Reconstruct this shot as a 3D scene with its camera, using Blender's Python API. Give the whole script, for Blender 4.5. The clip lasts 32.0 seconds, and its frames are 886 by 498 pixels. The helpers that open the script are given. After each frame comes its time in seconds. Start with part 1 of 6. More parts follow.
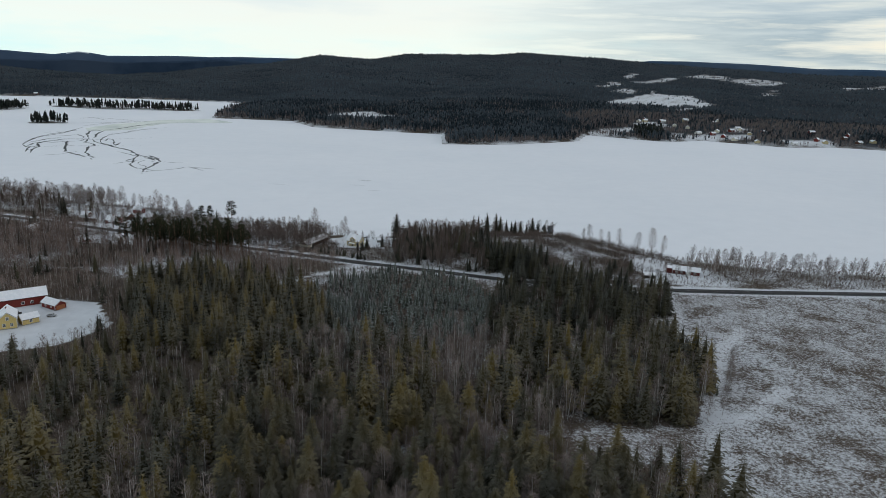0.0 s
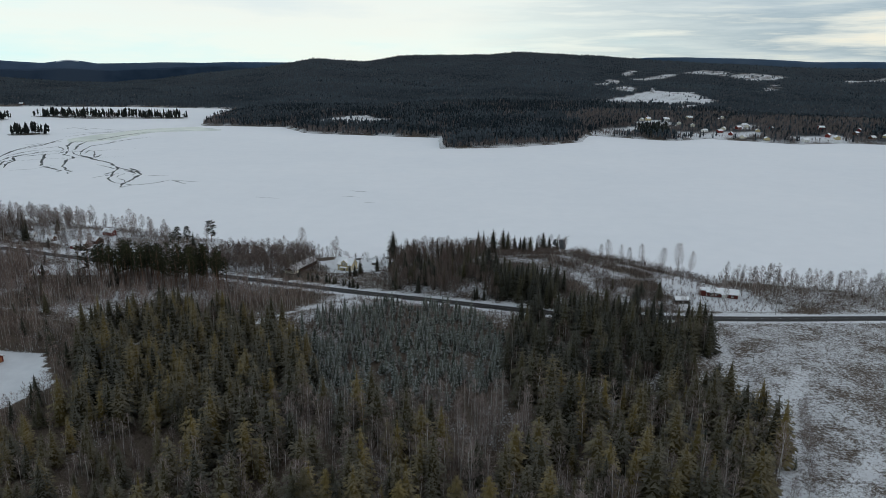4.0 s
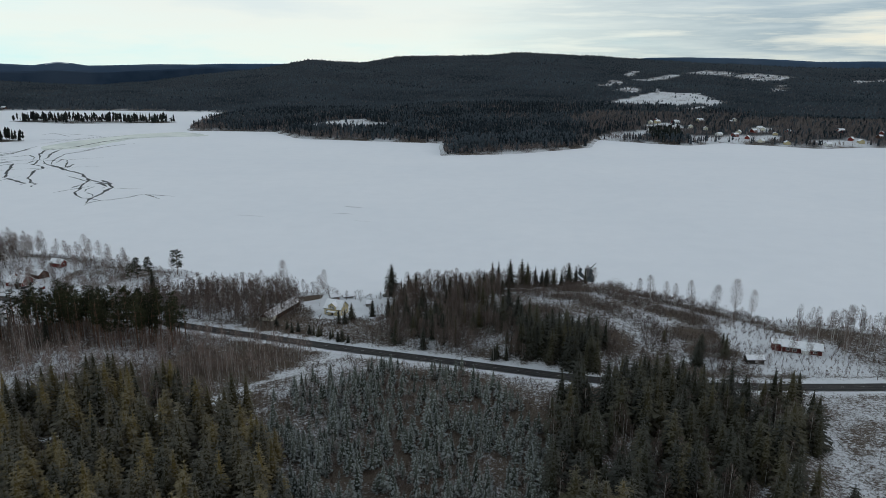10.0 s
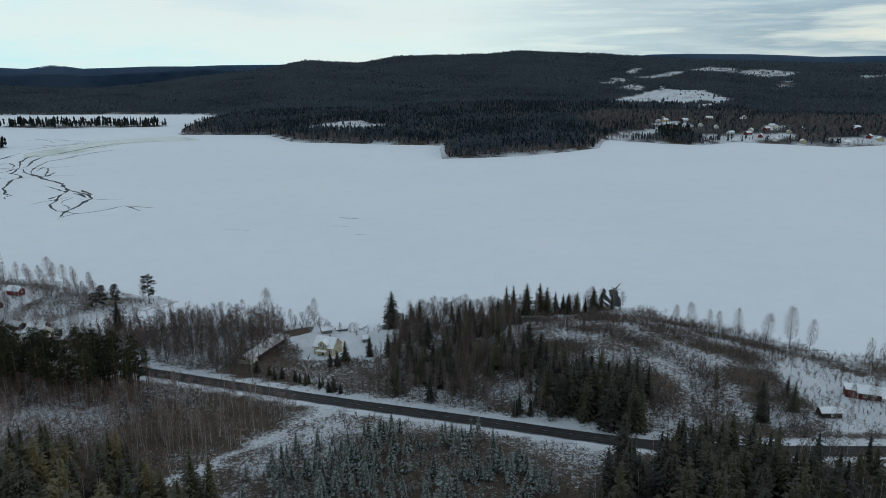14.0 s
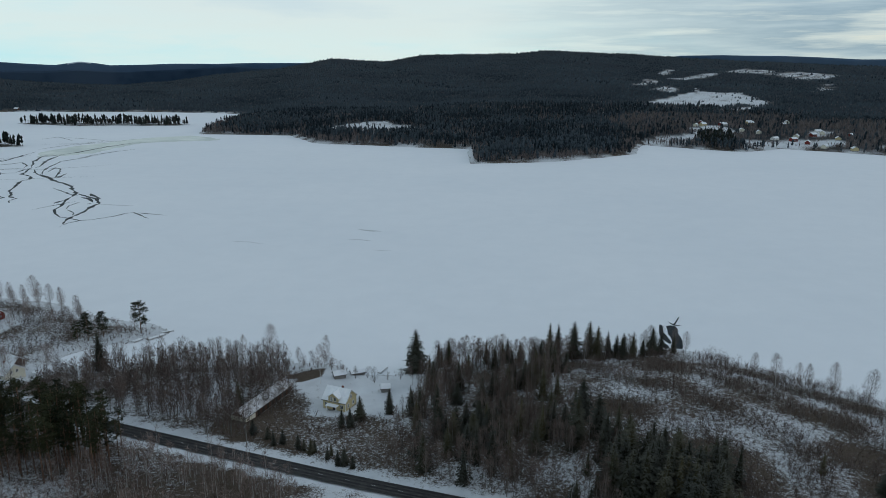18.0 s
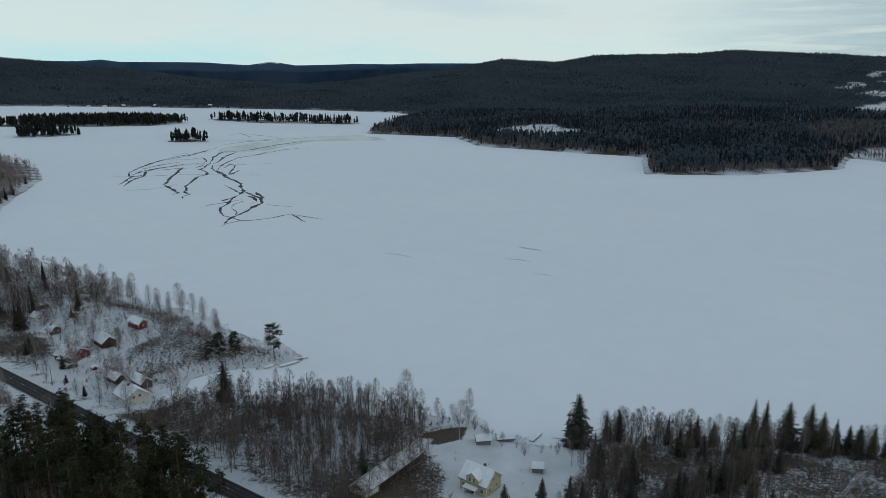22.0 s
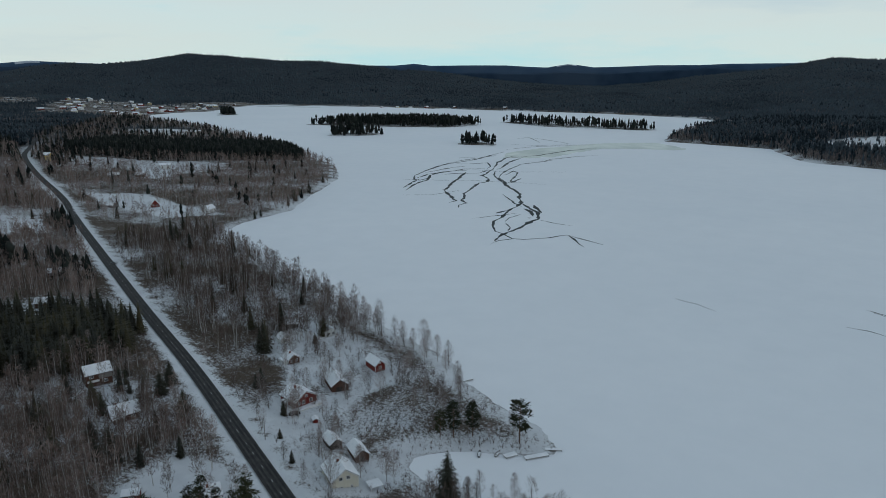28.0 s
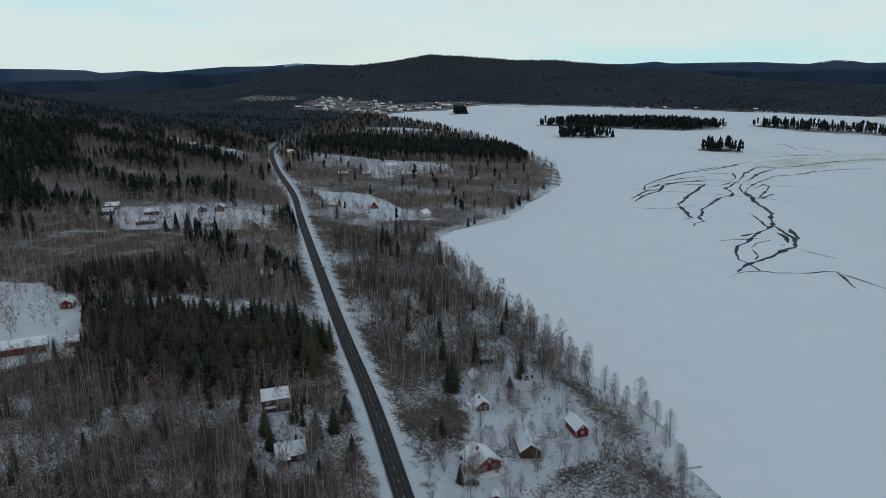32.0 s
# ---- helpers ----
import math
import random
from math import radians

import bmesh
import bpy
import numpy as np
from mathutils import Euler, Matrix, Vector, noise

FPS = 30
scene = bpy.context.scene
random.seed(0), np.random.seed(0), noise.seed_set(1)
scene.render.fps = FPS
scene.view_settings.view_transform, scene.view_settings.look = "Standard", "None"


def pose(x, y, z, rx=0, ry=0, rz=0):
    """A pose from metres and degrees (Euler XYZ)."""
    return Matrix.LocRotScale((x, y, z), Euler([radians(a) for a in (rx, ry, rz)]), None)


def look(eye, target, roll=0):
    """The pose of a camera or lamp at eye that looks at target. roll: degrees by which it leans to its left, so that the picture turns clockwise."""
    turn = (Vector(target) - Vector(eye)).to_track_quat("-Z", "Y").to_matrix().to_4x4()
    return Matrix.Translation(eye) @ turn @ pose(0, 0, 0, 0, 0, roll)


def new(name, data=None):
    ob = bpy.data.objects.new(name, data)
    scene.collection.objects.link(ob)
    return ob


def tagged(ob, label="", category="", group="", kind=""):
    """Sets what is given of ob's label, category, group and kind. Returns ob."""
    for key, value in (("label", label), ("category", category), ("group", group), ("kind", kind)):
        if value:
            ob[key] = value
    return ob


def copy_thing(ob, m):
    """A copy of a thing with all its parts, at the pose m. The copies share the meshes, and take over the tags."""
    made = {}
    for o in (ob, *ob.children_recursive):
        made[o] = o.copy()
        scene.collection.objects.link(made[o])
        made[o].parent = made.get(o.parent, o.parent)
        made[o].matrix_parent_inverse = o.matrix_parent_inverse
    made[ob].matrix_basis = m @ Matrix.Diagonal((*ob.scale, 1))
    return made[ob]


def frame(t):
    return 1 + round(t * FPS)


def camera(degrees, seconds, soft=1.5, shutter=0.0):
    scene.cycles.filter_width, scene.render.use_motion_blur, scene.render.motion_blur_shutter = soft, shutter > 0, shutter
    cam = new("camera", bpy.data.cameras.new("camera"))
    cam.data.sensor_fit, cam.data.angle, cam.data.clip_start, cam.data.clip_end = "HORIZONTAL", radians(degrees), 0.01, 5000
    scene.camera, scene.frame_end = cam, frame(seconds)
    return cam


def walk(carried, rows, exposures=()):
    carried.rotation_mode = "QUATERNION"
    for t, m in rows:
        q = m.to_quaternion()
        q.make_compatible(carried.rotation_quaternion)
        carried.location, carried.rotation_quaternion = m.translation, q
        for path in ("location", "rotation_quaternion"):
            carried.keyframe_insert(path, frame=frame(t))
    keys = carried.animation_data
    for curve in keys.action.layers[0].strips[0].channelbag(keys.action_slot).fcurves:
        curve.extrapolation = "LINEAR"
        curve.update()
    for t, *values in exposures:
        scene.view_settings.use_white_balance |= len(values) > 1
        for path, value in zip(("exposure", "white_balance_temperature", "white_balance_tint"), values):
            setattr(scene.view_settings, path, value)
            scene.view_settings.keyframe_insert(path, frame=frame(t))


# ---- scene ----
cam = camera(64.54, 32.0, soft=0.75)
# seconds, eye, turn to the left from +y, tilt below the horizon, roll, in degrees
PATH = [
    (0, (0.00, 0.00, 132.19), -0.00, 14.59, 1.80),
    (1, (-0.69, 14.08, 132.18), -0.04, 14.49, 1.39),
    (2, (-1.48, 28.06, 132.15), -0.10, 14.53, 1.07),
    (4.5, (-3.25, 63.04, 132.22), -0.15, 14.52, 0.58),
    (6, (-4.77, 83.20, 132.33), -0.21, 14.52, 0.59),
    (8, (-7.14, 110.82, 132.31), -0.28, 14.46, 0.60),
    (10, (-9.06, 138.91, 132.00), -0.35, 14.44, 0.43),
    (12, (-10.15, 165.83, 131.55), -0.32, 14.45, -0.01),
    (14, (-12.30, 193.46, 131.24), -0.33, 14.49, -0.19),
    (16.5, (-14.89, 227.72, 131.37), -0.17, 14.52, -0.22),
    (17, (-15.68, 234.68, 131.43), 0.09, 14.54, -0.05),
    (17.5, (-16.48, 241.68, 131.49), 0.69, 14.54, 0.12),
    (18, (-17.26, 248.73, 131.57), 1.60, 14.53, 0.29),
    (19, (-18.73, 262.94, 131.73), 4.24, 14.49, 0.50),
    (20, (-20.57, 277.04, 131.85), 7.75, 14.60, 0.49),
    (21, (-22.71, 291.05, 131.95), 11.44, 14.60, 0.46),
    (22, (-25.45, 304.80, 132.01), 14.95, 14.58, 0.39),
    (23, (-28.77, 318.34, 132.01), 18.35, 14.59, 0.28),
    (24.5, (-35.78, 338.23, 131.99), 23.89, 14.60, 0.09),
    (26.5, (-47.72, 363.68, 131.61), 31.85, 14.52, -0.17),
    (28, (-58.97, 381.51, 131.41), 38.39, 14.46, -0.18),
    (29, (-67.12, 392.33, 131.34), 42.85, 14.43, -0.31),
    (30, (-75.58, 402.88, 131.44), 47.40, 14.40, -0.52),
    (31, (-84.17, 412.76, 131.72), 51.90, 14.36, -0.58),
    (32, (-92.66, 421.95, 132.14), 57.05, 14.39, -0.79),
]


def flown(eye, turn, tilt, lean):
    a, b = radians(turn), radians(tilt)
    way = Vector((-math.sin(a) * math.cos(b), math.cos(a) * math.cos(b), -math.sin(b)))
    return look(eye, Vector(eye) + way * 100, lean)


walk(cam, [(t, flown(e, a, b, r)) for t, e, a, b, r in PATH],
     exposures=[(0, 0.02, 6500, 14), (8, -0.05, 6450, 13), (11.5, -0.08, 6400, 12), (13, -0.14, 6050, 9), (19, -0.28, 5950, 8), (24, -0.42, 5950, 8), (28, -0.43, 5950, 8), (32, -0.36, 5950, 8)])

# ---- sky and sun ----
world = bpy.data.worlds.new("winter_sky")
scene.world = world
world.use_nodes = True


def nodes_of(tree):
    tree.nodes.clear()

    def add(kind, **props):
        n = tree.nodes.new(kind)
        for k, v in props.items():
            if k == "op":
                n.operation = v
            elif k == "blend":
                n.blend_type = v
            elif k == "data":
                n.data_type = v
        return n

    return add, tree.links.new


add, link = nodes_of(world.node_tree)
coord = add("ShaderNodeTexCoord")
sky = add("ShaderNodeTexSky")
sky.sky_type = "NISHITA"
sky.sun_disc = False
sky.sun_elevation, sky.sun_rotation = radians(14), radians(75)
sky.air_density, sky.dust_density, sky.ozone_density = 1.0, 1.5, 2.0
axes = add("ShaderNodeSeparateXYZ")
link(coord.outputs["Generated"], axes.inputs["Vector"])


def cloud_noise(size, scale, detail, rough):
    mp, n = add("ShaderNodeMapping"), add("ShaderNodeTexNoise")
    mp.inputs["Scale"].default_value = size
    n.inputs["Scale"].default_value, n.inputs["Detail"].default_value, n.inputs["Roughness"].default_value = scale, detail, rough
    link(coord.outputs["Generated"], mp.inputs["Vector"])
    link(mp.outputs["Vector"], n.inputs["Vector"])
    return n.outputs["Fac"]


def stops(fac, rows):
    r = add("ShaderNodeValToRGB")
    el = r.color_ramp.elements
    el[0].position, el[0].color = max(rows[0][0], 0.0), (*rows[0][1], 1)
    el[1].position, el[1].color = rows[-1][0], (*rows[-1][1], 1)
    for p, c in rows[1:-1]:
        el.new(p).color = (*c, 1)
    link(fac, r.inputs["Fac"])
    return r.outputs["Color"]


def blend(fac, a, b, kind="MIX"):
    m = add("ShaderNodeMix", data="RGBA", blend=kind)
    for sock, v in ((m.inputs[0], fac), (m.inputs[6], a), (m.inputs[7], b)):
        if isinstance(v, float):
            sock.default_value = v
        elif isinstance(v, tuple):
            sock.default_value = (*v, 1)
        else:
            link(v, sock)
    return m.outputs[2]


# a high even cloud deck, thin and turquoise in places, with grey and cream streaks low in the north-east
thin = stops(cloud_noise((1.2, 1.2, 7.0), 1.5, 6, 0.55), [(0.36, (0.70, 0.97, 1.0)), (0.48, (0.88, 0.98, 0.95)), (0.6, (0.90, 0.96, 0.92)), (0.7, (0.80, 0.89, 0.90))])
streak = stops(cloud_noise((1.6, 1.6, 19.0), 1.6, 7, 0.58), [(0.32, (0.94, 0.90, 0.77)), (0.41, (0.72, 0.77, 0.75)), (0.49, (0.38, 0.49, 0.57)), (0.56, (0.50, 0.60, 0.66)), (0.64, (0.70, 0.76, 0.74)), (0.72, (0.92, 0.89, 0.77))])
east = stops(axes.outputs["X"], [(-0.02, (0, 0, 0)), (0.42, (1.0, 1.0, 1.0))])
deck = blend(east, thin, streak)
rise = stops(axes.outputs["Z"], [(0.0, (1.07, 1.085, 1.01)), (0.10, (1.01, 1.025, 1.0)), (0.4, (0.72, 0.725, 0.77)), (1.0, (0.55, 0.56, 0.62))])
deck = blend(1.0, deck, rise, "MULTIPLY")
clear = blend(1.0, sky.outputs["Color"], (0.10, 0.10, 0.10), "MULTIPLY")
back = add("ShaderNodeBackground")
back.inputs["Strength"].default_value = 1.0
link(blend(0.92, clear, deck), back.inputs["Color"])
link(back.outputs["Background"], add("ShaderNodeOutputWorld").inputs["Surface"])

sun_data = bpy.data.lights.new("sun", "SUN")
sun_data.energy, sun_data.angle, sun_data.color = 0.5, radians(25), (1.0, 0.95, 0.88)
sun = new("sun", sun_data)
sun.matrix_world = look((1500, 500, 600), (0, 300, 0))

# ---- materials ----


def material(name, build, rough=0.8, metal=0.0, spec=0.3):
    """A principled material; build(add, link, bsdf) wires its colour."""
    m = bpy.data.materials.new(name)
    m.use_nodes = True
    add, link = nodes_of(m.node_tree)
    out, b = add("ShaderNodeOutputMaterial"), add("ShaderNodeBsdfPrincipled")
    b.inputs["Roughness"].default_value, b.inputs["Metallic"].default_value = rough, metal
    b.inputs["Specular IOR Level"].default_value = spec
    link(b.outputs["BSDF"], out.inputs["Surface"])
    build(add, link, b)
    return m


def noise_node(add, link, scale, detail=4, rough=0.6, where="Object", stretch=None):
    c, n = add("ShaderNodeTexCoord"), add("ShaderNodeTexNoise")
    n.inputs["Scale"].default_value, n.inputs["Detail"].default_value, n.inputs["Roughness"].default_value = scale, detail, rough
    src = c.outputs[where]
    if stretch:
        mp = add("ShaderNodeMapping")
        mp.inputs["Scale"].default_value = stretch
        link(src, mp.inputs["Vector"])
        src = mp.outputs["Vector"]
    link(src, n.inputs["Vector"])
    return n.outputs["Fac"]


def ramp_node(add, link, fac, stops):
    r = add("ShaderNodeValToRGB")
    el = r.color_ramp.elements
    el[0].position, el[0].color = stops[0][0], (*stops[0][1], 1)
    el[1].position, el[1].color = stops[-1][0], (*stops[-1][1], 1)
    for p, c in stops[1:-1]:
        e = el.new(p)
        e.color = (*c, 1)
    link(fac, r.inputs["Fac"])
    return r.outputs["Color"]


def mix_node(add, link, fac, a, b, blend="MIX"):
    m = add("ShaderNodeMix", data="RGBA", blend=blend)
    for sock, v in ((m.inputs[0], fac), (m.inputs[6], a), (m.inputs[7], b)):
        if isinstance(v, (int, float)):
            sock.default_value = v
        elif isinstance(v, tuple):
            sock.default_value = (*v, 1)
        else:
            link(v, sock)
    return m.outputs[2]


def math_node(add, link, op, a, b=0.0, clamp=False):
    m = add("ShaderNodeMath", op=op)
    m.use_clamp = clamp
    for sock, v in ((m.inputs[0], a), (m.inputs[1], b)):
        if isinstance(v, (int, float)):
            sock.default_value = v
        else:
            link(v, sock)
    return m.outputs[0]


def bump_node(add, link, b, height, strength, distance):
    n = add("ShaderNodeBump")
    n.inputs["Strength"].default_value, n.inputs["Distance"].default_value = strength, distance
    link(height, n.inputs["Height"])
    link(n.outputs["Normal"], b.inputs["Normal"])


def speckled(c1, c2, scale, bump=0.0, c3=None, scale2=None):
    """Two tones in a noise of one scale, and a third over a larger one."""
    def build(add, link, b):
        f = noise_node(add, link, scale, 5)
        col = ramp_node(add, link, f, [(0.35, c1), (0.65, c2)])
        if c3:
            col = mix_node(add, link, ramp_node(add, link, noise_node(add, link, scale2, 3), [(0.45, (0, 0, 0)), (0.62, (1, 1, 1))]), col, c3)
        link(col, b.inputs["Base Color"])
        if bump:
            bump_node(add, link, b, f, 0.5, bump)
    return build


def tree_tone(dark, light, snow=0.0, snow_col=(0.62, 0.66, 0.70), mid=None):
    """Foliage or bark whose tone follows the tree's own 'tone' value, with frost on what faces up."""
    def build(add, link, b):
        a = add("ShaderNodeAttribute")
        a.attribute_name = "tone"
        o = add("ShaderNodeObjectInfo")
        t = math_node(add, link, "FRACT", math_node(add, link, "ADD", a.outputs["Fac"], o.outputs["Random"]))
        col = ramp_node(add, link, t, [(0.0, dark), (1.0, light)] if mid is None else [(0.0, dark), (0.6, mid), (0.95, light)])
        if snow:
            g = add("ShaderNodeNewGeometry")
            s = add("ShaderNodeSeparateXYZ")
            link(g.outputs["True Normal"], s.inputs["Vector"])
            up = math_node(add, link, "ABSOLUTE", s.outputs["Z"])
            f = noise_node(add, link, 1.7, 3)
            k = math_node(add, link, "MULTIPLY", math_node(add, link, "MULTIPLY", math_node(add, link, "SUBTRACT", math_node(add, link, "MULTIPLY", up, f), 0.33), 6.0, True), min(1.0, snow * 4.0), True)
            col = mix_node(add, link, k, col, snow_col)
        link(col, b.inputs["Base Color"])
    return build


def ground_build(add, link, b):
    a = add("ShaderNodeAttribute")
    a.attribute_name = "cover"
    sep = add("ShaderNodeSeparateColor")
    link(a.outputs["Color"], sep.inputs["Color"])
    bare, wood = sep.outputs["Red"], sep.outputs["Green"]
    f1, f2, f3 = noise_node(add, link, 0.75, 9, 0.82), noise_node(add, link, 0.08, 4), noise_node(add, link, 2.5, 5, 0.7)
    grass = ramp_node(add, link, f3, [(0.3, (0.034, 0.025, 0.018)), (0.55, (0.100, 0.078, 0.060)), (0.72, (0.22, 0.18, 0.15))])
    snow = ramp_node(add, link, f2, [(0.3, (0.55, 0.565, 0.59)), (0.7, (0.70, 0.72, 0.745))])
    fine = math_node(add, link, "ADD", math_node(add, link, "MULTIPLY", f1, 0.75), math_node(add, link, "MULTIPLY", noise_node(add, link, 1.9, 6, 0.78, stretch=(1.0, 1.25, 1.0)), 0.45))
    v = math_node(add, link, "ADD", fine, math_node(add, link, "MULTIPLY", f2, 0.30))
    k = math_node(add, link, "MULTIPLY", math_node(add, link, "SUBTRACT", math_node(add, link, "ADD", v, bare), 1.205), 9.5, True)
    near = mix_node(add, link, k, snow, grass)
    # distant woods on the ground; haze blue is part of this colour
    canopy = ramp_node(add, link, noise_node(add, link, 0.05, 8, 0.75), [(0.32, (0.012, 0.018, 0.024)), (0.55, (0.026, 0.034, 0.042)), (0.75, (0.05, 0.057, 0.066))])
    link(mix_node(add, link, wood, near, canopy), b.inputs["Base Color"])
    bump_node(add, link, b, f1, 0.6, 0.25)


M = {}
M["ground"] = material("snowy_ground", ground_build, 0.9, spec=0.1)


def ice_build(add, link, b):
    f, g = noise_node(add, link, 0.004, 5), noise_node(add, link, 0.05, 5, 0.65)
    col = ramp_node(add, link, f, [(0.3, (0.80, 0.825, 0.86)), (0.7, (0.855, 0.87, 0.895))])
    col = mix_node(add, link, 0.12, col, ramp_node(add, link, g, [(0.3, (0.6, 0.63, 0.68)), (0.7, (0.86, 0.87, 0.9))]))
    link(col, b.inputs["Base Color"])


M["ice"] = material("snow_on_ice", ice_build, 0.75, spec=0.15)
M["spruce"] = material("spruce_needles", tree_tone((0.028, 0.027, 0.015), (0.142, 0.106, 0.034), 0.036, (0.46, 0.46, 0.44), mid=(0.068, 0.056, 0.026)), 0.85, spec=0.1)
M["dark_spruce"] = material("dark_spruce_needles", tree_tone((0.020, 0.021, 0.014), (0.070, 0.061, 0.031), 0.022, (0.44, 0.45, 0.45), mid=(0.036, 0.035, 0.020)), 0.85, spec=0.1)
M["frost_spruce"] = material("frosted_spruce_needles", tree_tone((0.040, 0.047, 0.036), (0.108, 0.117, 0.098), 0.13, (0.42, 0.45, 0.45)), 0.85, spec=0.1)
M["pine"] = material("pine_needles", tree_tone((0.018, 0.022, 0.012), (0.050, 0.052, 0.025), 0.0), 0.85, spec=0.1)
M["twig"] = material("bare_twigs", tree_tone((0.080, 0.058, 0.049), (0.184, 0.140, 0.122), 0.02), 0.9, spec=0.1)
M["frost_twig"] = material("frosted_twigs", tree_tone((0.145, 0.114, 0.102), (0.30, 0.245, 0.226), 0.04), 0.9, spec=0.1)
M["thicket"] = material("purple_brown_twigs", tree_tone((0.138, 0.100, 0.086), (0.30, 0.230, 0.203), 0.03), 0.9, spec=0.1)
M["bark"] = material("grey_bark", speckled((0.10, 0.09, 0.08), (0.22, 0.20, 0.18), 3.0), 0.9)
M["birch_bark"] = material("birch_bark", speckled((0.26, 0.25, 0.24), (0.60, 0.58, 0.55), 2.0), 0.85)
M["pine_bark"] = material("pine_bark", speckled((0.07, 0.05, 0.04), (0.24, 0.13, 0.08), 1.5), 0.9)
# far conifers: blue distance haze is mixed into the needle colour
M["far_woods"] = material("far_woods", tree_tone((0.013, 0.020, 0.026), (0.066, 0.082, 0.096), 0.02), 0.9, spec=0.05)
M["far_spruce"] = material("far_spruce_needles", tree_tone((0.011, 0.014, 0.014), (0.040, 0.044, 0.038), 0.012, mid=(0.020, 0.024, 0.021)), 0.9, spec=0.05)
M["far_twig"] = material("far_bare_twigs", tree_tone((0.11, 0.092, 0.088), (0.25, 0.210, 0.203), 0.03), 0.9, spec=0.05)
M["asphalt"] = material("wet_asphalt", speckled((0.034, 0.033, 0.035), (0.058, 0.055, 0.054), 6.0, 0.0, (0.07, 0.066, 0.063), 0.35), 0.8, spec=0.15)
M["water"] = material("open_water", speckled((0.020, 0.027, 0.030), (0.040, 0.048, 0.052), 0.5), 0.6, spec=0.1)

# ---- the plan ----
SHORE_SOUTH = [(1500, 430), (700, 440), (309, 473), (256, 475), (222, 484), (192, 493), (170, 500), (160, 508), (136, 530), (104, 558), (86, 570), (71, 566),
               (47, 560), (4, 553)]
SHORE_WEST = [(-27, 549), (-46, 532), (-60, 532), (-75, 543), (-104, 545), (-135, 550), (-150, 547), (-170, 540), (-188, 536), (-200, 539), (-204, 547), (-198, 555),
              (-182, 566), (-166, 580), (-180, 592), (-205, 596), (-222, 604), (-240, 617), (-285, 630), (-340, 645), (-412, 662), (-476, 683), (-518, 696), (-550, 712),
              (-573, 744), (-583, 808), (-632, 876), (-688, 966), (-720, 1000)]
SHORE_NORTH = [(-797, 1062), (-869, 1091), (-1042, 1170), (-1245, 1245), (-1459, 1305), (-1678, 1350), (-1860, 1375), (-2029, 1482), (-2080, 1600), (-2050, 1700), (-2196, 1900), (-2263, 2040),
               (-2043, 2120), (-1769, 2215), (-1550, 2240), (-1320, 2280), (-970, 2320), (-700, 2280)]
SHORE_EAST = [(-570, 2170), (-605, 1970), (-575, 1770), (-547, 1648), (-455, 1640), (-355, 1628), (-281, 1492), (-150, 1455), (-9, 1421), (-7, 1236), (60, 1252), (130, 1273),
              (256, 1371), (298, 1506), (369, 1455), (438, 1407), (525, 1463), (660, 1370), (766, 1404), (1000, 1310), (1500, 1250)]
SHORE = SHORE_SOUTH + SHORE_WEST + SHORE_NORTH + SHORE_EAST
ISLANDS = [
    [(-1060, 1862), (-890, 1815), (-760, 1830), (-640, 1850), (-660, 1890), (-800, 1880), (-1000, 1900)],
    [(-1116, 1351), (-1039, 1432), (-1090, 1462), (-1160, 1395)],
    [(-1400, 1518), (-1210, 1575), (-1065, 1655), (-1030, 1768), (-1180, 1775), (-1345, 1655)],
    [(-818, 1380), (-736, 1401), (-790, 1434), (-841, 1429)],
    [(-1866, 1610), (-1825, 1641), (-1949, 1719), (-1981, 1695)],
]
ROAD = [(-1400, 950, 27), (-1230, 850, 27), (-1111, 791, 27), (-1026, 750, 25), (-892, 708, 20), (-752, 673, 13), (-633, 634, 9), (-418, 565, 7), (-324, 536, 6.5), (-265, 516, 6.2), (-191, 490, 6),
        (-136, 471, 6), (-92, 456, 6), (-50, 442, 6), (0, 427, 6), (49, 412, 6), (80, 406, 6), (136, 404, 6), (186, 405, 6), (271, 409, 6), (460, 420, 6)]
CLEARCUT = [(136, 398), (126, 363), (98, 330), (122, 300), (108, 258), (91, 228), (48, 221), (46, 207), (84, 180), (110, 100), (460, 90), (460, 412)]


TRAIL = [(-49, 438), (-62, 425), (-78, 404), (-95, 386), (-118, 368), (-150, 352)]
YARD = [(-275, 348), (-178, 344), (-156, 314), (-164, 288), (-205, 268), (-275, 268)]
HOUSES_E = [(-74, 488), (-40, 484), (-32, 525), (-48, 531), (-62, 531), (-76, 538), (-92, 520), (-76, 500)]
HOUSES_W = [(-270, 522), (-200, 502), (-190, 520), (-196, 534), (-222, 538), (-240, 552), (-245, 575), (-236, 596), (-262, 600), (-320, 622), (-342, 600), (-318, 570), (-290, 560), (-272, 545)]
HILLOCK = [(30, 455), (64, 440), (70, 412), (150, 410), (170, 470), (160, 505), (104, 555), (70, 562), (30, 550)]
VERGE_W = [(-262, 492), (-232, 500), (-190, 486), (-205, 470), (-250, 458)]
YARD_R = [(126, 414), (180, 414), (184, 440), (168, 470), (150, 490), (130, 470)]
COTTAGE_W = [(-345, 500), (-310, 478), (-282, 484), (-284, 505), (-320, 515)]
FIELD_W = [(-568, 418), (-558, 439), (-525, 452), (-480, 453), (-430, 446), (-426, 405), (-520, 380)]
COTTAGES_W = [(-496, 483), (-493, 506), (-449, 534), (-431, 525), (-468, 478)]
YARDS_W = [(-765, 488), (-760, 540), (-694, 629), (-630, 612), (-650, 560), (-676, 505)]
CLEARED_W = [(-605, 419), (-691, 448), (-680, 505), (-634, 541), (-560, 523), (-567, 483), (-572, 442)]
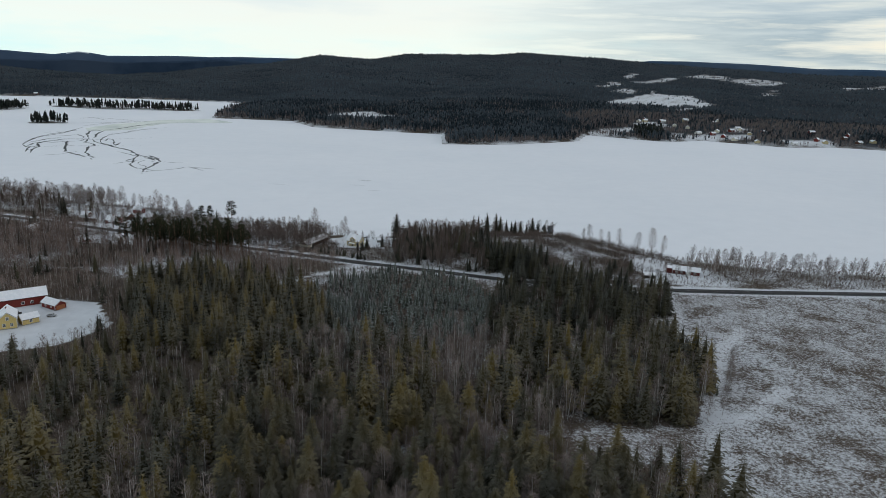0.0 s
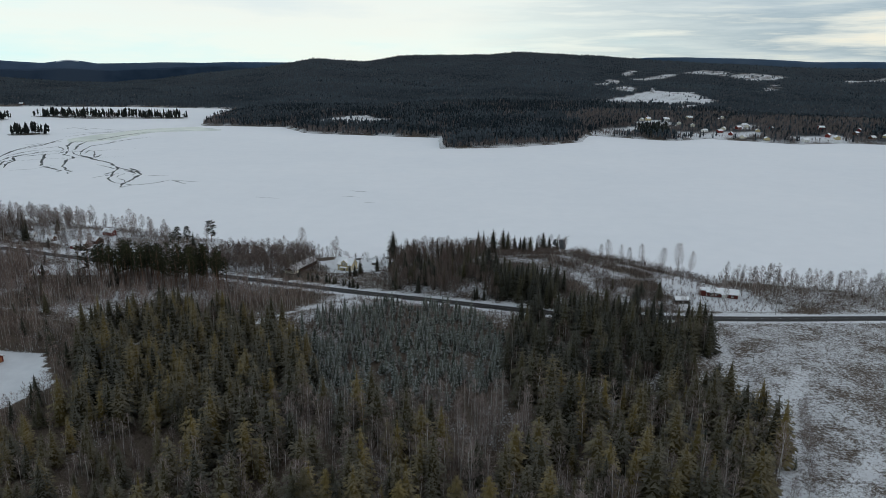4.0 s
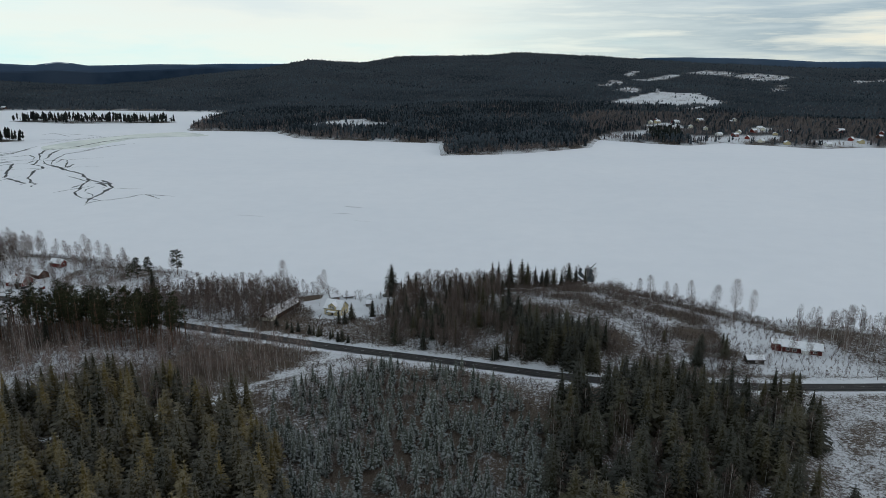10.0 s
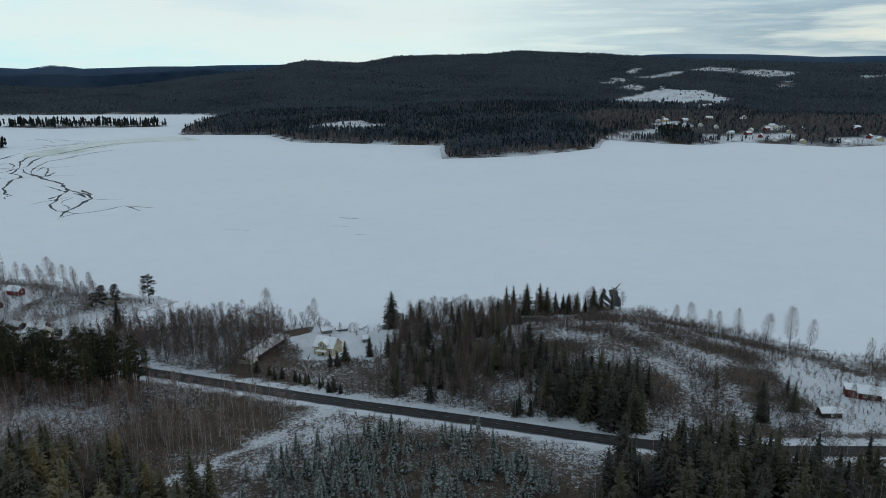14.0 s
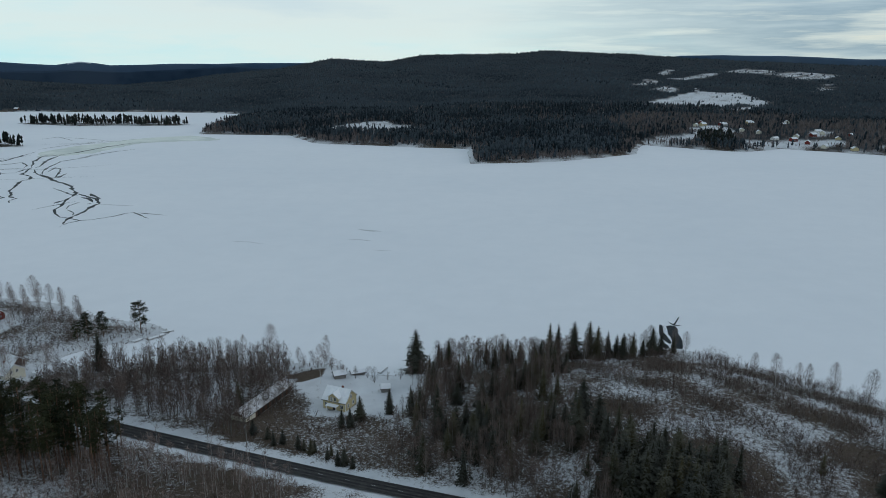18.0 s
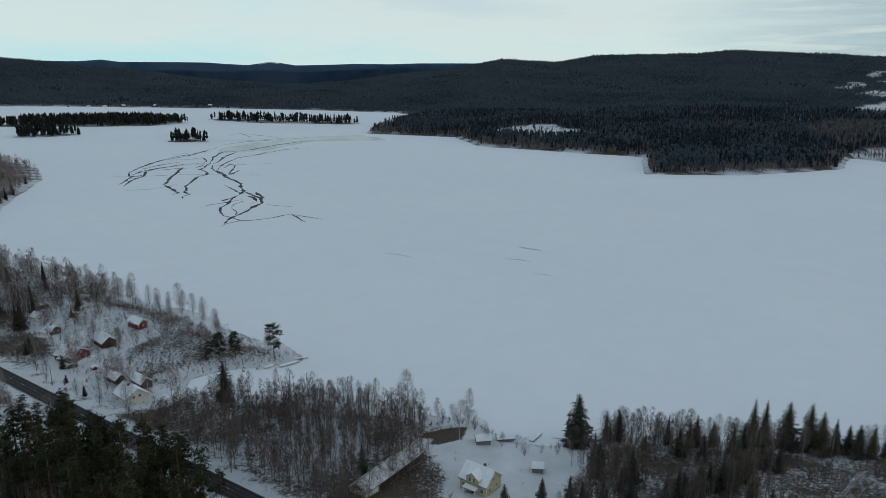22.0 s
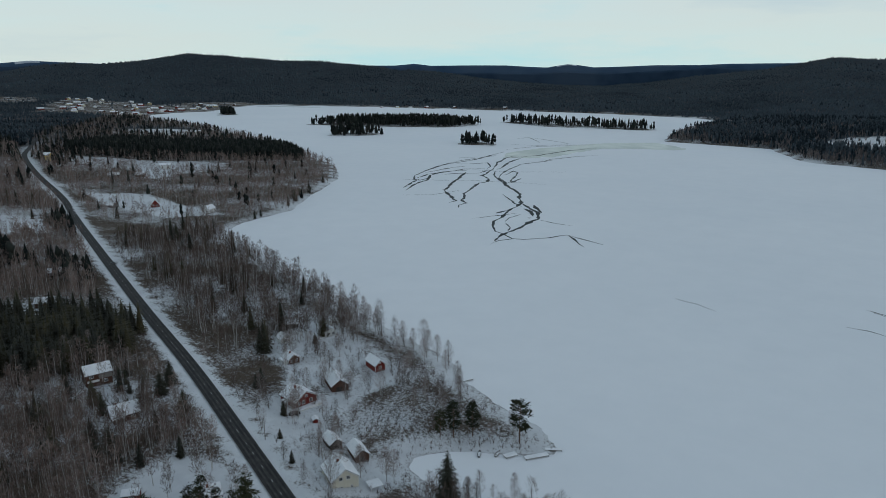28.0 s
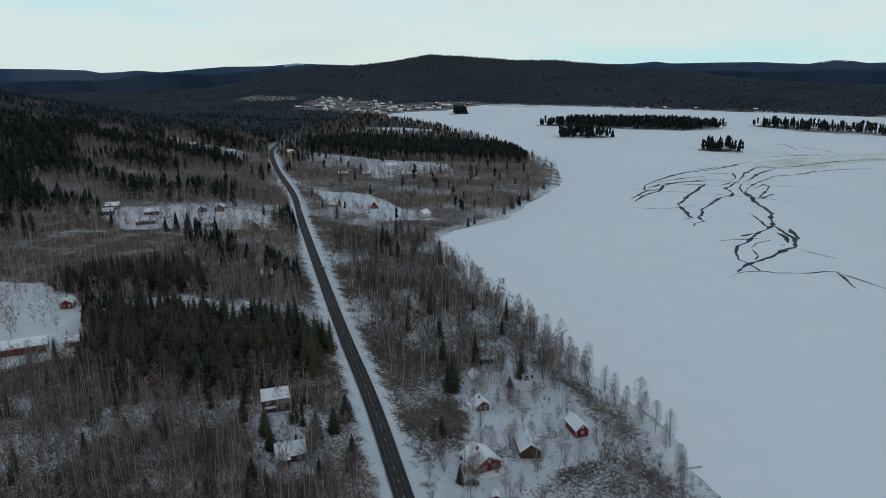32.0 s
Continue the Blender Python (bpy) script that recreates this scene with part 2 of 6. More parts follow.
BEND_W = [(-1169, 626), (-1214, 659), (-1046, 745), (-985, 715), (-1037, 676)]
FIELD_N = [(-1072, 806), (-985, 852), (-879, 938), (-820, 909), (-821, 856), (-813, 792), (-911, 831), (-978, 788)]
FIELD_A = [(-790, 705), (-725, 748), (-640, 740), (-600, 750), (-620, 700), (-711, 691)]
DARK_NW = [(-417, 440), (-377, 458), (-352, 485), (-350, 527), (-401, 552), (-456, 497), (-478, 465)]
DARK_FW = [(-533, 439), (-501, 475), (-489, 518), (-543, 526), (-561, 478)]
START = [(-330, 150), (90, 150), (84, 180), (46, 207), (48, 221), (91, 228), (108, 258), (110, 300), (20, 300), (-40, 285), (-60, 300), (-190, 300), (-300, 380), (-330, 380)]
DARK_W = [(-172, 372), (-128, 396), (-80, 372), (-66, 352), (-50, 312), (-60, 285), (-128, 268), (-146, 310)]
BARE_W = [(-330, 395), (-190, 392), (-172, 372), (-146, 310), (-128, 268), (-150, 262), (-330, 300)]
WOODS_W = [(-480, 400), (-190, 400), (-120, 395), (-110, 440), (-205, 480), (-330, 515), (-480, 470)]
FROSTY = [(-60, 412), (-73, 374), (-58, 333), (-62, 305), (-40, 285), (20, 300), (30, 370), (20, 395), (5, 412), (-30, 418)]
PADDOCK = [(-87, 521), (-89, 527), (-83, 533), (-77, 535), (-75, 533), (-79, 527), (-83, 521)]
TRACKS = [[(135, 398), (121, 335), (112, 300), (113, 268), (101, 239), (95, 213), (87, 191), (82, 178)], [(101, 239), (108, 232), (118, 237), (140, 262)], [(113, 268), (130, 300), (150, 330)]]
OPEN_SNOW = [(YARD, 0.15), (HOUSES_E, 0.33), (HOUSES_W, 0.42), (VERGE_W, 0.3), (YARD_R, 0.40), (COTTAGE_W, 0.45), (FIELD_W, 0.28), (COTTAGES_W, 0.38), (YARDS_W, 0.40), (CLEARED_W, 0.60),
             (BEND_W, 0.28), (FIELD_N, 0.15), (FIELD_A, 0.38)]
# open fields of the far shores
FIELDS_SHORE = [
    [(-293, 1640), (-302, 1723), (-265, 1805), (-195, 1871), (-164, 1760), (-93, 1724), (-88, 1640), (-164, 1610)],
    [(298, 1515), (314, 1551), (363, 1603), (439, 1629), (404, 1532), (350, 1509)],
    [(428, 1669), (465, 1762), (537, 1822), (531, 1667), (494, 1605)],
    [(474, 1528), (562, 1563), (652, 1546), (651, 1479), (606, 1449), (524, 1470), (453, 1444)],
    [(670, 1683), (728, 1680), (680, 1604), (639, 1608)],
    [(681, 1457), (776, 1498), (812, 1491), (761, 1408), (662, 1385)],
    [(279, 1996), (329, 2032), (345, 2082), (296, 2057)],
]
FIELDS_HILL = [
    [(433, 2235), (563, 2443), (615, 2504), (725, 2600), (787, 2759), (758, 2613), (915, 2702), (869, 2502), (882, 2353), (805, 2284), (764, 2333), (692, 2221), (597, 2253), (536, 2270)],
    [(654, 2155), (770, 2237), (829, 2282), (718, 2138)],
    [(811, 3396), (904, 3559), (972, 3607), (844, 3368)],
    [(801, 3238), (1040, 3367), (1048, 3306), (890, 3194)],
    [(1076, 3402), (1309, 3691), (1350, 3496), (1293, 3377), (1153, 3393)],
    [(1285, 3320), (1363, 3457), (1481, 3482), (1575, 3388), (1493, 3263), (1337, 3191)],
    [(559, 2780), (725, 3183), (756, 3090), (621, 2784)],
]
FIELDS_HIGH = [
    [(607, 2672), (682, 2794), (719, 2739), (662, 2580)],
    [(1287, 2952), (1385, 3061), (1319, 2911), (1182, 2696)],
    [(1725, 3173), (2038, 3377), (1970, 3259), (1686, 3054)],
]
FIELDS_TOWN = [
    [(-1439, 1064), (-1353, 1103), (-1296, 1181), (-1409, 1227), (-1515, 1140)],
    [(-2990, 1290), (-3010, 1430), (-2833, 1500), (-2560, 1400), (-2817, 1265)],
    [(-2360, 1296), (-2570, 1467), (-2658, 1604), (-2449, 1682), (-2192, 1696), (-2011, 1585), (-1955, 1365), (-2248, 1306)],
    [(-2254, 1342), (-2391, 1860), (-2398, 2075), (-2240, 2030), (-2210, 1920), (-1990, 1750), (-1830, 1640), (-1900, 1400)],
]
FIELDS = FIELDS_SHORE + FIELDS_HILL + FIELDS_HIGH + FIELDS_TOWN


# leafless woods round the village, and a dark clump on its shore
BROWN = [
    [(290, 1500), (355, 1601), (458, 1717), (604, 1848), (700, 1850), (740, 1700), (830, 1640), (900, 1500), (800, 1420), (667, 1390), (529, 1472)],
    [(728, 1884), (1090, 1900), (1400, 1700), (1400, 1450), (946, 1531), (761, 1600), (659, 1700)],
    [(300, 1850), (420, 2080), (640, 2010), (800, 1980), (737, 1900), (583, 1790), (417, 1690), (300, 1560)],
]
CLUMP_N = [(385, 1500), (430, 1590), (480, 1580), (450, 1475), (400, 1440)]


def curve_through(pts, step):
    """Points at about that step along a smooth line through pts."""
    p = np.array(pts, float)
    p = np.vstack([2 * p[0] - p[1], p, 2 * p[-1] - p[-2]])
    out = []
    for i in range(1, len(p) - 2):
        n = max(2, int(np.linalg.norm(p[i + 1] - p[i]) / step))
        t = np.linspace(0, 1, n, endpoint=False)[:, None]
        out.append(0.5 * (2 * p[i] + (p[i + 1] - p[i - 1]) * t + (2 * p[i - 1] - 5 * p[i] + 4 * p[i + 1] - p[i + 2]) * t * t
                          + (3 * p[i] - p[i - 1] - 3 * p[i + 1] + p[i + 2]) * t ** 3))
    return np.vstack([*out, p[-2:-1]])


def inside(x, y, poly):
    x, y = np.asarray(x, float), np.asarray(y, float)
    r = np.zeros(x.shape, bool)
    for (x0, y0), (x1, y1) in zip(poly, poly[1:] + poly[:1]):
        if y0 != y1:
            r ^= ((y0 > y) != (y1 > y)) & (x < (x1 - x0) * (y - y0) / (y1 - y0) + x0)
    return r


def edge_distance(x, y, line, closed=True):
    """The distance to a line, and for open lines of three numbers the third one at the nearest point."""
    best, val = np.full(x.shape, 1e9), np.zeros(x.shape)
    ends = zip(line, line[1:] + line[:1]) if closed else zip(line, line[1:])
    for a, b in ends:
        ax, ay, bx, by = a[0], a[1], b[0], b[1]
        dx, dy = bx - ax, by - ay
        t = np.clip(((x - ax) * dx + (y - ay) * dy) / (dx * dx + dy * dy), 0, 1)
        d = np.hypot(x - ax - t * dx, y - ay - t * dy)
        if len(a) > 2:
            val = np.where(d < best, a[2] + t * (b[2] - a[2]), val)
        best = np.minimum(best, d)
    return best, val


def waves(x, y, size, seed):
    """A cheap smooth relief between -1 and 1."""
    r = np.random.RandomState(seed)
    z = np.zeros(np.shape(x))
    for k in range(7):
        a, ph, s = r.uniform(0, 6.28), r.uniform(0, 6.28), size * r.uniform(0.5, 1.6)
        z = z + np.sin((x * np.cos(a) + y * np.sin(a)) * 6.28 / s + ph)
    return z / 4.0


def step(a, b, v):
    t = np.clip((v - a) / (b - a), 0, 1)
    return t * t * (3 - 2 * t)


# the skyline: degrees to the left of +y, rise above the eye's level in units of 1/1242
SKYLINE = [(-180, 10), (-60, 8), (-32, 8), (-29, 8), (-24, 13), (-20.6, 16), (-17.3, 20), (-14, 25), (-10, 29), (-6.7, 32), (-4.4, 26), (0, 25), (3, 23), (5.7, 12), (8, 14), (10.2, 17),
           (12.2, 7), (14.4, -1), (18.8, -11), (21.9, -21), (25.5, -27), (29, -25), (31.6, -21), (34.2, -15), (36.3, -9), (38.3, -3), (40.3, 0), (41.1, -2), (42.3, 5), (44, 8), (47.2, 15), (50.3, 16), (52, 20), (56.8, 27),
           (60.5, 14), (63, 10), (64.7, 12.5), (67.1, 7), (69.2, -2), (71.2, -12), (73.1, -20), (78, -26), (89, -24), (120, 12), (180, 10)]
# ridges at the end of sight
RIDGE = [(-45, 12), (-32, 15), (-29, 14), (-24, 19), (-20, 21), (-17, 20), (-14, 12), (-4, 6), (10, 5), (14, 5), (16.6, 4.6), (18.8, 2.6), (21.9, 3.4), (26.3, 0.6), (27.2, 3.5), (28.2, 5.6), (29.8, 0), (31.6, 1.9), (32.8, 3.6),
         (36.2, 4.2), (38.8, 4.2), (40.0, 7.4), (41.5, 4.4), (46, 4), (58, 4), (65.5, 10.2), (67.1, 12.3), (69.1, 8.4), (72.2, 7.9), (74.9, 3.3), (76.7, 0.4), (78.4, 4), (79.5, 2), (80.8, 1.3), (81.7, 5.5), (84, 8), (89, 10), (100, 9)]
# a lower fold of hills before them
FOLD = [(-45, -30), (10, -30), (13, 0), (15, -3), (18, -2), (21.9, -6), (25, -9), (29, -8), (33, -10), (38, -6), (42, -12), (60, -20), (66, 4), (70, 1), (73, -2), (76.6, -1), (78, -2), (79.2, -6), (81, -10), (88, -9), (100, -12)]


def shore_distance(x, y):
    """Metres from the shore, positive on land."""
    d, _ = edge_distance(x, y, SHORE)
    d = np.where(inside(x, y, SHORE), -d, d)
    for isl in ISLANDS:
        e, _ = edge_distance(x, y, isl)
        d = np.where(inside(x, y, isl), np.maximum(e, d), np.where(d < 0, np.maximum(d, -e), d))
    return d


def height(x, y):
    x, y = np.asarray(x, float), np.asarray(y, float)
    d = shore_distance(x, y) + 2.5 * waves(x, y, 40, 5)
    land = np.maximum(d, 0)
    z = np.where(d < 0, np.maximum(d * 0.12, -3.0), 0.9 * (1 - np.exp(-land / 5)) + 5.2 * (1 - np.exp(-land / 70)) + 0.018 * np.minimum(land, 700))
    z = z + step(10, 60, land) * (0.8 * waves(x, y, 60, 1) + 2.0 * waves(x, y, 260, 2))
    z = z + 6.0 * np.exp(-((x - 70) / 55) ** 2 - ((y - 500) / 38) ** 2) * step(0, 30, land)
    z = z + 112 * np.exp(-((x + 1550) / 520) ** 2 - ((y - 180) / 430) ** 2) * step(0, 300, land)
    dx, dy = x + 50, y - 300
    r, az = np.hypot(dx, dy), np.degrees(np.arctan2(-dx, dy))
    ridge_r = 4150 + 120 * np.sin(az / 9.0)
    ridge = 132 - 14 + np.interp(az, [a for a, _ in SKYLINE], [v for _, v in SKYLINE]) / 1242 * ridge_r
    far = step(900, 2300, r)
    s = land / (land + np.maximum(ridge_r - r, 0) + 1)
    hill = ridge * s ** 1.5 - 30 * step(0, 600, r - ridge_r)
    z = z + far * np.where(land > 0, np.maximum(hill - 0.018 * np.minimum(land, 700) - 4, 0), 0)
    z = z + far * 9 * waves(x, y, 700, 3) * step(150, 700, land) * step(0, 600, np.abs(ridge_r - r))
    dr, zr = edge_distance(x, y, ROAD, False)
    k = np.exp(-(np.maximum(dr - 6, 0) / 14) ** 2)
    return z * (1 - k) + (zr - 0.12 - 0.5 * step(5.5, 3.0, dr)) * k


def grid_lines(lo, hi, a, b, fine, grow):
    out = list(np.arange(a, b + fine, fine))
    s, v = fine, a
    while v > lo:
        s = min(s * grow, 42)
        v -= s
        out.insert(0, v)
    s, v = fine, out[-1]
    while v < hi:
        s = min(s * grow, 42)
        v += s
        out.append(v)
    return np.array(out)


def mesh_from(name, verts, faces, sides, mats):
    """A mesh from arrays: verts n x 3 and faces n x sides."""
    me = bpy.data.meshes.new(name)
    verts, faces = np.asarray(verts, np.float32), np.asarray(faces, np.int32)
    me.vertices.add(len(verts))
    me.vertices.foreach_set("co", verts.ravel())
    me.loops.add(faces.size)
    me.loops.foreach_set("vertex_index", faces.ravel())
    me.polygons.add(len(faces))
    me.polygons.foreach_set("loop_start", np.arange(0, faces.size, sides, dtype=np.int32))
    me.update(calc_edges=True)
    for m in mats:
        me.materials.append(m)
    return me


gx = grid_lines(-4900, 4900, -700, 330, 4.0, 1.05)
gy = grid_lines(-600, 4900, 150, 700, 4.0, 1.05)
GX, GY = np.meshgrid(gx, gy)
GZ = height(GX, GY)
nx, ny = len(gx), len(gy)
idx = np.arange(nx * ny).reshape(ny, nx)
quads = np.stack([idx[:-1, :-1], idx[:-1, 1:], idx[1:, 1:], idx[1:, :-1]], -1).reshape(-1, 4)
me = mesh_from("ground", np.stack([GX, GY, GZ], -1).reshape(-1, 3), quads, 4, [M["ground"]])
me.polygons.foreach_set("use_smooth", np.ones(len(quads), bool))
ground = tagged(new("ground", me), "snow-dusted forest floor, clearings and wooded hills", "ground", kind="structure")
land_d = shore_distance(GX, GY)
bare = np.full(GX.shape, 0.565) + 0.09 * waves(GX, GY, 90, 8)
bare = np.where(inside(GX, GY, START) | inside(GX, GY, DARK_W) | inside(GX, GY, FROSTY), bare + 0.05, bare)
bare = np.where(inside(GX, GY, WOODS_W), bare + 0.03 * step(-250, -190, GX) + 0.08 * waves(GX, GY, 35, 12), bare)
bare = np.where(inside(GX, GY, BARE_W), bare + 0.09, bare)
bare = np.where(inside(GX, GY, START) & (GX < -80), bare + 0.06, bare)
bare = np.where(inside(GX, GY, CLEARCUT), 0.522 + 0.018 * waves(GX, GY, 50, 9) + 0.05 * step(150, 260, GX) * step(320, 200, GY), bare)
bare = np.where(inside(GX, GY, HILLOCK), 0.565 + 0.09 * waves(GX, GY, 34, 10), bare)
lakeside = [(a, b) for a, b, _ in ROAD if a > -700] + [(460, 470), (160, 510), (70, 570), (-60, 540), (-170, 580), (-560, 720), (-700, 690)]
bare = np.where(inside(GX, GY, lakeside), bare - 0.02, bare)
for patch, amount in OPEN_SNOW:
    e, _ = edge_distance(GX, GY, patch)
    k = np.where(inside(GX, GY, patch), step(0, 3, e), 0)
    bare = bare * (1 - k) + (amount + 0.06 * waves(GX, GY, 30, 6)) * k
bare = np.where(inside(GX, GY, PADDOCK), 0.95, bare)
for line in TRACKS:
    e, _ = edge_distance(GX, GY, line, False)
    bare = bare - 0.075 * step(5.0, 1.0, e)
dr, _ = edge_distance(GX, GY, ROAD, False)
bare = np.where(dr < 8, 0.33 + 0.2 * step(4.5, 8, dr), bare)
bare = bare - 0.16 * step(14, 3, land_d) * step(-5, 1, land_d)
dt, _ = edge_distance(GX, GY, TRAIL, False)
bare = np.where(dt < 2.6, 0.46, bare)
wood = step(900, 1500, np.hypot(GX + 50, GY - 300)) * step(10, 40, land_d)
for patch in FIELDS:
    wood = np.where(inside(GX, GY, patch), 0.0, wood)
    bare = np.where(inside(GX, GY, patch), (0.49 if patch[0][1] > 2600 else 0.57 if patch[0][0] < -2000 else 0.42) + 0.10 * waves(GX, GY, 80, 11), bare)
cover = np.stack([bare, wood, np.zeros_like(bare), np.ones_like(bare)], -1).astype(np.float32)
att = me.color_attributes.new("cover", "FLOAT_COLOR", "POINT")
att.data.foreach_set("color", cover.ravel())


def ground_z(x, y):
    return float(height(np.array([x]), np.array([y]))[0])


# a backdrop of ridges at the end of sight, distance haze painted in blue
M["ridge"] = material("haze_blue_ridges", speckled((0.050, 0.088, 0.15), (0.075, 0.122, 0.195), 0.004, 0.0, (0.10, 0.14, 0.205), 0.0015), 0.95, spec=0.0)
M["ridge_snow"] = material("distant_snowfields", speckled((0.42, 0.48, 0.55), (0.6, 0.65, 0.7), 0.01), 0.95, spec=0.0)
M["fold"] = material("haze_blue_fold", speckled((0.026, 0.046, 0.080), (0.044, 0.070, 0.112), 0.006, 0.0, (0.055, 0.08, 0.12), 0.002), 0.95, spec=0.0)
az = np.radians(np.linspace(-45, 100, 581))
n = len(az)
k = np.arange(n - 1)
q = np.vstack([np.stack([k + 1 + n * row, k + n * row, k + n * (row + 1), k + 1 + n * (row + 1)], 1) for row in range(3)])
deg = np.degrees(az)[:-1]
snowy = ((deg > 27.3) & (deg < 28.8)) | ((deg > 66.4) & (deg < 67.9))
for line, dist, rough, mats, label in ((RIDGE, 4640, 0.6, [M["ridge"], M["ridge_snow"]], "ridges at the end of sight, painted in haze blue"), (FOLD, 4480, 2.2, [M["fold"]], "wooded fold of distant hills, painted in dark haze blue")):
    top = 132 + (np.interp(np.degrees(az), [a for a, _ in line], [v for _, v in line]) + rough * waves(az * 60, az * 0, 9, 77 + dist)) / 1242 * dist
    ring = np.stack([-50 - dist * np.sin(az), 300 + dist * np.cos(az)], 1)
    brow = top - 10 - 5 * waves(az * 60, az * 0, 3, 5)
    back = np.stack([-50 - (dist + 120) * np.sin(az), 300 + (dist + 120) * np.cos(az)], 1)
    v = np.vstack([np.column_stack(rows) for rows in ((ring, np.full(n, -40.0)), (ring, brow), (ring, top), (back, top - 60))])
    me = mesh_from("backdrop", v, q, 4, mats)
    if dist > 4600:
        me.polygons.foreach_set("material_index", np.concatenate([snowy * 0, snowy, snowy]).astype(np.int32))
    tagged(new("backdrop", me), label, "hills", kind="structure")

# lake ice: one sheet that the land rises through
ice_me = mesh_from("lake_ice", [(-2500, 300, 0), (1700, 300, 0), (1700, 2500, 0), (-2500, 2500, 0)], [(0, 1, 2, 3)], 4, [M["ice"]])
lake = tagged(new("lake_ice", ice_me), "frozen lake under a thin even snow cover", "lake", kind="structure")

# ---- road ----


def ribbon(line, offset, half, lift):
    """A strip along a line of (x, y, z), shifted sideways."""
    t = np.gradient(line[:, :2], axis=0)
    t /= np.linalg.norm(t, axis=1)[:, None]
    n = np.stack([-t[:, 1], t[:, 0]], 1)
    a, b = line[:, :2] + n * (offset - half), line[:, :2] + n * (offset + half)
    z = line[:, 2:3] + lift
    v = np.vstack([np.hstack([a, z]), np.hstack([b, z])])
    k = np.arange(len(line) - 1)
    return v, np.stack([k, k + 1, k + 1 + len(line), k + len(line)], 1)[:, ::-1]


road_line = curve_through(ROAD, 6.0)
v, q = ribbon(road_line, 0, 3.1, 0.0)
tagged(new("road", mesh_from("road", v, q, 4, [M["asphalt"]])), "dark wet asphalt country road between snowy verges", "road", kind="structure")

# ---- trees ----


def tube(pts, radii, sides=4):
    """A tapered tube: verts and triangles."""
    v, f = [], []
    for (x, y, z), r in zip(pts, radii):
        for k in range(sides):
            a = 6.2832 * k / sides
            v.append((x + r * math.cos(a), y + r * math.sin(a), z))
    for i in range(len(pts) - 1):
        for k in range(sides):
            a, b = i * sides + k, i * sides + (k + 1) % sides
            f += [(a, b, b + sides), (a, b + sides, a + sides)]
    return v, f


def joined(pieces):
    """Pieces of (verts, faces, slot) as one proto: verts, faces, slots."""
    v, f, s = [], [], []
    for pv, pf, slot in pieces:
        n = len(v)
        v += pv
        f += [(a + n, b + n, c + n) for a, b, c in pf]
        s += [slot] * len(pf)
    return np.array(v, float), np.array(f, int), np.array(s, int)


def sliver(a, b, w, rng):
    """A thin pointed twig from a to b."""
    d = rng.uniform(-1, 1, 3)
    t = np.cross(np.subtract(b, a), d)
    t = t / (np.linalg.norm(t) + 1e-9) * w
    return [tuple(np.add(a, t)), tuple(np.subtract(a, t)), tuple(b)], [(0, 1, 2)]


def spruce_proto(seed, levels, blades, wide=0.17, low=0.06, core=0.4, twigs=2):
    """A spruce: whorls of drooping boughs, each a spine with hanging side sprays."""
    rng = np.random.RandomState(seed)
    pieces = [(*tube([(0, 0, -0.03), (0, 0, 0.99)], [0.012, 0.0015], 3), 0)]
    v = [(0, 0, 0.93)] + [(core * wide * math.cos(6.2832 * k / 5), core * wide * math.sin(6.2832 * k / 5), low + 0.06 * rng.rand()) for k in range(5)]
    pieces.append((v, [(0, 1 + k, 1 + (k + 1) % 5) for k in range(5)], 1))
    for i in range(levels):
        h = min(max(low + (0.985 - low) * (i + rng.uniform(-0.3, 0.3)) / levels, low), 0.975)
        u = (1 - h) / (1 - low)
        r0 = wide * (u ** 0.72 * (1.0 if u < 0.85 else 0.88) * rng.uniform(0.85, 1.1) + 0.05)
        turn = rng.uniform(0, 6.28)
        n = max(4, int(round(blades * (0.45 + 0.55 * u))))
        for k in range(n):
            a = turn + 6.2832 * (k + rng.uniform(-0.35, 0.35)) / n
            r = r0 * rng.uniform(0.65, 1.2)
            sag = rng.uniform(0.25, 0.55) * (0.35 + 0.65 * u)
            out, side = np.array([math.cos(a), math.sin(a), 0.0]), np.array([-math.sin(a), math.cos(a), 0.0])

            def at(t):
                return out * (r * t) + np.array([0, 0, h + r * (-sag * 1.5 * t + sag * 0.7 * t * t)])
            for j in range(twigs):
                t1 = (j + 0.9) / twigs
                t0 = max(t1 - 0.9 / twigs, 0.02)
                p0, p1 = at(t0), at(t1)
                for sg in (-1, 1):
                    reach = r * (0.62 - 0.34 * t1) * rng.uniform(0.7, 1.25)
                    tip = p1 + side * (sg * reach) + out * (reach * rng.uniform(0.1, 0.6)) - np.array([0, 0, reach * rng.uniform(0.15, 0.5)])
                    pieces.append(([tuple(p0), tuple(p1), tuple(tip)], [(0, 1, 2)], 1))
            e = at(0.8)
            pieces.append(([tuple(e + side * (0.13 * r)), tuple(e - side * (0.13 * r)), tuple(at(1.08))], [(0, 1, 2)], 1))
    return joined(pieces)


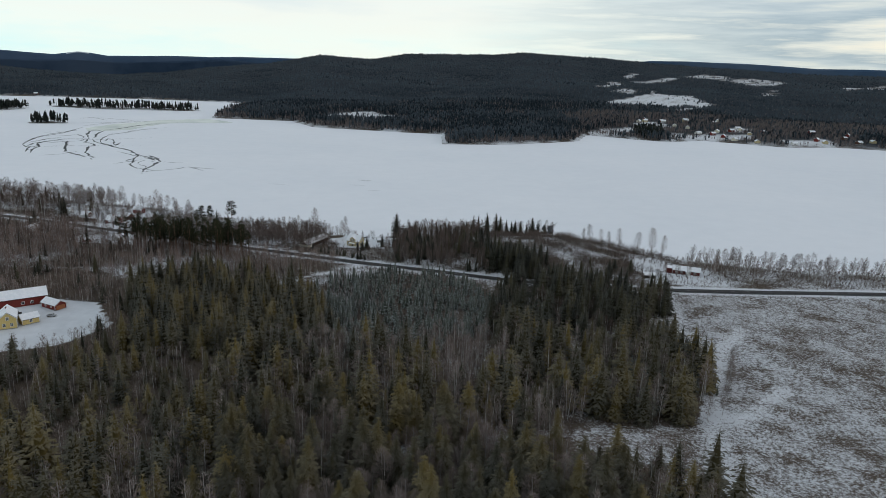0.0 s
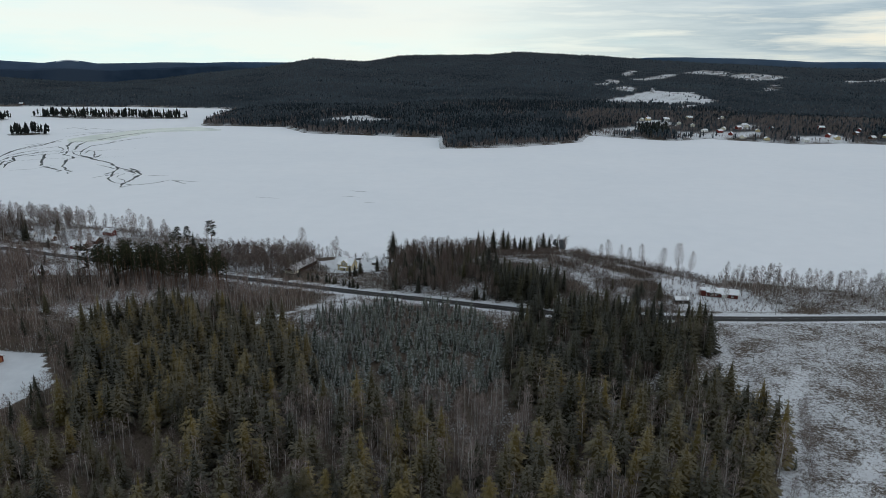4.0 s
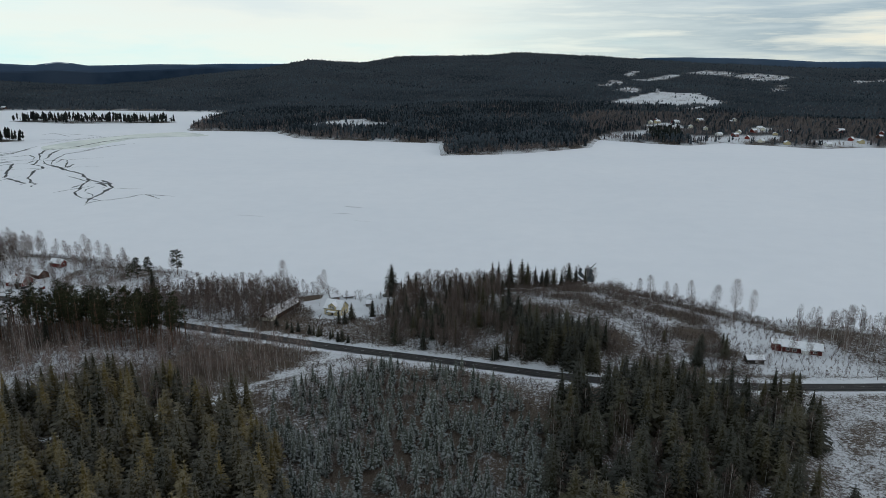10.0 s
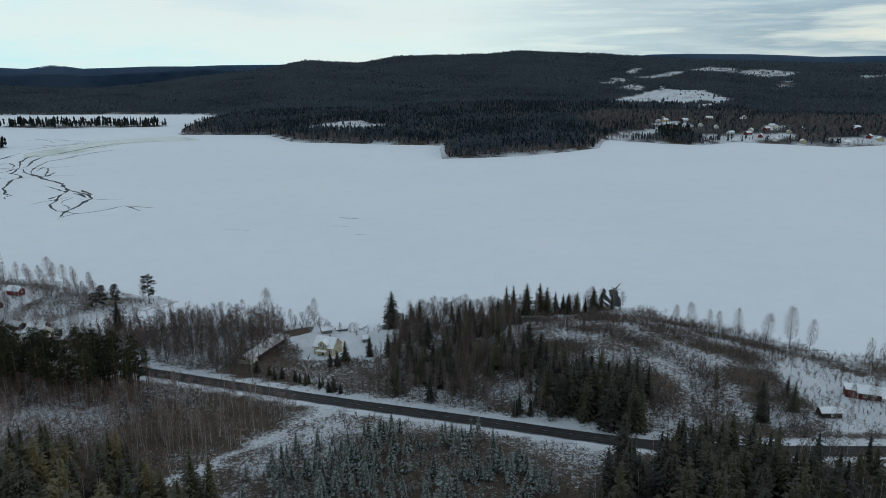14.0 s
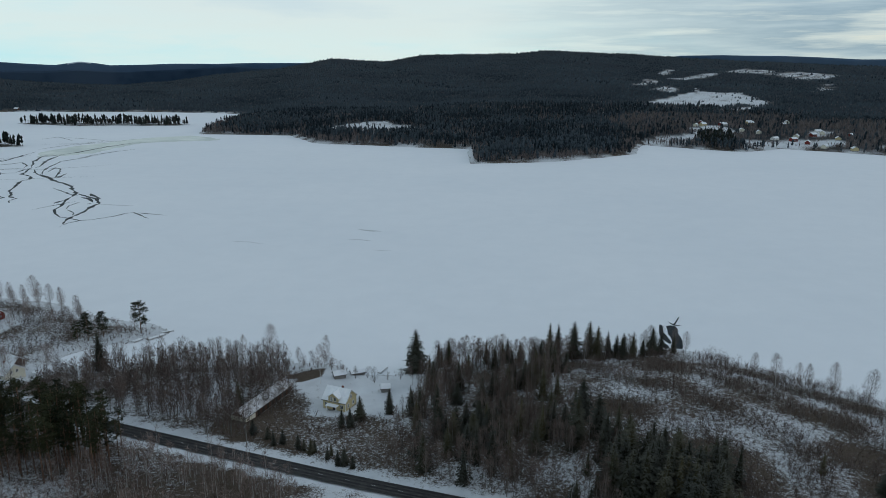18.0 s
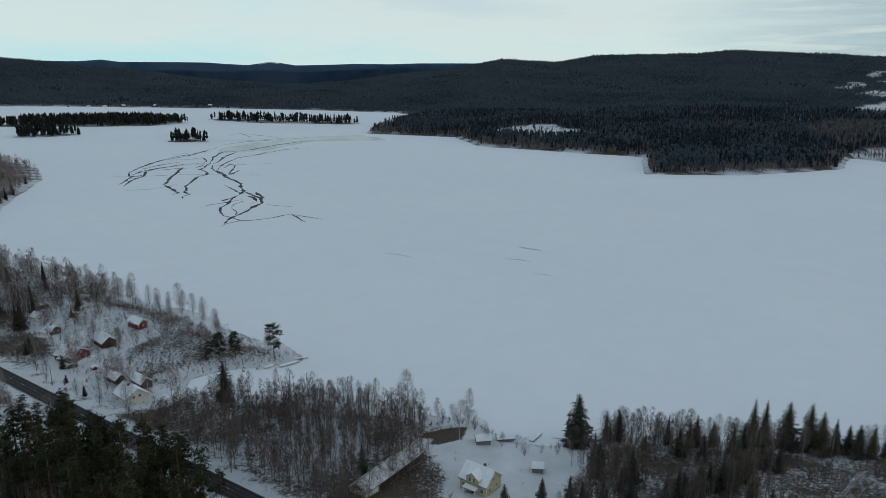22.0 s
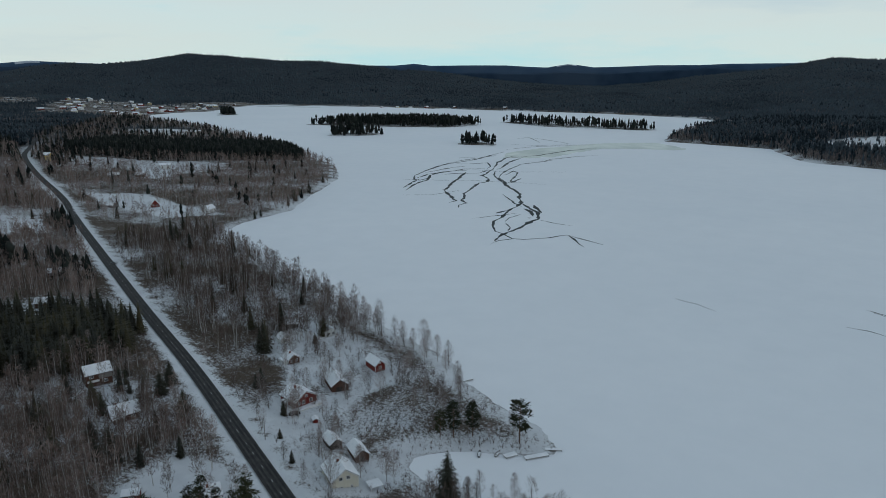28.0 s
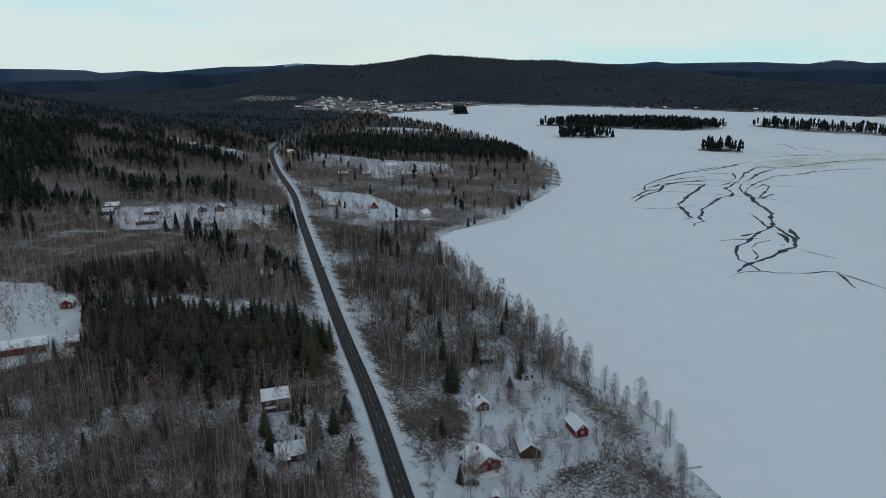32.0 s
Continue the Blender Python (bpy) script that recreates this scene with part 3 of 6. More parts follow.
def bare_proto(seed, limbs, twigs, spread=0.2, first=0.3, w=0.0032, multi=1, long=0.085, slim=False):
    """A leafless birch or alder: stem, steep limbs and fine rising twigs all through an egg-shaped crown."""
    rng = np.random.RandomState(seed)
    pieces = []
    for s in range(multi):
        lean = rng.uniform(-0.03, 0.03, 2) * (1 + 3 * (multi > 1))
        top = rng.uniform(0.90, 0.98)
        stem = [(lean[0] * t * 2, lean[1] * t * 2, t * top - 0.02) for t in (0, 0.35, 0.7, 1.0)]
        if slim:
            pieces += [(*sliver(stem[0], stem[-1], 0.010, rng), 0), (*sliver(stem[0], stem[-1], 0.011, rng), 0)]
        else:
            pieces.append((*tube(stem, [0.0105, 0.0085, 0.005, 0.0012], 4 if twigs > 300 else 3), 0))
        turn = rng.uniform(0, 6.28)
        lop = rng.uniform(0.75, 1.25, 8)
        count = max(1, limbs // multi)
        for i in range(count):
            t = first * 0.9 + (0.93 - first * 0.9) * (i + rng.rand()) / count
            base = np.array([lean[0] * t * 2, lean[1] * t * 2, t * top])
            a = turn + 2.4 * i + rng.uniform(-0.4, 0.4)
            u = (t - first) / (1 - first)
            reach = spread * rng.uniform(0.6, 1.0) * (1 - max(u, 0)) ** 0.4
            tip = base + np.array([reach * math.cos(a), reach * math.sin(a), reach * rng.uniform(0.9, 1.7)])
            tip[2] = min(tip[2], 1.0)
            pieces.append((*sliver(base, tip, 0.0026, rng), 0 if i % 3 == 0 else 1))
        for _ in range(twigs // multi):
            u = rng.beta(1.35, 1.25)
            a = rng.uniform(0, 6.2832)
            q = math.sqrt(rng.uniform(0.03, 1.0))
            r = 1.9 * spread * u ** 0.45 * (1 - u) ** 0.55 * q * lop[int(a / 0.7855) % 8]
            t = first + (top - first) * u
            p = np.array([lean[0] * t * 2 + r * math.cos(a), lean[1] * t * 2 + r * math.sin(a), t])
            d = np.array([math.cos(a) * (0.2 + 0.5 * q), math.sin(a) * (0.2 + 0.5 * q), rng.uniform(0.4, 1.1)]) + rng.normal(0, 0.28, 3)
            d = d / np.linalg.norm(d) * long * rng.uniform(0.5, 1.2)
            pieces.append((*sliver(p - 0.4 * d, p + 0.6 * d, w, rng), 1))
    return joined(pieces)


def pine_proto(seed, clumps, tris, first=0.5, wide=0.13, size=0.024):
    """A pine: tall bare trunk, short limbs and uneven clumps of needles in a narrow crown."""
    rng = np.random.RandomState(seed)
    pieces = [(*tube([(0, 0, -0.02), (0.008, 0, 0.4), (0, 0.008, 0.75), (0, 0, 0.96)], [0.0125, 0.0105, 0.007, 0.002]), 0)]
    for i in range(clumps):
        t = first + (1 - first) * (i + rng.rand()) / clumps
        u = (t - first) / (1 - first)
        a, r = rng.uniform(0, 6.28), wide * (0.25 + 1.1 * u ** 0.4 * (1 - u) ** 0.6) * rng.uniform(0.45, 1.1)
        c = np.array([r * math.cos(a), r * math.sin(a), t * 0.97 + 0.15 * r])
        pieces.append((*sliver((0, 0, t * 0.97 - 0.03), c, 0.0035, rng), 0))
        for _ in range(tris):
            p = c + rng.normal(0, 1, 3) * (size, size, 0.45 * size)
            e = rng.normal(0, 1, (3, 3)) * (0.55 * size, 0.55 * size, 0.3 * size)
            pieces.append(([tuple(p + e[0]), tuple(p + e[1]), tuple(p + e[2])], [(0, 1, 2)], 1))
    return joined(pieces)


def lump_proto(seed):
    """A far pine or old spruce: a stem under a blunt, uneven crown."""
    rng = np.random.RandomState(seed)
    pieces = [(*sliver((0, 0, 0), (0, 0, 0.9), 0.014, rng), 0)]
    for z0, z1, r in ((0.22, 0.74, 0.15), (0.5, 1.0, 0.125)):
        ring = [(r * rng.uniform(0.7, 1.2) * math.cos(1.571 * k + 0.5), r * rng.uniform(0.7, 1.2) * math.sin(1.571 * k + 0.5), z0 + (z1 - z0) * rng.uniform(0.25, 0.6)) for k in range(4)]
        v = [(rng.normal(0, 0.03), rng.normal(0, 0.03), z1), (0, 0, z0)] + ring
        pieces.append((v, [(0, 2 + k, 2 + (k + 1) % 4) for k in range(4)] + [(1, 2 + (k + 1) % 4, 2 + k) for k in range(4)], 1))
    return joined(pieces)


def cone_proto(seed, sides=4, broad=1.0):
    """A far conifer: two ragged tiers."""
    rng = np.random.RandomState(seed)
    v, f = [], []
    for z0, z1, r in (((0.05, 0.75, 0.17), (0.45, 1.0, 0.11)) if broad == 1 else ((0.0, 1.0, 0.2 * broad),)):
        n = len(v)
        v.append((0, 0, z1))
        for k in range(sides):
            a = 6.2832 * k / sides + rng.uniform(-0.3, 0.3)
            v.append((r * rng.uniform(0.8, 1.2) * math.cos(a), r * math.sin(a), z0 + rng.uniform(-0.04, 0.04)))
        f += [(n, n + 1 + k, n + 1 + (k + 1) % sides) for k in range(sides)]
    return np.array(v, float), np.array(f, int), np.ones(len(f), int)


def far_bare(seed):
    """A far leafless tree: a fan of a few twigs."""
    rf = np.random.RandomState(seed)
    return joined([(*sliver((0, 0, 0), (rf.normal(0, 0.02), rf.normal(0, 0.02), 1.0), 0.012, rf), 0)] + [(*sliver((0, 0, rf.uniform(0.15, 0.5)), (rf.normal(0, 0.14), rf.normal(0, 0.14), rf.uniform(0.5, 1.0)), 0.035, rf), 1) for _ in range(7)])


def forest(name, protos, x, y, h, mats, label, seed, category="trees", z=None, patches=0):
    """Many trees as one mesh of kind stuff."""
    rng = np.random.RandomState(seed)
    x, y, h = np.asarray(x, float), np.asarray(y, float), np.asarray(h, float)
    if z is None:
        z = height(x, y)
    which, turn, tone = rng.randint(0, len(protos), len(x)), rng.uniform(0, 6.28, len(x)), rng.uniform(0, 1, len(x))
    broad = rng.uniform(0.85, 1.2, len(x))
    if patches:
        tone = np.clip(0.5 + 0.28 * waves(x, y, patches, seed) + 0.18 * waves(x, y, patches * 0.3, seed + 1) + rng.uniform(-0.2, 0.2, len(x)), 0, 0.99)
    V, F, S, T, n = [], [], [], [], 0
    for k, (pv, pf, ps) in enumerate(protos):
        m = np.nonzero(which == k)[0]
        if not len(m):
            continue
        c, s = np.cos(turn[m])[:, None], np.sin(turn[m])[:, None]
        hh, bb = h[m][:, None], (h[m] * broad[m])[:, None]
        vx = (pv[:, 0] * c - pv[:, 1] * s) * bb + x[m][:, None]
        vy = (pv[:, 0] * s + pv[:, 1] * c) * bb + y[m][:, None]
        vz = pv[:, 2] * hh + z[m][:, None]
        V.append(np.stack([vx, vy, vz], -1).reshape(-1, 3))
        F.append((pf[None] + (n + np.arange(len(m)) * len(pv))[:, None, None]).reshape(-1, 3))
        S.append(np.tile(ps, len(m)))
        T.append(np.repeat(tone[m], len(pv)))
        n += len(m) * len(pv)
    if not n:
        return None
    me = mesh_from(name, np.vstack(V), np.vstack(F), 3, mats)
    me.polygons.foreach_set("material_index", np.concatenate(S).astype(np.int32))
    me.attributes.new("tone", "FLOAT", "POINT").data.foreach_set("value", np.concatenate(T).astype(np.float32))
    return tagged(new(name, me), label, category, kind="stuff")


def scatter(poly, per_m2, seed, holes=(), road=7.0, shore=2.0, clump=0.5):
    """Loose places inside a polygon, off the road, the ice and the holes."""
    rng = np.random.RandomState(seed)
    px, py = [p[0] for p in poly], [p[1] for p in poly]
    s = 1 / math.sqrt(per_m2)
    X, Y = np.meshgrid(np.arange(min(px), max(px), s), np.arange(min(py), max(py), s))
    X, Y = (X + rng.normal(0, 0.6, X.shape) * s).ravel(), (Y + rng.normal(0, 0.6, Y.shape) * s).ravel()
    k = inside(X + 5 * waves(X, Y, 23, seed), Y + 5 * waves(X, Y, 19, seed + 50), poly)
    k &= rng.rand(len(X)) < 1.0 - clump * 0.5 + clump * waves(X, Y, 24, seed + 99)
    for hole in holes:
        k &= ~inside(X, Y, hole)
    X, Y = X[k], Y[k]
    if road:
        dr, _ = edge_distance(X, Y, ROAD, False)
        dt, _ = edge_distance(X, Y, TRAIL, False)
        X, Y = X[(dr > road) & (dt > 3.0)], Y[(dr > road) & (dt > 3.0)]
    k = shore_distance(X, Y) > shore
    return X[k], Y[k]


SPRUCES = [spruce_proto(s, 14, 8, wide=0.20 + 0.012 * s, low=0.06, core=0.5) for s in range(7)]
SPRUCES_YOUNG = [spruce_proto(20 + s, 9, 7, wide=0.20 + 0.014 * s, low=0.03, core=0.6, twigs=1) for s in range(5)]
SPRUCES_LOW = [spruce_proto(40 + s, 7, 5, wide=0.21 + 0.012 * s, twigs=1, core=0.7) for s in range(5)]
BARE = [bare_proto(60 + s, 9, 120, spread=0.16, first=0.3, w=0.0046, long=0.12) for s in range(8)]
THIN = [bare_proto(140 + s, 4, 56, spread=0.17, first=0.2, w=0.0070, long=0.15, slim=True) for s in range(8)]
BARE_LOW = [bare_proto(80 + s, 3, 26, spread=0.18, first=0.22, w=0.014, long=0.18, slim=True) for s in range(6)]
BUSHES = [bare_proto(100 + s, 9, 48, spread=0.42, first=0.03, w=0.009, multi=3, long=0.22, slim=True) for s in range(6)]
PINES = [pine_proto(120 + s, 30, 24, first=0.5, wide=0.12) for s in range(5)]
LUMPS = [lump_proto(240 + s) for s in range(8)]

rng = np.random.RandomState(7)
x, y = scatter(START, 0.055, 1, [YARD, DARK_W, BARE_W, [(40, 188), (72, 192), (90, 228), (42, 222)]], clump=0.4)
k = x > -0.72 * y - 20
x, y = x[k], y[k]
fit = np.where((x < -80) & (y > 185) & (y < 292), 0.62, np.where((x < -150) & (y > 290), 0.7, 1.0))
k = rng.rand(len(x)) < 0.44 + 0.30 * waves(x, y, 45, 21) - 0.34 * (inside(x, y, [(-48, 240), (26, 244), (30, 300), (-44, 296)]))
tall = np.where(k, 9 + 15 * rng.rand(len(x)) ** 0.6, rng.uniform(9, 18, len(x))) * fit
near = (y < 216) & (np.abs(x + 8) < 62)
near &= k | ((y < 203) & (np.abs(x + 8) < 46))
NEAR_SPRUCES, NEAR_BIRCHES = [list(zip(x[p], y[p], tall[p])) for p in (near & k, near & ~k)]
x, y, k, tall = x[~near], y[~near], k[~near], tall[~near]
forest("spruce_forest", SPRUCES, x[k], y[k], tall[k], [M["bark"], M["spruce"]], "tall green spruces, lightly dusted with snow", 11)
forest("birch_forest", BARE, x[~k], y[~k], tall[~k], [M["birch_bark"], M["frost_twig"]], "leafless grey birches among the spruces", 12)
x, y = scatter(BARE_W, 0.10, 7, [YARD])
k = rng.rand(len(x)) < 0.09
forest("yard_birches", THIN, x[~k], y[~k], rng.uniform(5, 11, (~k).sum()), [M["birch_bark"], M["thicket"]], "leafless birch wood behind the farm", 39)
forest("yard_spruces", SPRUCES, x[k], y[k], rng.uniform(6, 13, k.sum()), [M["bark"], M["dark_spruce"]], "scattered spruces behind the farm", 40)
x, y = scatter(DARK_W, 0.05, 2, [YARD])
forest("spruce_stand", SPRUCES, x, y, rng.uniform(12, 21, len(x)), [M["bark"], M["spruce"]], "dense stand of tall dark green spruces", 13)
x, y = scatter(FROSTY, 0.19, 3, clump=0.7)
k = rng.rand(len(x)) < np.where(y > 372, 0.42, 0.76)
forest("young_spruce_plantation", SPRUCES_YOUNG, x[k], y[k], rng.uniform(3, 10, k.sum()), [M["bark"], M["frost_spruce"]], "young spruces white with frost", 14)
forest("plantation_birches", THIN, x[~k], y[~k], rng.uniform(3, 8, (~k).sum()), [M["bark"], M["frost_twig"]], "frosted leafless saplings among young spruces", 38)
x, y = scatter([(75, 300), (112, 300), (112, 262), (92, 235), (70, 240)], 0.11, 4)
forest("young_spruce_clump", SPRUCES_YOUNG, x, y, rng.uniform(4, 9, len(x)), [M["bark"], M["frost_spruce"]], "young frosted spruces beside the clearing", 15)
THICKET = [(-460, 555), (-330, 522), (-190, 482), (-70, 445), (-64, 425), (-110, 372), (-190, 390), (-300, 380), (-460, 400)]
x, y = scatter(THICKET, 0.125, 5, [VERGE_W, COTTAGE_W, FIELD_W, DARK_NW], clump=0.7)
k = (x > -200) | (rng.rand(len(x)) < 0.72)
x, y = x[k], y[k]
lift = 1.0 + 0.35 * step(-180, -260, x)
forest("birch_thicket", THIN, x, y, rng.uniform(6, 12, len(x)) * lift, [M["birch_bark"], M["thicket"]], "dense brown leafless birch thicket", 16)
x, y = scatter(WOODS_W, 0.024, 51, [FIELD_W, DARK_NW, VERGE_W])
k = (x < -185) & (rng.rand(len(x)) < 0.95)
x, y = x[k], y[k]
k = rng.rand(len(x)) < 0.22
forest("tall_birches", BARE, x[~k], y[~k], rng.uniform(11, 18, (~k).sum()), [M["birch_bark"], M["twig"]], "tall leafless birches over the thicket", 41)
forest("thicket_spruces", SPRUCES, x[k], y[k], rng.uniform(6, 13, k.sum()), [M["bark"], M["dark_spruce"]], "scattered dark spruces in the thicket", 42)
x, y = scatter([(-214, 480), (-150, 468), (-130, 460), (-126, 442), (-150, 436), (-214, 446)], 0.085, 6)
forest("pine_grove", PINES, x, y, rng.uniform(14, 24, len(x)), [M["pine_bark"], M["pine"]], "tall dark pines with bare reddish trunks", 17)
DARK_E = [(20, 300), (105, 300), (100, 330), (128, 362), (130, 394), (60, 402), (30, 372)]
x, y = scatter(DARK_E, 0.062, 8, clump=0.6)
k = rng.rand(len(x)) < 0.55 + 0.35 * waves(x, y, 45, 24)
forest("dark_spruce_stand", SPRUCES, x[k], y[k], rng.uniform(12, 22, k.sum()), [M["bark"], M["dark_spruce"]], "dark spruce stand beside the road", 18)
forest("birch_stand", BARE, x[~k], y[~k], rng.uniform(9, 15, (~k).sum()), [M["birch_bark"], M["twig"]], "leafless birches in the spruce stand", 19)
x, y = scatter([(28, 426), (62, 416), (66, 440), (35, 454)], 0.085, 9)
forest("spruce_clump", SPRUCES, x, y, rng.uniform(14, 20, len(x)), [M["bark"], M["dark_spruce"]], "dark tall spruces across the road", 20)
MIDWOOD = [(-45, 440), (28, 420), (34, 455), (20, 500), (30, 552), (-28, 548), (-34, 520), (-40, 480)]
x, y = scatter(MIDWOOD, 0.14, 10, clump=0.9)
k = rng.rand(len(x)) < 0.13
forest("spruce_wood", SPRUCES, x[k], y[k], rng.uniform(8, 15, k.sum()), [M["bark"], M["dark_spruce"]], "scattered dark spruces near the lake", 21)
forest("alder_wood", BARE, x[~k], y[~k], rng.uniform(8, 15, (~k).sum()), [M["bark"], M["twig"]], "leafless alder and birch wood near the lake", 22)
x, y = scatter(HILLOCK, 0.30, 11, [YARD_R], clump=1.0)
forest("hill_bushes", BUSHES, x, y, rng.uniform(1.5, 6.0, len(x)), [M["bark"], M["twig"]], "bare brown bushes on a snowy hillock", 23, "bushes")
x, y = scatter([(165, 418), (460, 430), (460, 455), (309, 470), (200, 488), (165, 480)], 0.022, 12)
forest("shore_birches", BARE, x, y, rng.uniform(8, 16, len(x)), [M["birch_bark"], M["twig"]], "leafless birches between road and lake", 24)
x, y = scatter([(-186, 494), (-95, 464), (-84, 500), (-96, 540), (-140, 548), (-176, 540)], 0.125, 13)
forest("alder_thicket", BARE, x, y, rng.uniform(8, 14, len(x)), [M["bark"], M["twig"]], "bare alder thicket along the lake", 25)
NWOOD = [(-330, 552), (-560, 625), (-560, 700), (-480, 680), (-340, 642), (-290, 628), (-300, 590)]
x, y = scatter(NWOOD, 0.062, 14, clump=1.0)
k = rng.rand(len(x)) < 0.04 + 0.14 * (waves(x, y, 50, 26) > 0.6)
forest("shore_wood_spruces", SPRUCES, x[k], y[k], rng.uniform(9, 19, k.sum()), [M["bark"], M["dark_spruce"]], "dark spruces among birches by the lake", 43)
x, y = x[~k], y[~k]
forest("shore_wood", BARE, x, y, rng.uniform(10, 20, len(x)), [M["birch_bark"], M["twig"]], "leafless birch wood between road and lake", 26)
x, y = scatter([(-300, 490), (-270, 505), (-190, 480), (-240, 470)], 0.03, 15)
forest("road_birches", BARE, x, y, rng.uniform(8, 14, len(x)), [M["birch_bark"], M["twig"]], "leafless birches beside the road", 27)
xa, ya = scatter(DARK_NW, 0.055, 16)
xb, yb = scatter(DARK_FW, 0.045, 16)
x, y = np.append(xa, xb), np.append(ya, yb)
forest("roadside_spruces", SPRUCES, x, y, rng.uniform(13, 18, len(x)), [M["bark"], M["dark_spruce"]], "dark spruce block beside the road", 28)
WEST = [(-460, 385), (-460, 560), (-640, 640), (-1000, 740), (-1200, 800), (-1250, 800), (-1250, 385)]
x, y = scatter(WEST, 0.052, 17, [DARK_NW, DARK_FW])
open_land = np.zeros(len(x), bool)
for patch in (FIELD_W, COTTAGES_W, YARDS_W, CLEARED_W, BEND_W):
    open_land |= inside(x, y, patch)
k = ~open_land | (rng.rand(len(x)) < 0.26)
x, y = x[k], y[k]
open_land = open_land[k]
k = (rng.rand(len(x)) < -0.05 + 0.9 * waves(x, y, 110, 22) + 0.6 * step(-800, -1100, x) + 0.55 * step(540, 440, y) * step(-600, -720, x)) & ~open_land
forest("west_spruces", SPRUCES_LOW + LUMPS[:2], x[k], y[k], rng.uniform(11, 21, k.sum()), [M["bark"], M["far_spruce"]], "dark spruce woods on the western slope", 29)
forest("west_birches", BARE_LOW, x[~k], y[~k], rng.uniform(9, 17, (~k).sum()), [M["birch_bark"], M["thicket"]], "leafless woods on the western slope", 30)
NORTH = [(-575, 700), (-640, 650), (-1000, 745), (-1200, 830), (-2000, 1350), (-1990, 1750), (-1760, 1600), (-1030, 1210), (-720, 1000), (-630, 870), (-580, 800)]
x, y = scatter(NORTH, 0.036, 18, [FIELDS[-1], FIELDS[-2], FIELDS[-4]])
k = ~(inside(x, y, FIELD_N) | inside(x, y, FIELD_A)) | (rng.rand(len(x)) < 0.2)
x, y = x[k], y[k]
k = rng.rand(len(x)) < np.where(x > -1100, 1.0, 0.5)
x, y = x[k], y[k]
DARK_N = [(-1069, 817), (-992, 866), (-937, 921), (-868, 995), (-836, 1040), (-880, 1080), (-1000, 1140), (-1100, 1060), (-1190, 960), (-1150, 860)]
k = inside(x, y, DARK_N) | (rng.rand(len(x)) < np.where(x > -950, 0.035, 0.3))
forest("north_spruces", SPRUCES_LOW[:3] + LUMPS[:4], x[k], y[k], rng.uniform(9, 17, k.sum()), [M["bark"], M["far_spruce"]], "spruces on the northern shore", 31)
xs, ys = scatter(DARK_N, 0.075, 61)
forest("north_stand", SPRUCES_LOW + LUMPS[:2], xs, ys, np.random.RandomState(62).uniform(11, 20, len(xs)), [M["bark"], M["far_spruce"]], "dense dark spruce stand behind a field", 63)
forest("north_birches", BARE_LOW, x[~k], y[~k], rng.uniform(8, 16, (~k).sum()), [M["birch_bark"], M["thicket"]], "leafless trees on the northern shore", 32)

def low_brush(seed):
    """A sapling or tuft: fine stems fanning out of the ground."""
    rf = np.random.RandomState(seed)
    return joined([(*sliver((rf.normal(0, 0.06), rf.normal(0, 0.06), rf.uniform(0, 0.4)), (rf.normal(0, 0.22), rf.normal(0, 0.22), rf.uniform(0.45, 1.0)), 0.017, rf), 1) for _ in range(10)])


UNDER = [low_brush(320 + s) for s in range(8)]
x, y = scatter([(-620, 385), (-330, 300), (-200, 150), (100, 150), (140, 405), (330, 405), (330, 475), (160, 510), (90, 570), (-40, 550), (-180, 580), (-580, 730)], 0.24, 19, [YARD, HOUSES_E, VERGE_W, CLEARCUT, FIELD_W, COTTAGES_W], road=8.5, shore=0.5)
k = ~inside(x, y, HOUSES_W) | (rng.rand(len(x)) < 0.12)
x, y = x[k], y[k]
forest("undergrowth", UNDER, x, y, rng.uniform(0.8, 3.8, len(x)), [M["bark"], M["twig"]], "brown saplings and dry undergrowth", 37, "undergrowth", patches=40)

# woods of the far shores and hills, thinner with distance

VILLAGE = [(497, 1790), (613, 1830), (551, 1556), (575, 1535), (678, 1660), (822, 1604), (762, 1460), (679, 1815), (532, 1665), (552, 1632), (546, 1805), (659, 1545), (880, 1560), (840, 1500), (509, 1843), (543, 1808), (616, 1848), (587, 1506), (622, 1418), (717, 1612), (829, 1616), (686, 1397), (767, 1436), (831, 1428), (866, 1440), (589, 1449), (674, 1634), (708, 1866), (481, 1789), (640, 1600), (600, 1580)]
BARE_FAR = [far_bare(300 + s) for s in range(6)]
CONES_FAR = [cone_proto(220 + s, 4, 2.2) for s in range(6)]
CONES = [cone_proto(200 + s) for s in range(6)]
n = 260000
rr = np.random.RandomState(33)
az, r = np.radians(rr.uniform(-42, 96, n)), 900 * np.exp(rr.uniform(0, 1, n) * math.log(4400 / 900))
x, y = -50 - r * np.sin(az), 300 + r * np.cos(az)
d = shore_distance(x, y)
k = (d > 6) & ~(inside(x, y, WEST) | inside(x, y, NORTH)) & (y > 390) & ((y > 800) | (x < -1200))
k &= (r < 2000) | (rr.rand(n) < 0.6)
for isl in ISLANDS:
    k &= ~inside(x, y, isl)
for patch in FIELDS:
    k &= ~inside(x, y, patch) | (rr.rand(n) < (0.5 if patch[0][1] > 2600 else 0.35 if patch[0][0] < -2000 else 0.05 + 0.25 * (waves(x, y, 70, 41) > 0.35)))
for hx_, hy_ in VILLAGE:
    k &= (np.abs(x - hx_ * (y / hy_)) > 11) | (y < hy_ - 60) | (y > hy_ + 12)
x, y, r, d = x[k], y[k], r[k], d[k]
h = rr.uniform(9, 17, len(x)) * np.where(r > 2000, 0.55, 1.0)
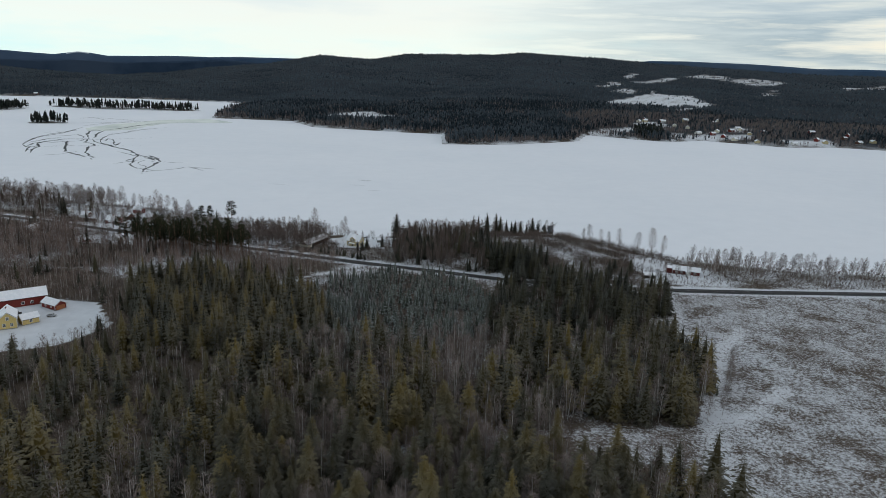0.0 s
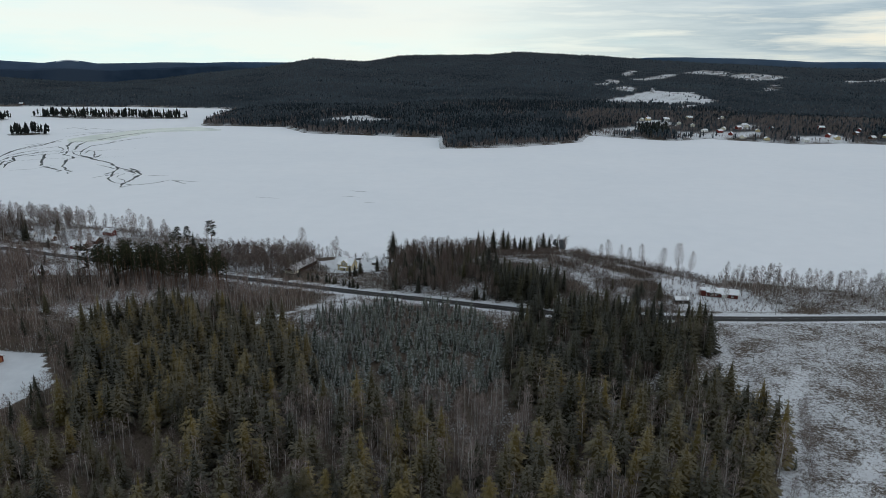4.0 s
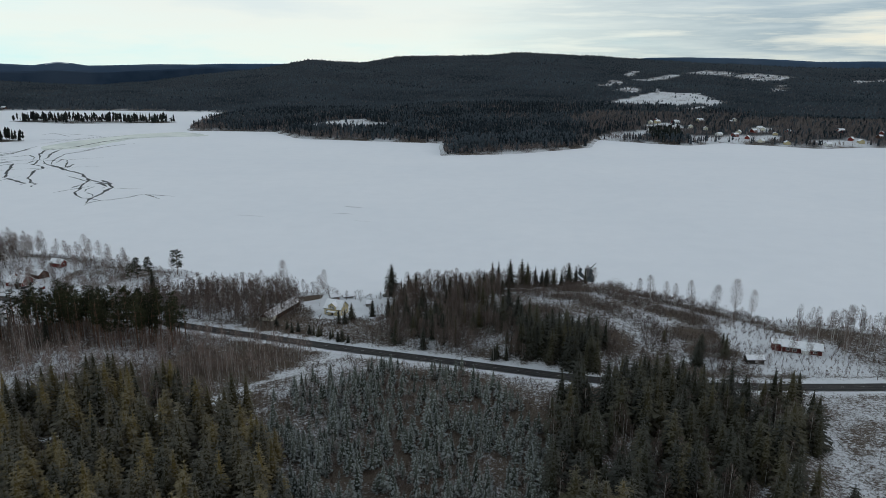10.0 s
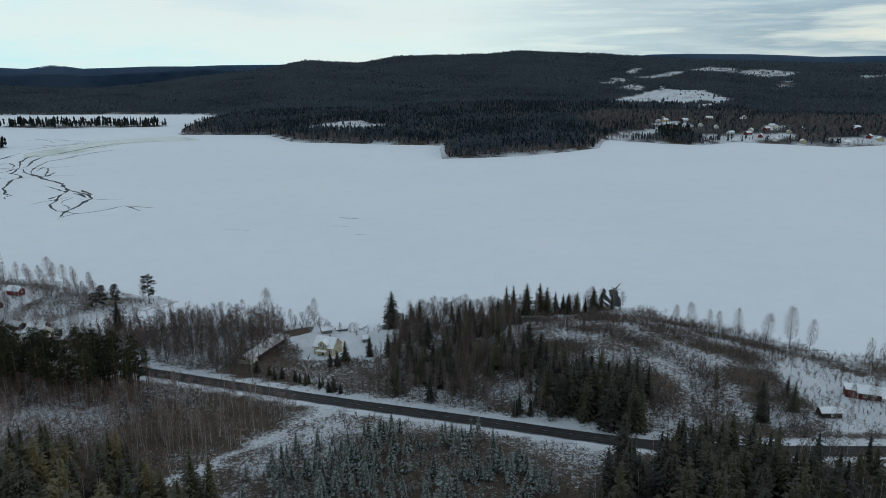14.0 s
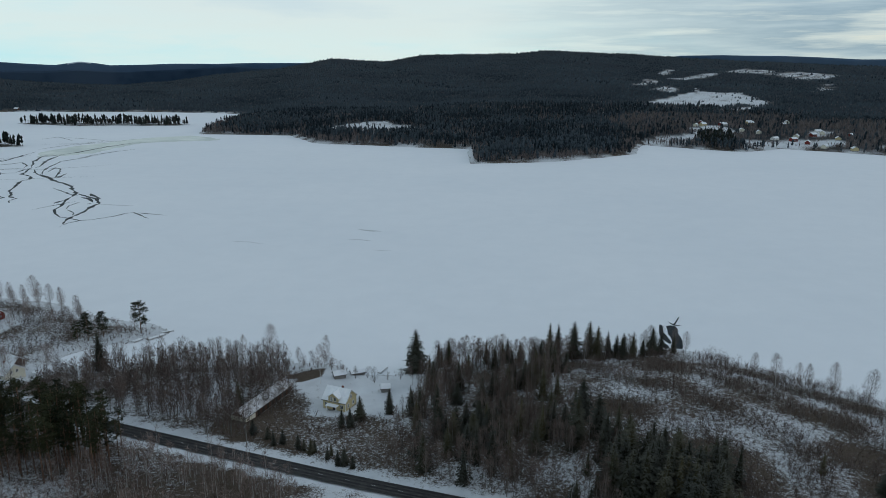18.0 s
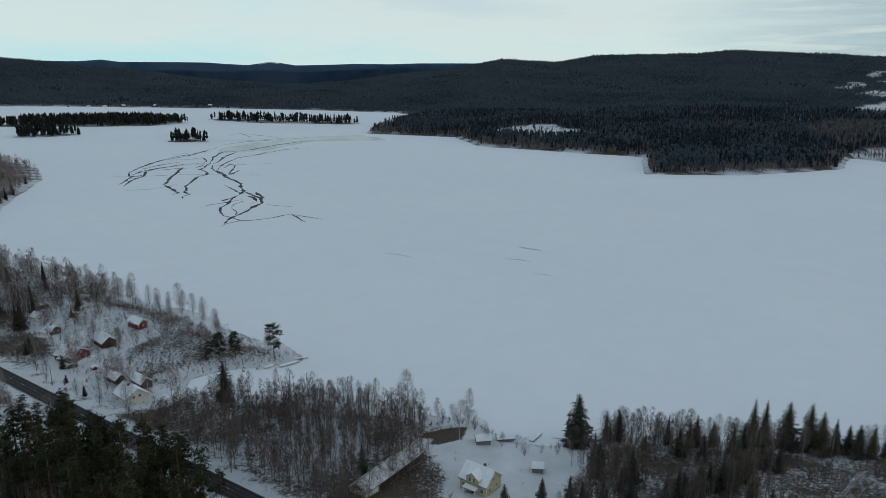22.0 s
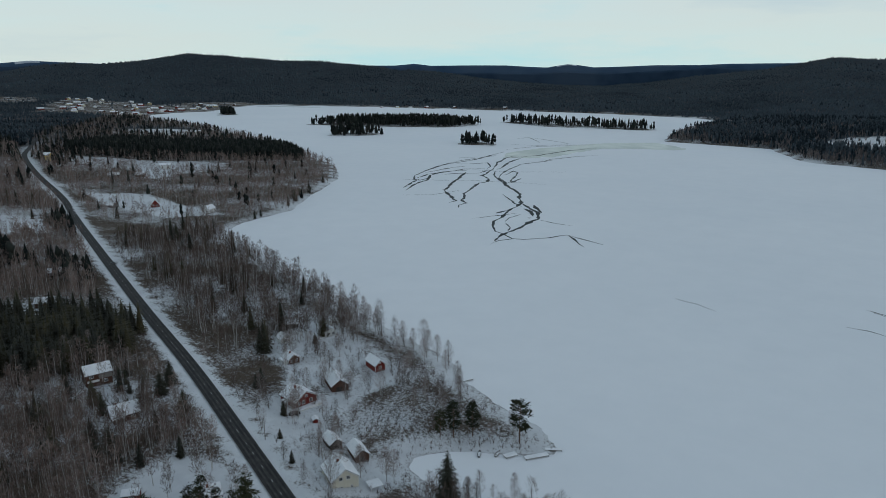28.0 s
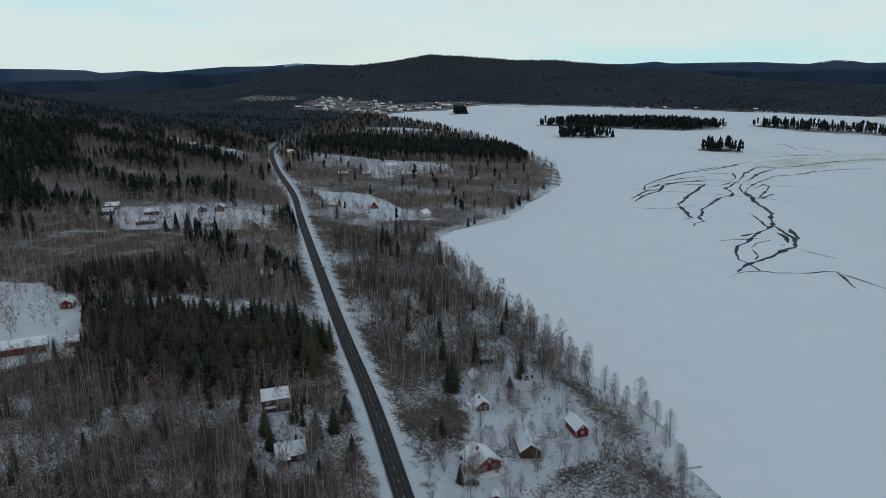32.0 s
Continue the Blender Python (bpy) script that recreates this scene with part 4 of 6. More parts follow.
low = rr.rand(len(x)) < np.clip(np.where((r < 2300) & (x > 150), 0.35, np.where((x < -1150) & (y < 1700) & (r < 2700), 0.42, np.where(r < 1900, 0.36, 0.08))) + 0.35 * waves(x, y, 260, 31) + np.where(d < 32, 0.45, 0), 0, 0.9)
deep = r > 2000
for patch in FIELDS:
    low |= inside(x, y, patch) & (rr.rand(len(x)) < 0.65)
for patch in BROWN:
    low |= inside(x, y, patch) & (rr.rand(len(x)) < 0.85)
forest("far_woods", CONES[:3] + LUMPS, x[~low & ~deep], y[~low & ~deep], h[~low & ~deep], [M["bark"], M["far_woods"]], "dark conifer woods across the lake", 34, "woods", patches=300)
forest("far_birches", BARE_FAR, x[low], y[low], h[low] * 0.85, [M["bark"], M["far_twig"]], "leafless brown woods across the lake", 35, "woods")
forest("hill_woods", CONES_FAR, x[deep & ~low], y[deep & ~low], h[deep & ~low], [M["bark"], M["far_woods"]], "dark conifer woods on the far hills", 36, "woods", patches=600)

x, y = scatter(CLUMP_N, 0.02, 58, road=0)
forest("shore_spruces", SPRUCES_LOW[:2] + LUMPS, x, y, np.random.RandomState(59).uniform(13, 20, len(x)), [M["bark"], M["far_spruce"]], "dark conifers on the village shore", 59)
for i, isl in enumerate(ISLANDS):
    x, y = scatter(isl, 0.065, 50 + i, road=0, shore=3, clump=0.9)
    k = np.random.RandomState(60 + i).rand(len(x)) < (0.45 if i == 0 else 0.7)
    forest("island_spruces", SPRUCES_LOW[:3] + LUMPS[:6], x[k], y[k], 11 + 13 * np.random.RandomState(70 + i).rand(k.sum()) ** 1.3, [M["bark"], M["far_spruce"]], "dark conifers on a small lake island", 80 + i)
    forest("island_birches", BARE_LOW, x[~k], y[~k], np.random.RandomState(75 + i).uniform(7, 12, (~k).sum()), [M["bark"], M["twig"]], "leafless trees on a small lake island", 90 + i)

# ---- things ----


def part(name, bm, mat, parent, label=""):
    """One mesh object under a thing or a part, from a bmesh."""
    me = bpy.data.meshes.new(name)
    bm.to_mesh(me)
    bm.free()
    me.materials.append(mat)
    ob = new(name, me)
    ob.parent = parent
    return tagged(ob, label) if label else ob


def box(bm, x0, x1, y0, y1, z0, z1):
    v = [bm.verts.new(p) for p in ((x0, y0, z0), (x1, y0, z0), (x1, y1, z0), (x0, y1, z0), (x0, y0, z1), (x1, y0, z1), (x1, y1, z1), (x0, y1, z1))]
    for f in ((3, 2, 1, 0), (4, 5, 6, 7), (0, 1, 5, 4), (1, 2, 6, 5), (2, 3, 7, 6), (3, 0, 4, 7)):
        bm.faces.new([v[i] for i in f])
    return bm


def boxes(*rows):
    bm = bmesh.new()
    for r in rows:
        box(bm, *r)
    return bm


def thing(name, x, y, turn, label, category, group="", z=None, sink=0.0):
    e = new(name)
    e.empty_display_size = 0.5
    e.matrix_world = Matrix.Translation((x, y, (ground_z(x, y) if z is None else z) - sink)) @ Matrix.Rotation(radians(turn), 4, "Z")
    return tagged(e, label, category, group)


def planks(c1, c2, along="x"):
    """Painted upright boards with worn streaks."""
    def build(add, link, b):
        f = noise_node(add, link, 1.2, 5, 0.6, stretch=(5, 5, 0.4))
        g = noise_node(add, link, 0.35, 3)
        col = ramp_node(add, link, f, [(0.3, c1), (0.7, c2)])
        link(mix_node(add, link, 0.25, col, ramp_node(add, link, g, [(0.3, c1), (0.7, c2)])), b.inputs["Base Color"])
        bump_node(add, link, b, f, 0.4, 0.02)
    return build


M["red"] = material("falu_red_boards", planks((0.12, 0.018, 0.014), (0.20, 0.034, 0.026)), 0.8)
M["dark_red"] = material("dark_red_boards", planks((0.07, 0.014, 0.012), (0.12, 0.024, 0.019)), 0.85)
M["brown"] = material("brown_boards", planks((0.055, 0.030, 0.022), (0.12, 0.060, 0.042)), 0.85)
M["dark_wood"] = material("dark_tarred_boards", planks((0.025, 0.021, 0.018), (0.060, 0.050, 0.043)), 0.85)
M["white"] = material("white_boards", planks((0.62, 0.62, 0.60), (0.78, 0.78, 0.76)), 0.6)
M["cream"] = material("cream_boards", planks((0.60, 0.57, 0.46), (0.74, 0.71, 0.60)), 0.6)
M["yellow"] = material("yellow_boards", planks((0.55, 0.40, 0.14), (0.70, 0.54, 0.22)), 0.6)
M["pale_yellow"] = material("pale_yellow_boards", planks((0.42, 0.35, 0.19), (0.56, 0.48, 0.28)), 0.65)
M["grey_wood"] = material("weathered_boards", planks((0.15, 0.14, 0.13), (0.30, 0.28, 0.26)), 0.85)
M["blue"] = material("dark_blue_boards", planks((0.02, 0.035, 0.055), (0.045, 0.07, 0.10)), 0.7)
M["orange_wood"] = material("oiled_wood_door", planks((0.28, 0.10, 0.04), (0.40, 0.16, 0.07)), 0.6)
M["snow"] = material("roof_snow", speckled((0.78, 0.80, 0.83), (0.88, 0.89, 0.91), 0.6, 0.03), 0.85, spec=0.1)
M["thin_snow"] = material("thin_roof_snow", speckled((0.44, 0.43, 0.43), (0.72, 0.72, 0.74), 0.7, 0.0, (0.34, 0.32, 0.31), 0.45), 0.85, spec=0.1)
M["sheet"] = material("dark_roof_sheet", speckled((0.05, 0.045, 0.045), (0.10, 0.09, 0.09), 0.8), 0.6)
M["brick"] = material("chimney_brick", speckled((0.13, 0.045, 0.032), (0.22, 0.08, 0.058), 4.0), 0.9)
M["glass"] = material("window_glass", speckled((0.015, 0.018, 0.02), (0.03, 0.035, 0.04), 0.4), 0.08, spec=0.6)
M["paint"] = material("white_paint", speckled((0.70, 0.70, 0.69), (0.82, 0.82, 0.81), 2.0), 0.5)
M["stone"] = material("foundation_stone", speckled((0.16, 0.155, 0.15), (0.30, 0.29, 0.28), 1.5, 0.03), 0.9)
M["iron"] = material("grey_metal", speckled((0.16, 0.165, 0.17), (0.25, 0.255, 0.26), 1.0), 0.5, metal=0.6)
M["rubber"] = material("tyre_rubber", speckled((0.012, 0.012, 0.013), (0.025, 0.025, 0.026), 6.0), 0.8)
M["car_dark"] = material("dark_car_paint", speckled((0.015, 0.017, 0.02), (0.022, 0.024, 0.03), 1.0), 0.25, spec=0.5)
M["car_silver"] = material("silver_car_paint", speckled((0.34, 0.35, 0.36), (0.40, 0.41, 0.42), 1.0), 0.3, metal=0.5)


def window(parent, x, y, z, w, h, facing, cross=True):
    """A white-framed window on the wall that faces +x, -x, +y or -y."""
    t = 0.07
    rows = [(-w / 2 - 0.12, w / 2 + 0.12, -0.02, t, -h / 2 - 0.12, -h / 2), (-w / 2 - 0.12, w / 2 + 0.12, -0.02, t, h / 2, h / 2 + 0.12),
            (-w / 2 - 0.12, -w / 2, -0.02, t, -h / 2, h / 2), (w / 2, w / 2 + 0.12, -0.02, t, -h / 2, h / 2)]
    if cross:
        rows += [(-0.035, 0.035, -0.02, t - 0.02, -h / 2, h / 2), (-w / 2, -0.035, -0.02, t - 0.03, 0.1 * h, 0.1 * h + 0.06), (0.035, w / 2, -0.02, t - 0.03, 0.1 * h, 0.1 * h + 0.06)]
    turn = {"+y": 0, "-y": 180, "+x": -90, "-x": 90}[facing]
    fr = part("window", boxes(*rows), M["paint"], parent)
    fr.matrix_local = pose(x, y, z, 0, 0, turn)
    part("pane", boxes((-w / 2, w / 2, 0.0, 0.02, -h / 2, h / 2)), M["glass"], fr, "dark reflecting glass")


def chimney(roof, x, y, z, h, mat="brick"):
    c = part("chimney", boxes((-0.35, 0.35, -0.35, 0.35, -1.2, h)), M[mat], roof)
    c.matrix_local = pose(x, y, z)
    return c


def house(x, y, turn, l, w, eave, rise, wall, label, name="house", category="house", group="", gables=(), sides=(), chimneys=(), trim=True, roof_mat="snow", door=None, base=True, over=0.45, z=None):
    """A gabled house: ridge along its x, walls of eave height. gables: windows (end, y, z, w, h); sides: (side, x, z, w, h)."""
    h = thing(name, x, y, turn, label, category, group, z)
    a, b = l / 2, w / 2
    low = min(ground_z(x + dx * math.cos(radians(turn)) - dy * math.sin(radians(turn)), y + dx * math.sin(radians(turn)) + dy * math.cos(radians(turn))) for dx in (-a, a) for dy in (-b, b)) if z is None else z
    deep = low - h.location.z - 0.4
    if base:
        part("foundation", boxes((-a + 0.05, a - 0.05, -b + 0.05, b - 0.05, deep, 0.35)), M["stone"], h)
    bm = bmesh.new()
    prof = [(-b, 0.3 if base else deep), (b, 0.3 if base else deep), (b, eave), (0, eave + rise), (-b, eave)]
    v0, v1 = [bm.verts.new((-a, py, pz)) for py, pz in prof], [bm.verts.new((a, py, pz)) for py, pz in prof]
    bm.faces.new(v0[::-1]), bm.faces.new(v1)
    for i in range(5):
        j = (i + 1) % 5
        bm.faces.new((v0[i], v0[j], v1[j], v1[i]))
    bmesh.ops.recalc_face_normals(bm, faces=bm.faces)
    part("wall", bm, M[wall], h)
    s = rise / b
    tops = []
    for nm, lift, thick, ov, mat in (("roof", 0.03, 0.16, over, "sheet"), ("roof_snow", 0.19, 0.22 if roof_mat == "snow" else 0.04, over - 0.05, roof_mat)):
        bm = bmesh.new()
        e = b + ov
        out = [(-e, eave - ov * s + lift), (0, eave + rise + lift), (e, eave - ov * s + lift)]
        lo0 = [bm.verts.new((-a - ov, py, pz)) for py, pz in out]
        lo1 = [bm.verts.new((a + ov, py, pz)) for py, pz in out]
        hi0 = [bm.verts.new((-a - ov, py, pz + thick)) for py, pz in out]
        hi1 = [bm.verts.new((a + ov, py, pz + thick)) for py, pz in out]
        for i in (0, 1):
            bm.faces.new((lo0[i], lo0[i + 1], lo1[i + 1], lo1[i]))
            bm.faces.new((hi0[i], hi1[i], hi1[i + 1], hi0[i + 1]))
            bm.faces.new((lo0[i], hi0[i], hi0[i + 1], lo0[i + 1]))
            bm.faces.new((lo1[i], lo1[i + 1], hi1[i + 1], hi1[i]))
        bm.faces.new((lo0[0], lo1[0], hi1[0], hi0[0]))
        bm.faces.new((lo0[2], hi0[2], hi1[2], lo1[2]))
        bmesh.ops.recalc_face_normals(bm, faces=bm.faces)
        tops.append(part(nm, bm, M[mat], h, {"roof": "", "roof_snow": "thin snow cover on the roof"}[nm]))
    for cx, cy, ch in chimneys:
        chimney(tops[0], cx, cy, eave + rise - abs(cy) * s + 0.1, ch)
    if trim:
        for sx in (-1, 1):
            for sy in (-1, 1):
                part("corner_board", boxes((min(sx * (a + 0.04), sx * (a - 0.14)), max(sx * (a + 0.04), sx * (a - 0.14)), min(sy * (b + 0.04), sy * (b - 0.14)), max(sy * (b + 0.04), sy * (b - 0.14)), 0.36, eave - 0.12)), M["paint"], h)
            bm = bmesh.new()
            for sy in (-1, 1):
                xs = (sx * (a + over), sx * (a + over + 0.05))
                q = [(sy * (b + over), eave - over * s - 0.16), (0, eave + rise - 0.16), (0, eave + rise + 0.1), (sy * (b + over), eave - over * s + 0.1)]
                p0, p1 = [bm.verts.new((xs[0], py, pz)) for py, pz in q], [bm.verts.new((xs[1], py, pz)) for py, pz in q]
                bm.faces.new(p0), bm.faces.new(p1[::-1])
                for i in range(4):
                    bm.faces.new((p0[i], p0[(i + 1) % 4], p1[(i + 1) % 4], p1[i]))
            bmesh.ops.recalc_face_normals(bm, faces=bm.faces)
            part("bargeboard", bm, M["paint"], h)
    for end, wy, wz, ww, wh in gables:
        window(h, end * a, wy, wz, ww, wh, "+x" if end > 0 else "-x")
    for side, wx, wz, ww, wh in sides:
        window(h, wx, side * b, wz, ww, wh, "+y" if side > 0 else "-y")
    if door:
        end, u, dw, dh, mat = door
        bm = boxes((-dw / 2, dw / 2, 0, 0.08, 0.3, dh))
        d = part("door", bm, M[mat], h)
        d.matrix_local = pose(end[0] * a if end[0] else u, end[1] * b if end[1] else u, 0, 0, 0, {(1, 0): -90, (-1, 0): 90, (0, 1): 0, (0, -1): 180}[end])
        part("door_handle", boxes((dw / 2 - 0.2, dw / 2 - 0.08, 0.08, 0.14, 1.2, 1.26)), M["iron"], d)
    return h


# the homestead by the lake, west
hs = house(-262.5, 545.8, 174, 10.2, 10.2, 3.0, 3.0, "red", "red boarded cottage with white trim and snowy roof", chimneys=[(0.6, 0.9, 1.5)],
           gables=[(-1, -2.3, 1.9, 1.2, 1.3), (-1, 1.2, 1.9, 1.2, 1.3), (-1, 3.2, 1.9, 0.8, 1.3), (-1, -0.4, 4.1, 0.9, 0.9)], sides=[(1, -2.5, 1.9, 1.2, 1.2), (1, 2.0, 1.9, 1.2, 1.2), (-1, 0, 1.9, 1.2, 1.2)], door=((0, 1), 0.2, 1.0, 2.3, "white"))
part("terrace", boxes((-7.9, -5.15, -5.6, 6.0, -0.6, 0.45), (-5.15, 4.0, 5.15, 7.2, -0.6, 0.45)), M["white"], hs, "white boarded terrace under snow")
part("terrace_snow", boxes((-7.85, -5.15, -5.55, 5.95, 0.46, 0.58), (-5.1, 3.95, 5.2, 7.15, 0.46, 0.58)), M["snow"], hs)
part("porch_roof", boxes((-1.8, 2.0, 5.2, 7.0, 2.5, 2.62)), M["snow"], hs)
for px_ in (-1.6, 1.8):
    part("post", boxes((px_ - 0.07, px_ + 0.07, 6.75, 6.89, 0.58, 2.5)), M["paint"], hs)
house(-262.8, 566.3, 152, 12, 7, 2.9, 2.5, "brown", "reddish brown barn with a snowy gable roof", "barn", "barn", gables=[], trim=False, door=((-1, 0), 0.5, 2.4, 2.4, "dark_wood"))
house(-261.8, 589, 162, 9, 5, 3.0, 2.2, "red", "small red boathouse with white-framed window", "boathouse", "boathouse", gables=[(-1, 0, 2.0, 0.9, 0.9), (-1, 0, 3.9, 0.5, 0.5)])
sm = house(-298, 571.5, 168, 5.8, 5.6, 2.5, 1.9, "brown", "small brown cottage with white window frames", gables=[(-1, -1.2, 1.5, 1.0, 1.0), (-1, 1.2, 1.5, 1.0, 1.0)], chimneys=[(0, 0.4, 0.9)])
part("lean_to", boxes((-2.0, 2.5, 2.85, 4.6, -0.3, 2.1)), M["white"], sm, "white boarded lean-to")
part("lean_to_snow", boxes((-2.2, 2.7, 2.86, 4.9, 2.12, 2.3)), M["snow"], sm)
house(-320, 585, 165, 5.2, 4.6, 2.4, 2.0, "white", "small white guest cabin with snowy roof", "cabin", "cabin", gables=[(-1, 0.2, 1.5, 1.3, 0.9)])
house(-331.5, 599, 58, 7.5, 3.6, 2.3, 0.5, "dark_wood", "low dark tarred storage shed", "shed", "shed", trim=False)
wh = house(-309.5, 604, 165, 8, 6.2, 2.7, 1.7, "white", "white boarded summer house with snowy roof", gables=[(-1, -1.4, 1.6, 1.2, 1.3), (-1, 1.4, 1.6, 1.2, 1.3)], sides=[(1, 0, 1.6, 1.4, 1.2)])
part("deck", boxes((-6.6, -4.1, -3.4, 3.4, -0.6, 0.2), (-4.1, 4.2, 3.2, 6.6, -0.6, 0.5)), M["snow"], wh, "snow-covered wooden deck")
for i in range(7):
    part("rail_post", boxes((-6.55, -6.47, -3.35 + 1.1 * i, -3.27 + 1.1 * i, 0.2, 1.1)), M["paint"], wh)
part("rail", boxes((-6.56, -6.46, -3.4, 3.4, 1.1, 1.18)), M["paint"], wh)
house(-318.8, 616, 165, 5.5, 5.0, 2.5, 0.6, "white", "white flat-roofed garage under snow", "garage", "garage", gables=[(-1, 0, 1.4, 3.0, 1.0)], trim=False)
cr = house(-208.5, 517, 155, 10.5, 8.8, 4.9, 3.4, "cream", "cream two-storey house with snowy roof and chimney", chimneys=[(0.4, 0.5, 1.0)],
           gables=[(-1, -2.0, 1.9, 0.6, 0.8), (-1, 1.8, 1.9, 1.5, 1.2), (-1, -0.9, 5.3, 1.1, 1.1), (-1, 1.5, 5.3, 1.0, 1.1)], sides=[(1, -2.5, 3.4, 1.1, 1.1), (1, 2.2, 3.4, 1.1, 1.1)], z=2.2)
part("porch", boxes((-3.6, -0.8, 4.42, 6.6, -0.6, 2.6)), M["cream"], cr)
part("porch_snow", boxes((-3.8, -0.6, 4.42, 6.8, 2.62, 2.8)), M["snow"], cr)
part("deck", boxes((-9.5, -5.3, -4.2, 1.0, 0.7, 1.0), (-9.4, -9.2, -4.1, -3.9, -2.4, 0.7), (-9.4, -9.2, 0.7, 0.9, -2.4, 0.7)), M["grey_wood"], cr, "grey wooden deck on posts")
part("deck_snow", boxes((-9.45, -5.32, -4.15, 0.95, 1.01, 1.1)), M["snow"], cr)
gz = thing("gazebo", -198.2, 522, 155, "white flat-roofed gazebo on a deck above the shore", "gazebo", z=1.6)
part("roof", boxes((-2.2, 2.2, -2.2, 2.2, 2.5, 2.7)), M["snow"], gz)
for sx in (-1.9, 1.9):
    for sy in (-1.9, 1.9):
        part("post", boxes((sx - 0.08, sx + 0.08, sy - 0.08, sy + 0.08, -1.8, 2.5)), M["paint"], gz)
part("floor", boxes((-2.4, 2.4, -2.4, 2.4, 0.0, 0.2)), M["grey_wood"], gz)
house(-227.3, 531, 160, 7, 4.4, 2.3, 1.5, "dark_wood", "dark brown woodshed with snowy roof", "shed", "shed", trim=False)
house(-216, 532.5, 155, 8.5, 4.8, 2.5, 2.0, "brown", "brown boarded shed beside the cream house", "shed", "shed", trim=False, door=((-1, 0), 0.3, 1.6, 2.1, "dark_wood"))
house(-245, 538.8, 150, 2.4, 1.8, 1.2, 0.5, "red", "small red playhouse in the snow", "playhouse", "playhouse", trim=False, base=False)
house(-246, 468, 50, 4.6, 3.2, 2.1, 0.8, "red", "small red hut with white window frame", "hut", "hut", sides=[(-1, 0.2, 1.3, 1.2, 0.7)], trim=False)
house(-230, 482.5, 70, 8, 6, 2.6, 2.2, "white", "white cottage with snowy roof", chimneys=[(0.5, -0.4, 0.9)], sides=[(-1, -2, 1.6, 1.0, 1.0), (-1, 2, 1.6, 1.0, 1.0)])
lw = house(-333.5, 500.8, 76, 9.8, 7.8, 5.4, 2.6, "brown", "brown two-storey house with grey upper wall and white roof", chimneys=[(0.5, 0.6, 0.8)], sides=[(-1, -2.8, 4.4, 1.3, 1.0), (-1, 2.4, 1.9, 1.3, 1.1)], trim=False)
part("balcony", boxes((-4.6, -0.2, -5.3, -3.94, 2.5, 2.7), (-4.6, -0.2, -5.35, -5.25, 2.7, 3.5)), M["white"], lw, "white balcony front")
part("upper_cladding", boxes((0.0, 4.95, -4.0, -3.94, 3.0, 5.2)), M["grey_wood"], lw)
ct = house(-298, 493, 76, 9.5, 7, 2.8, 3.0, "brown", "weathered brown cottage with steep snowy roof", chimneys=[(-2.5, 0.3, 0.8)], sides=[(-1, 2.5, 1.7, 1.4, 1.1), (-1, -2.8, 1.7, 1.0, 1.1)], roof_mat="snow")
part("wing", boxes((-4.6, -0.8, -5.6, -3.5, -0.8, 2.6)), M["brown"], ct)
part("wing_snow", boxes((-4.9, -0.5, -5.9, -3.55, 2.62, 2.85)), M["snow"], ct)

# the yellow villa and the long barn, east of the bay
bn = house(-93.6, 494.2, 70, 29.5, 6.6, 3.0, 2.2, "brown", "long weathered barn with boarded sides and thin snow", "barn", "barn", gables=[(-1, -1.6, 1.6, 0.9, 0.8), (-1, 1.4, 1.6, 0.9, 0.8)], sides=[(-1, -13.0, 1.6, 0.9, 0.8), (-1, -10.5, 1.6, 0.9, 0.8)], trim=True, roof_mat="thin_snow")
part("end_wall", boxes((-14.84, -14.79, -3.2, 3.2, 0.4, 3.0)), M["cream"], bn, "cream painted end wall")
part("side_wall", boxes((-14.7, -9.0, -3.36, -3.31, 0.4, 2.9)), M["cream"], bn, "cream painted boards")
for i in range(8):
    part("barn_door", boxes((-7.6 + 2.8 * i, -6.0 + 2.8 * i, -3.38, -3.31, 0.3, 2.4)), M["dark_wood"], bn)
vl = house(-64, 496.6, -21.7, 10, 8.4, 4.0, 3.6, "pale_yellow", "pale yellow villa with mansard dormer and snowy roof", chimneys=[(1.2, 0.6, 1.2)],
           sides=[(-1, -3.4, 2.0, 1.1, 1.4), (-1, 3.4, 2.0, 1.1, 1.4), (-1, 4.4, 4.0, 0.3, 0.4)], gables=[(1, -2.0, 2.0, 1.1, 1.4), (1, 1.6, 2.0, 1.1, 1.4), (1, 0, 5.0, 1.1, 1.2), (-1, 0, 2.0, 1.1, 1.4)])
bm = bmesh.new()
q0 = [bm.verts.new(p) for p in ((-2.2, -4.6, 2.9), (2.2, -4.6, 2.9), (2.2, -4.6, 5.6), (0, -4.6, 7.2), (-2.2, -4.6, 5.6))]
q1 = [bm.verts.new((v.co.x, -0.2, v.co.z)) for v in q0]
bm.faces.new(q0), bm.faces.new(q1[::-1])
for i in range(5):
    bm.faces.new((q0[i], q1[i], q1[(i + 1) % 5], q0[(i + 1) % 5]))
bmesh.ops.recalc_face_normals(bm, faces=bm.faces)
dm = part("dormer", bm, M["pale_yellow"], vl)
for sx in (-1, 1):
    bm = bmesh.new()
    q = [bm.verts.new(p) for p in ((sx * 2.6, -4.95, 5.42), (0, -4.95, 7.32), (0, 0, 7.32), (sx * 2.6, 0, 5.42))]
    bm.faces.new(q)
    ex = bmesh.ops.extrude_face_region(bm, geom=bm.faces[:])
    bmesh.ops.translate(bm, vec=(0, 0, 0.2), verts=[e for e in ex["geom"] if isinstance(e, bmesh.types.BMVert)])
    bmesh.ops.recalc_face_normals(bm, faces=bm.faces)
    part("dormer_snow", bm, M["snow"], dm)
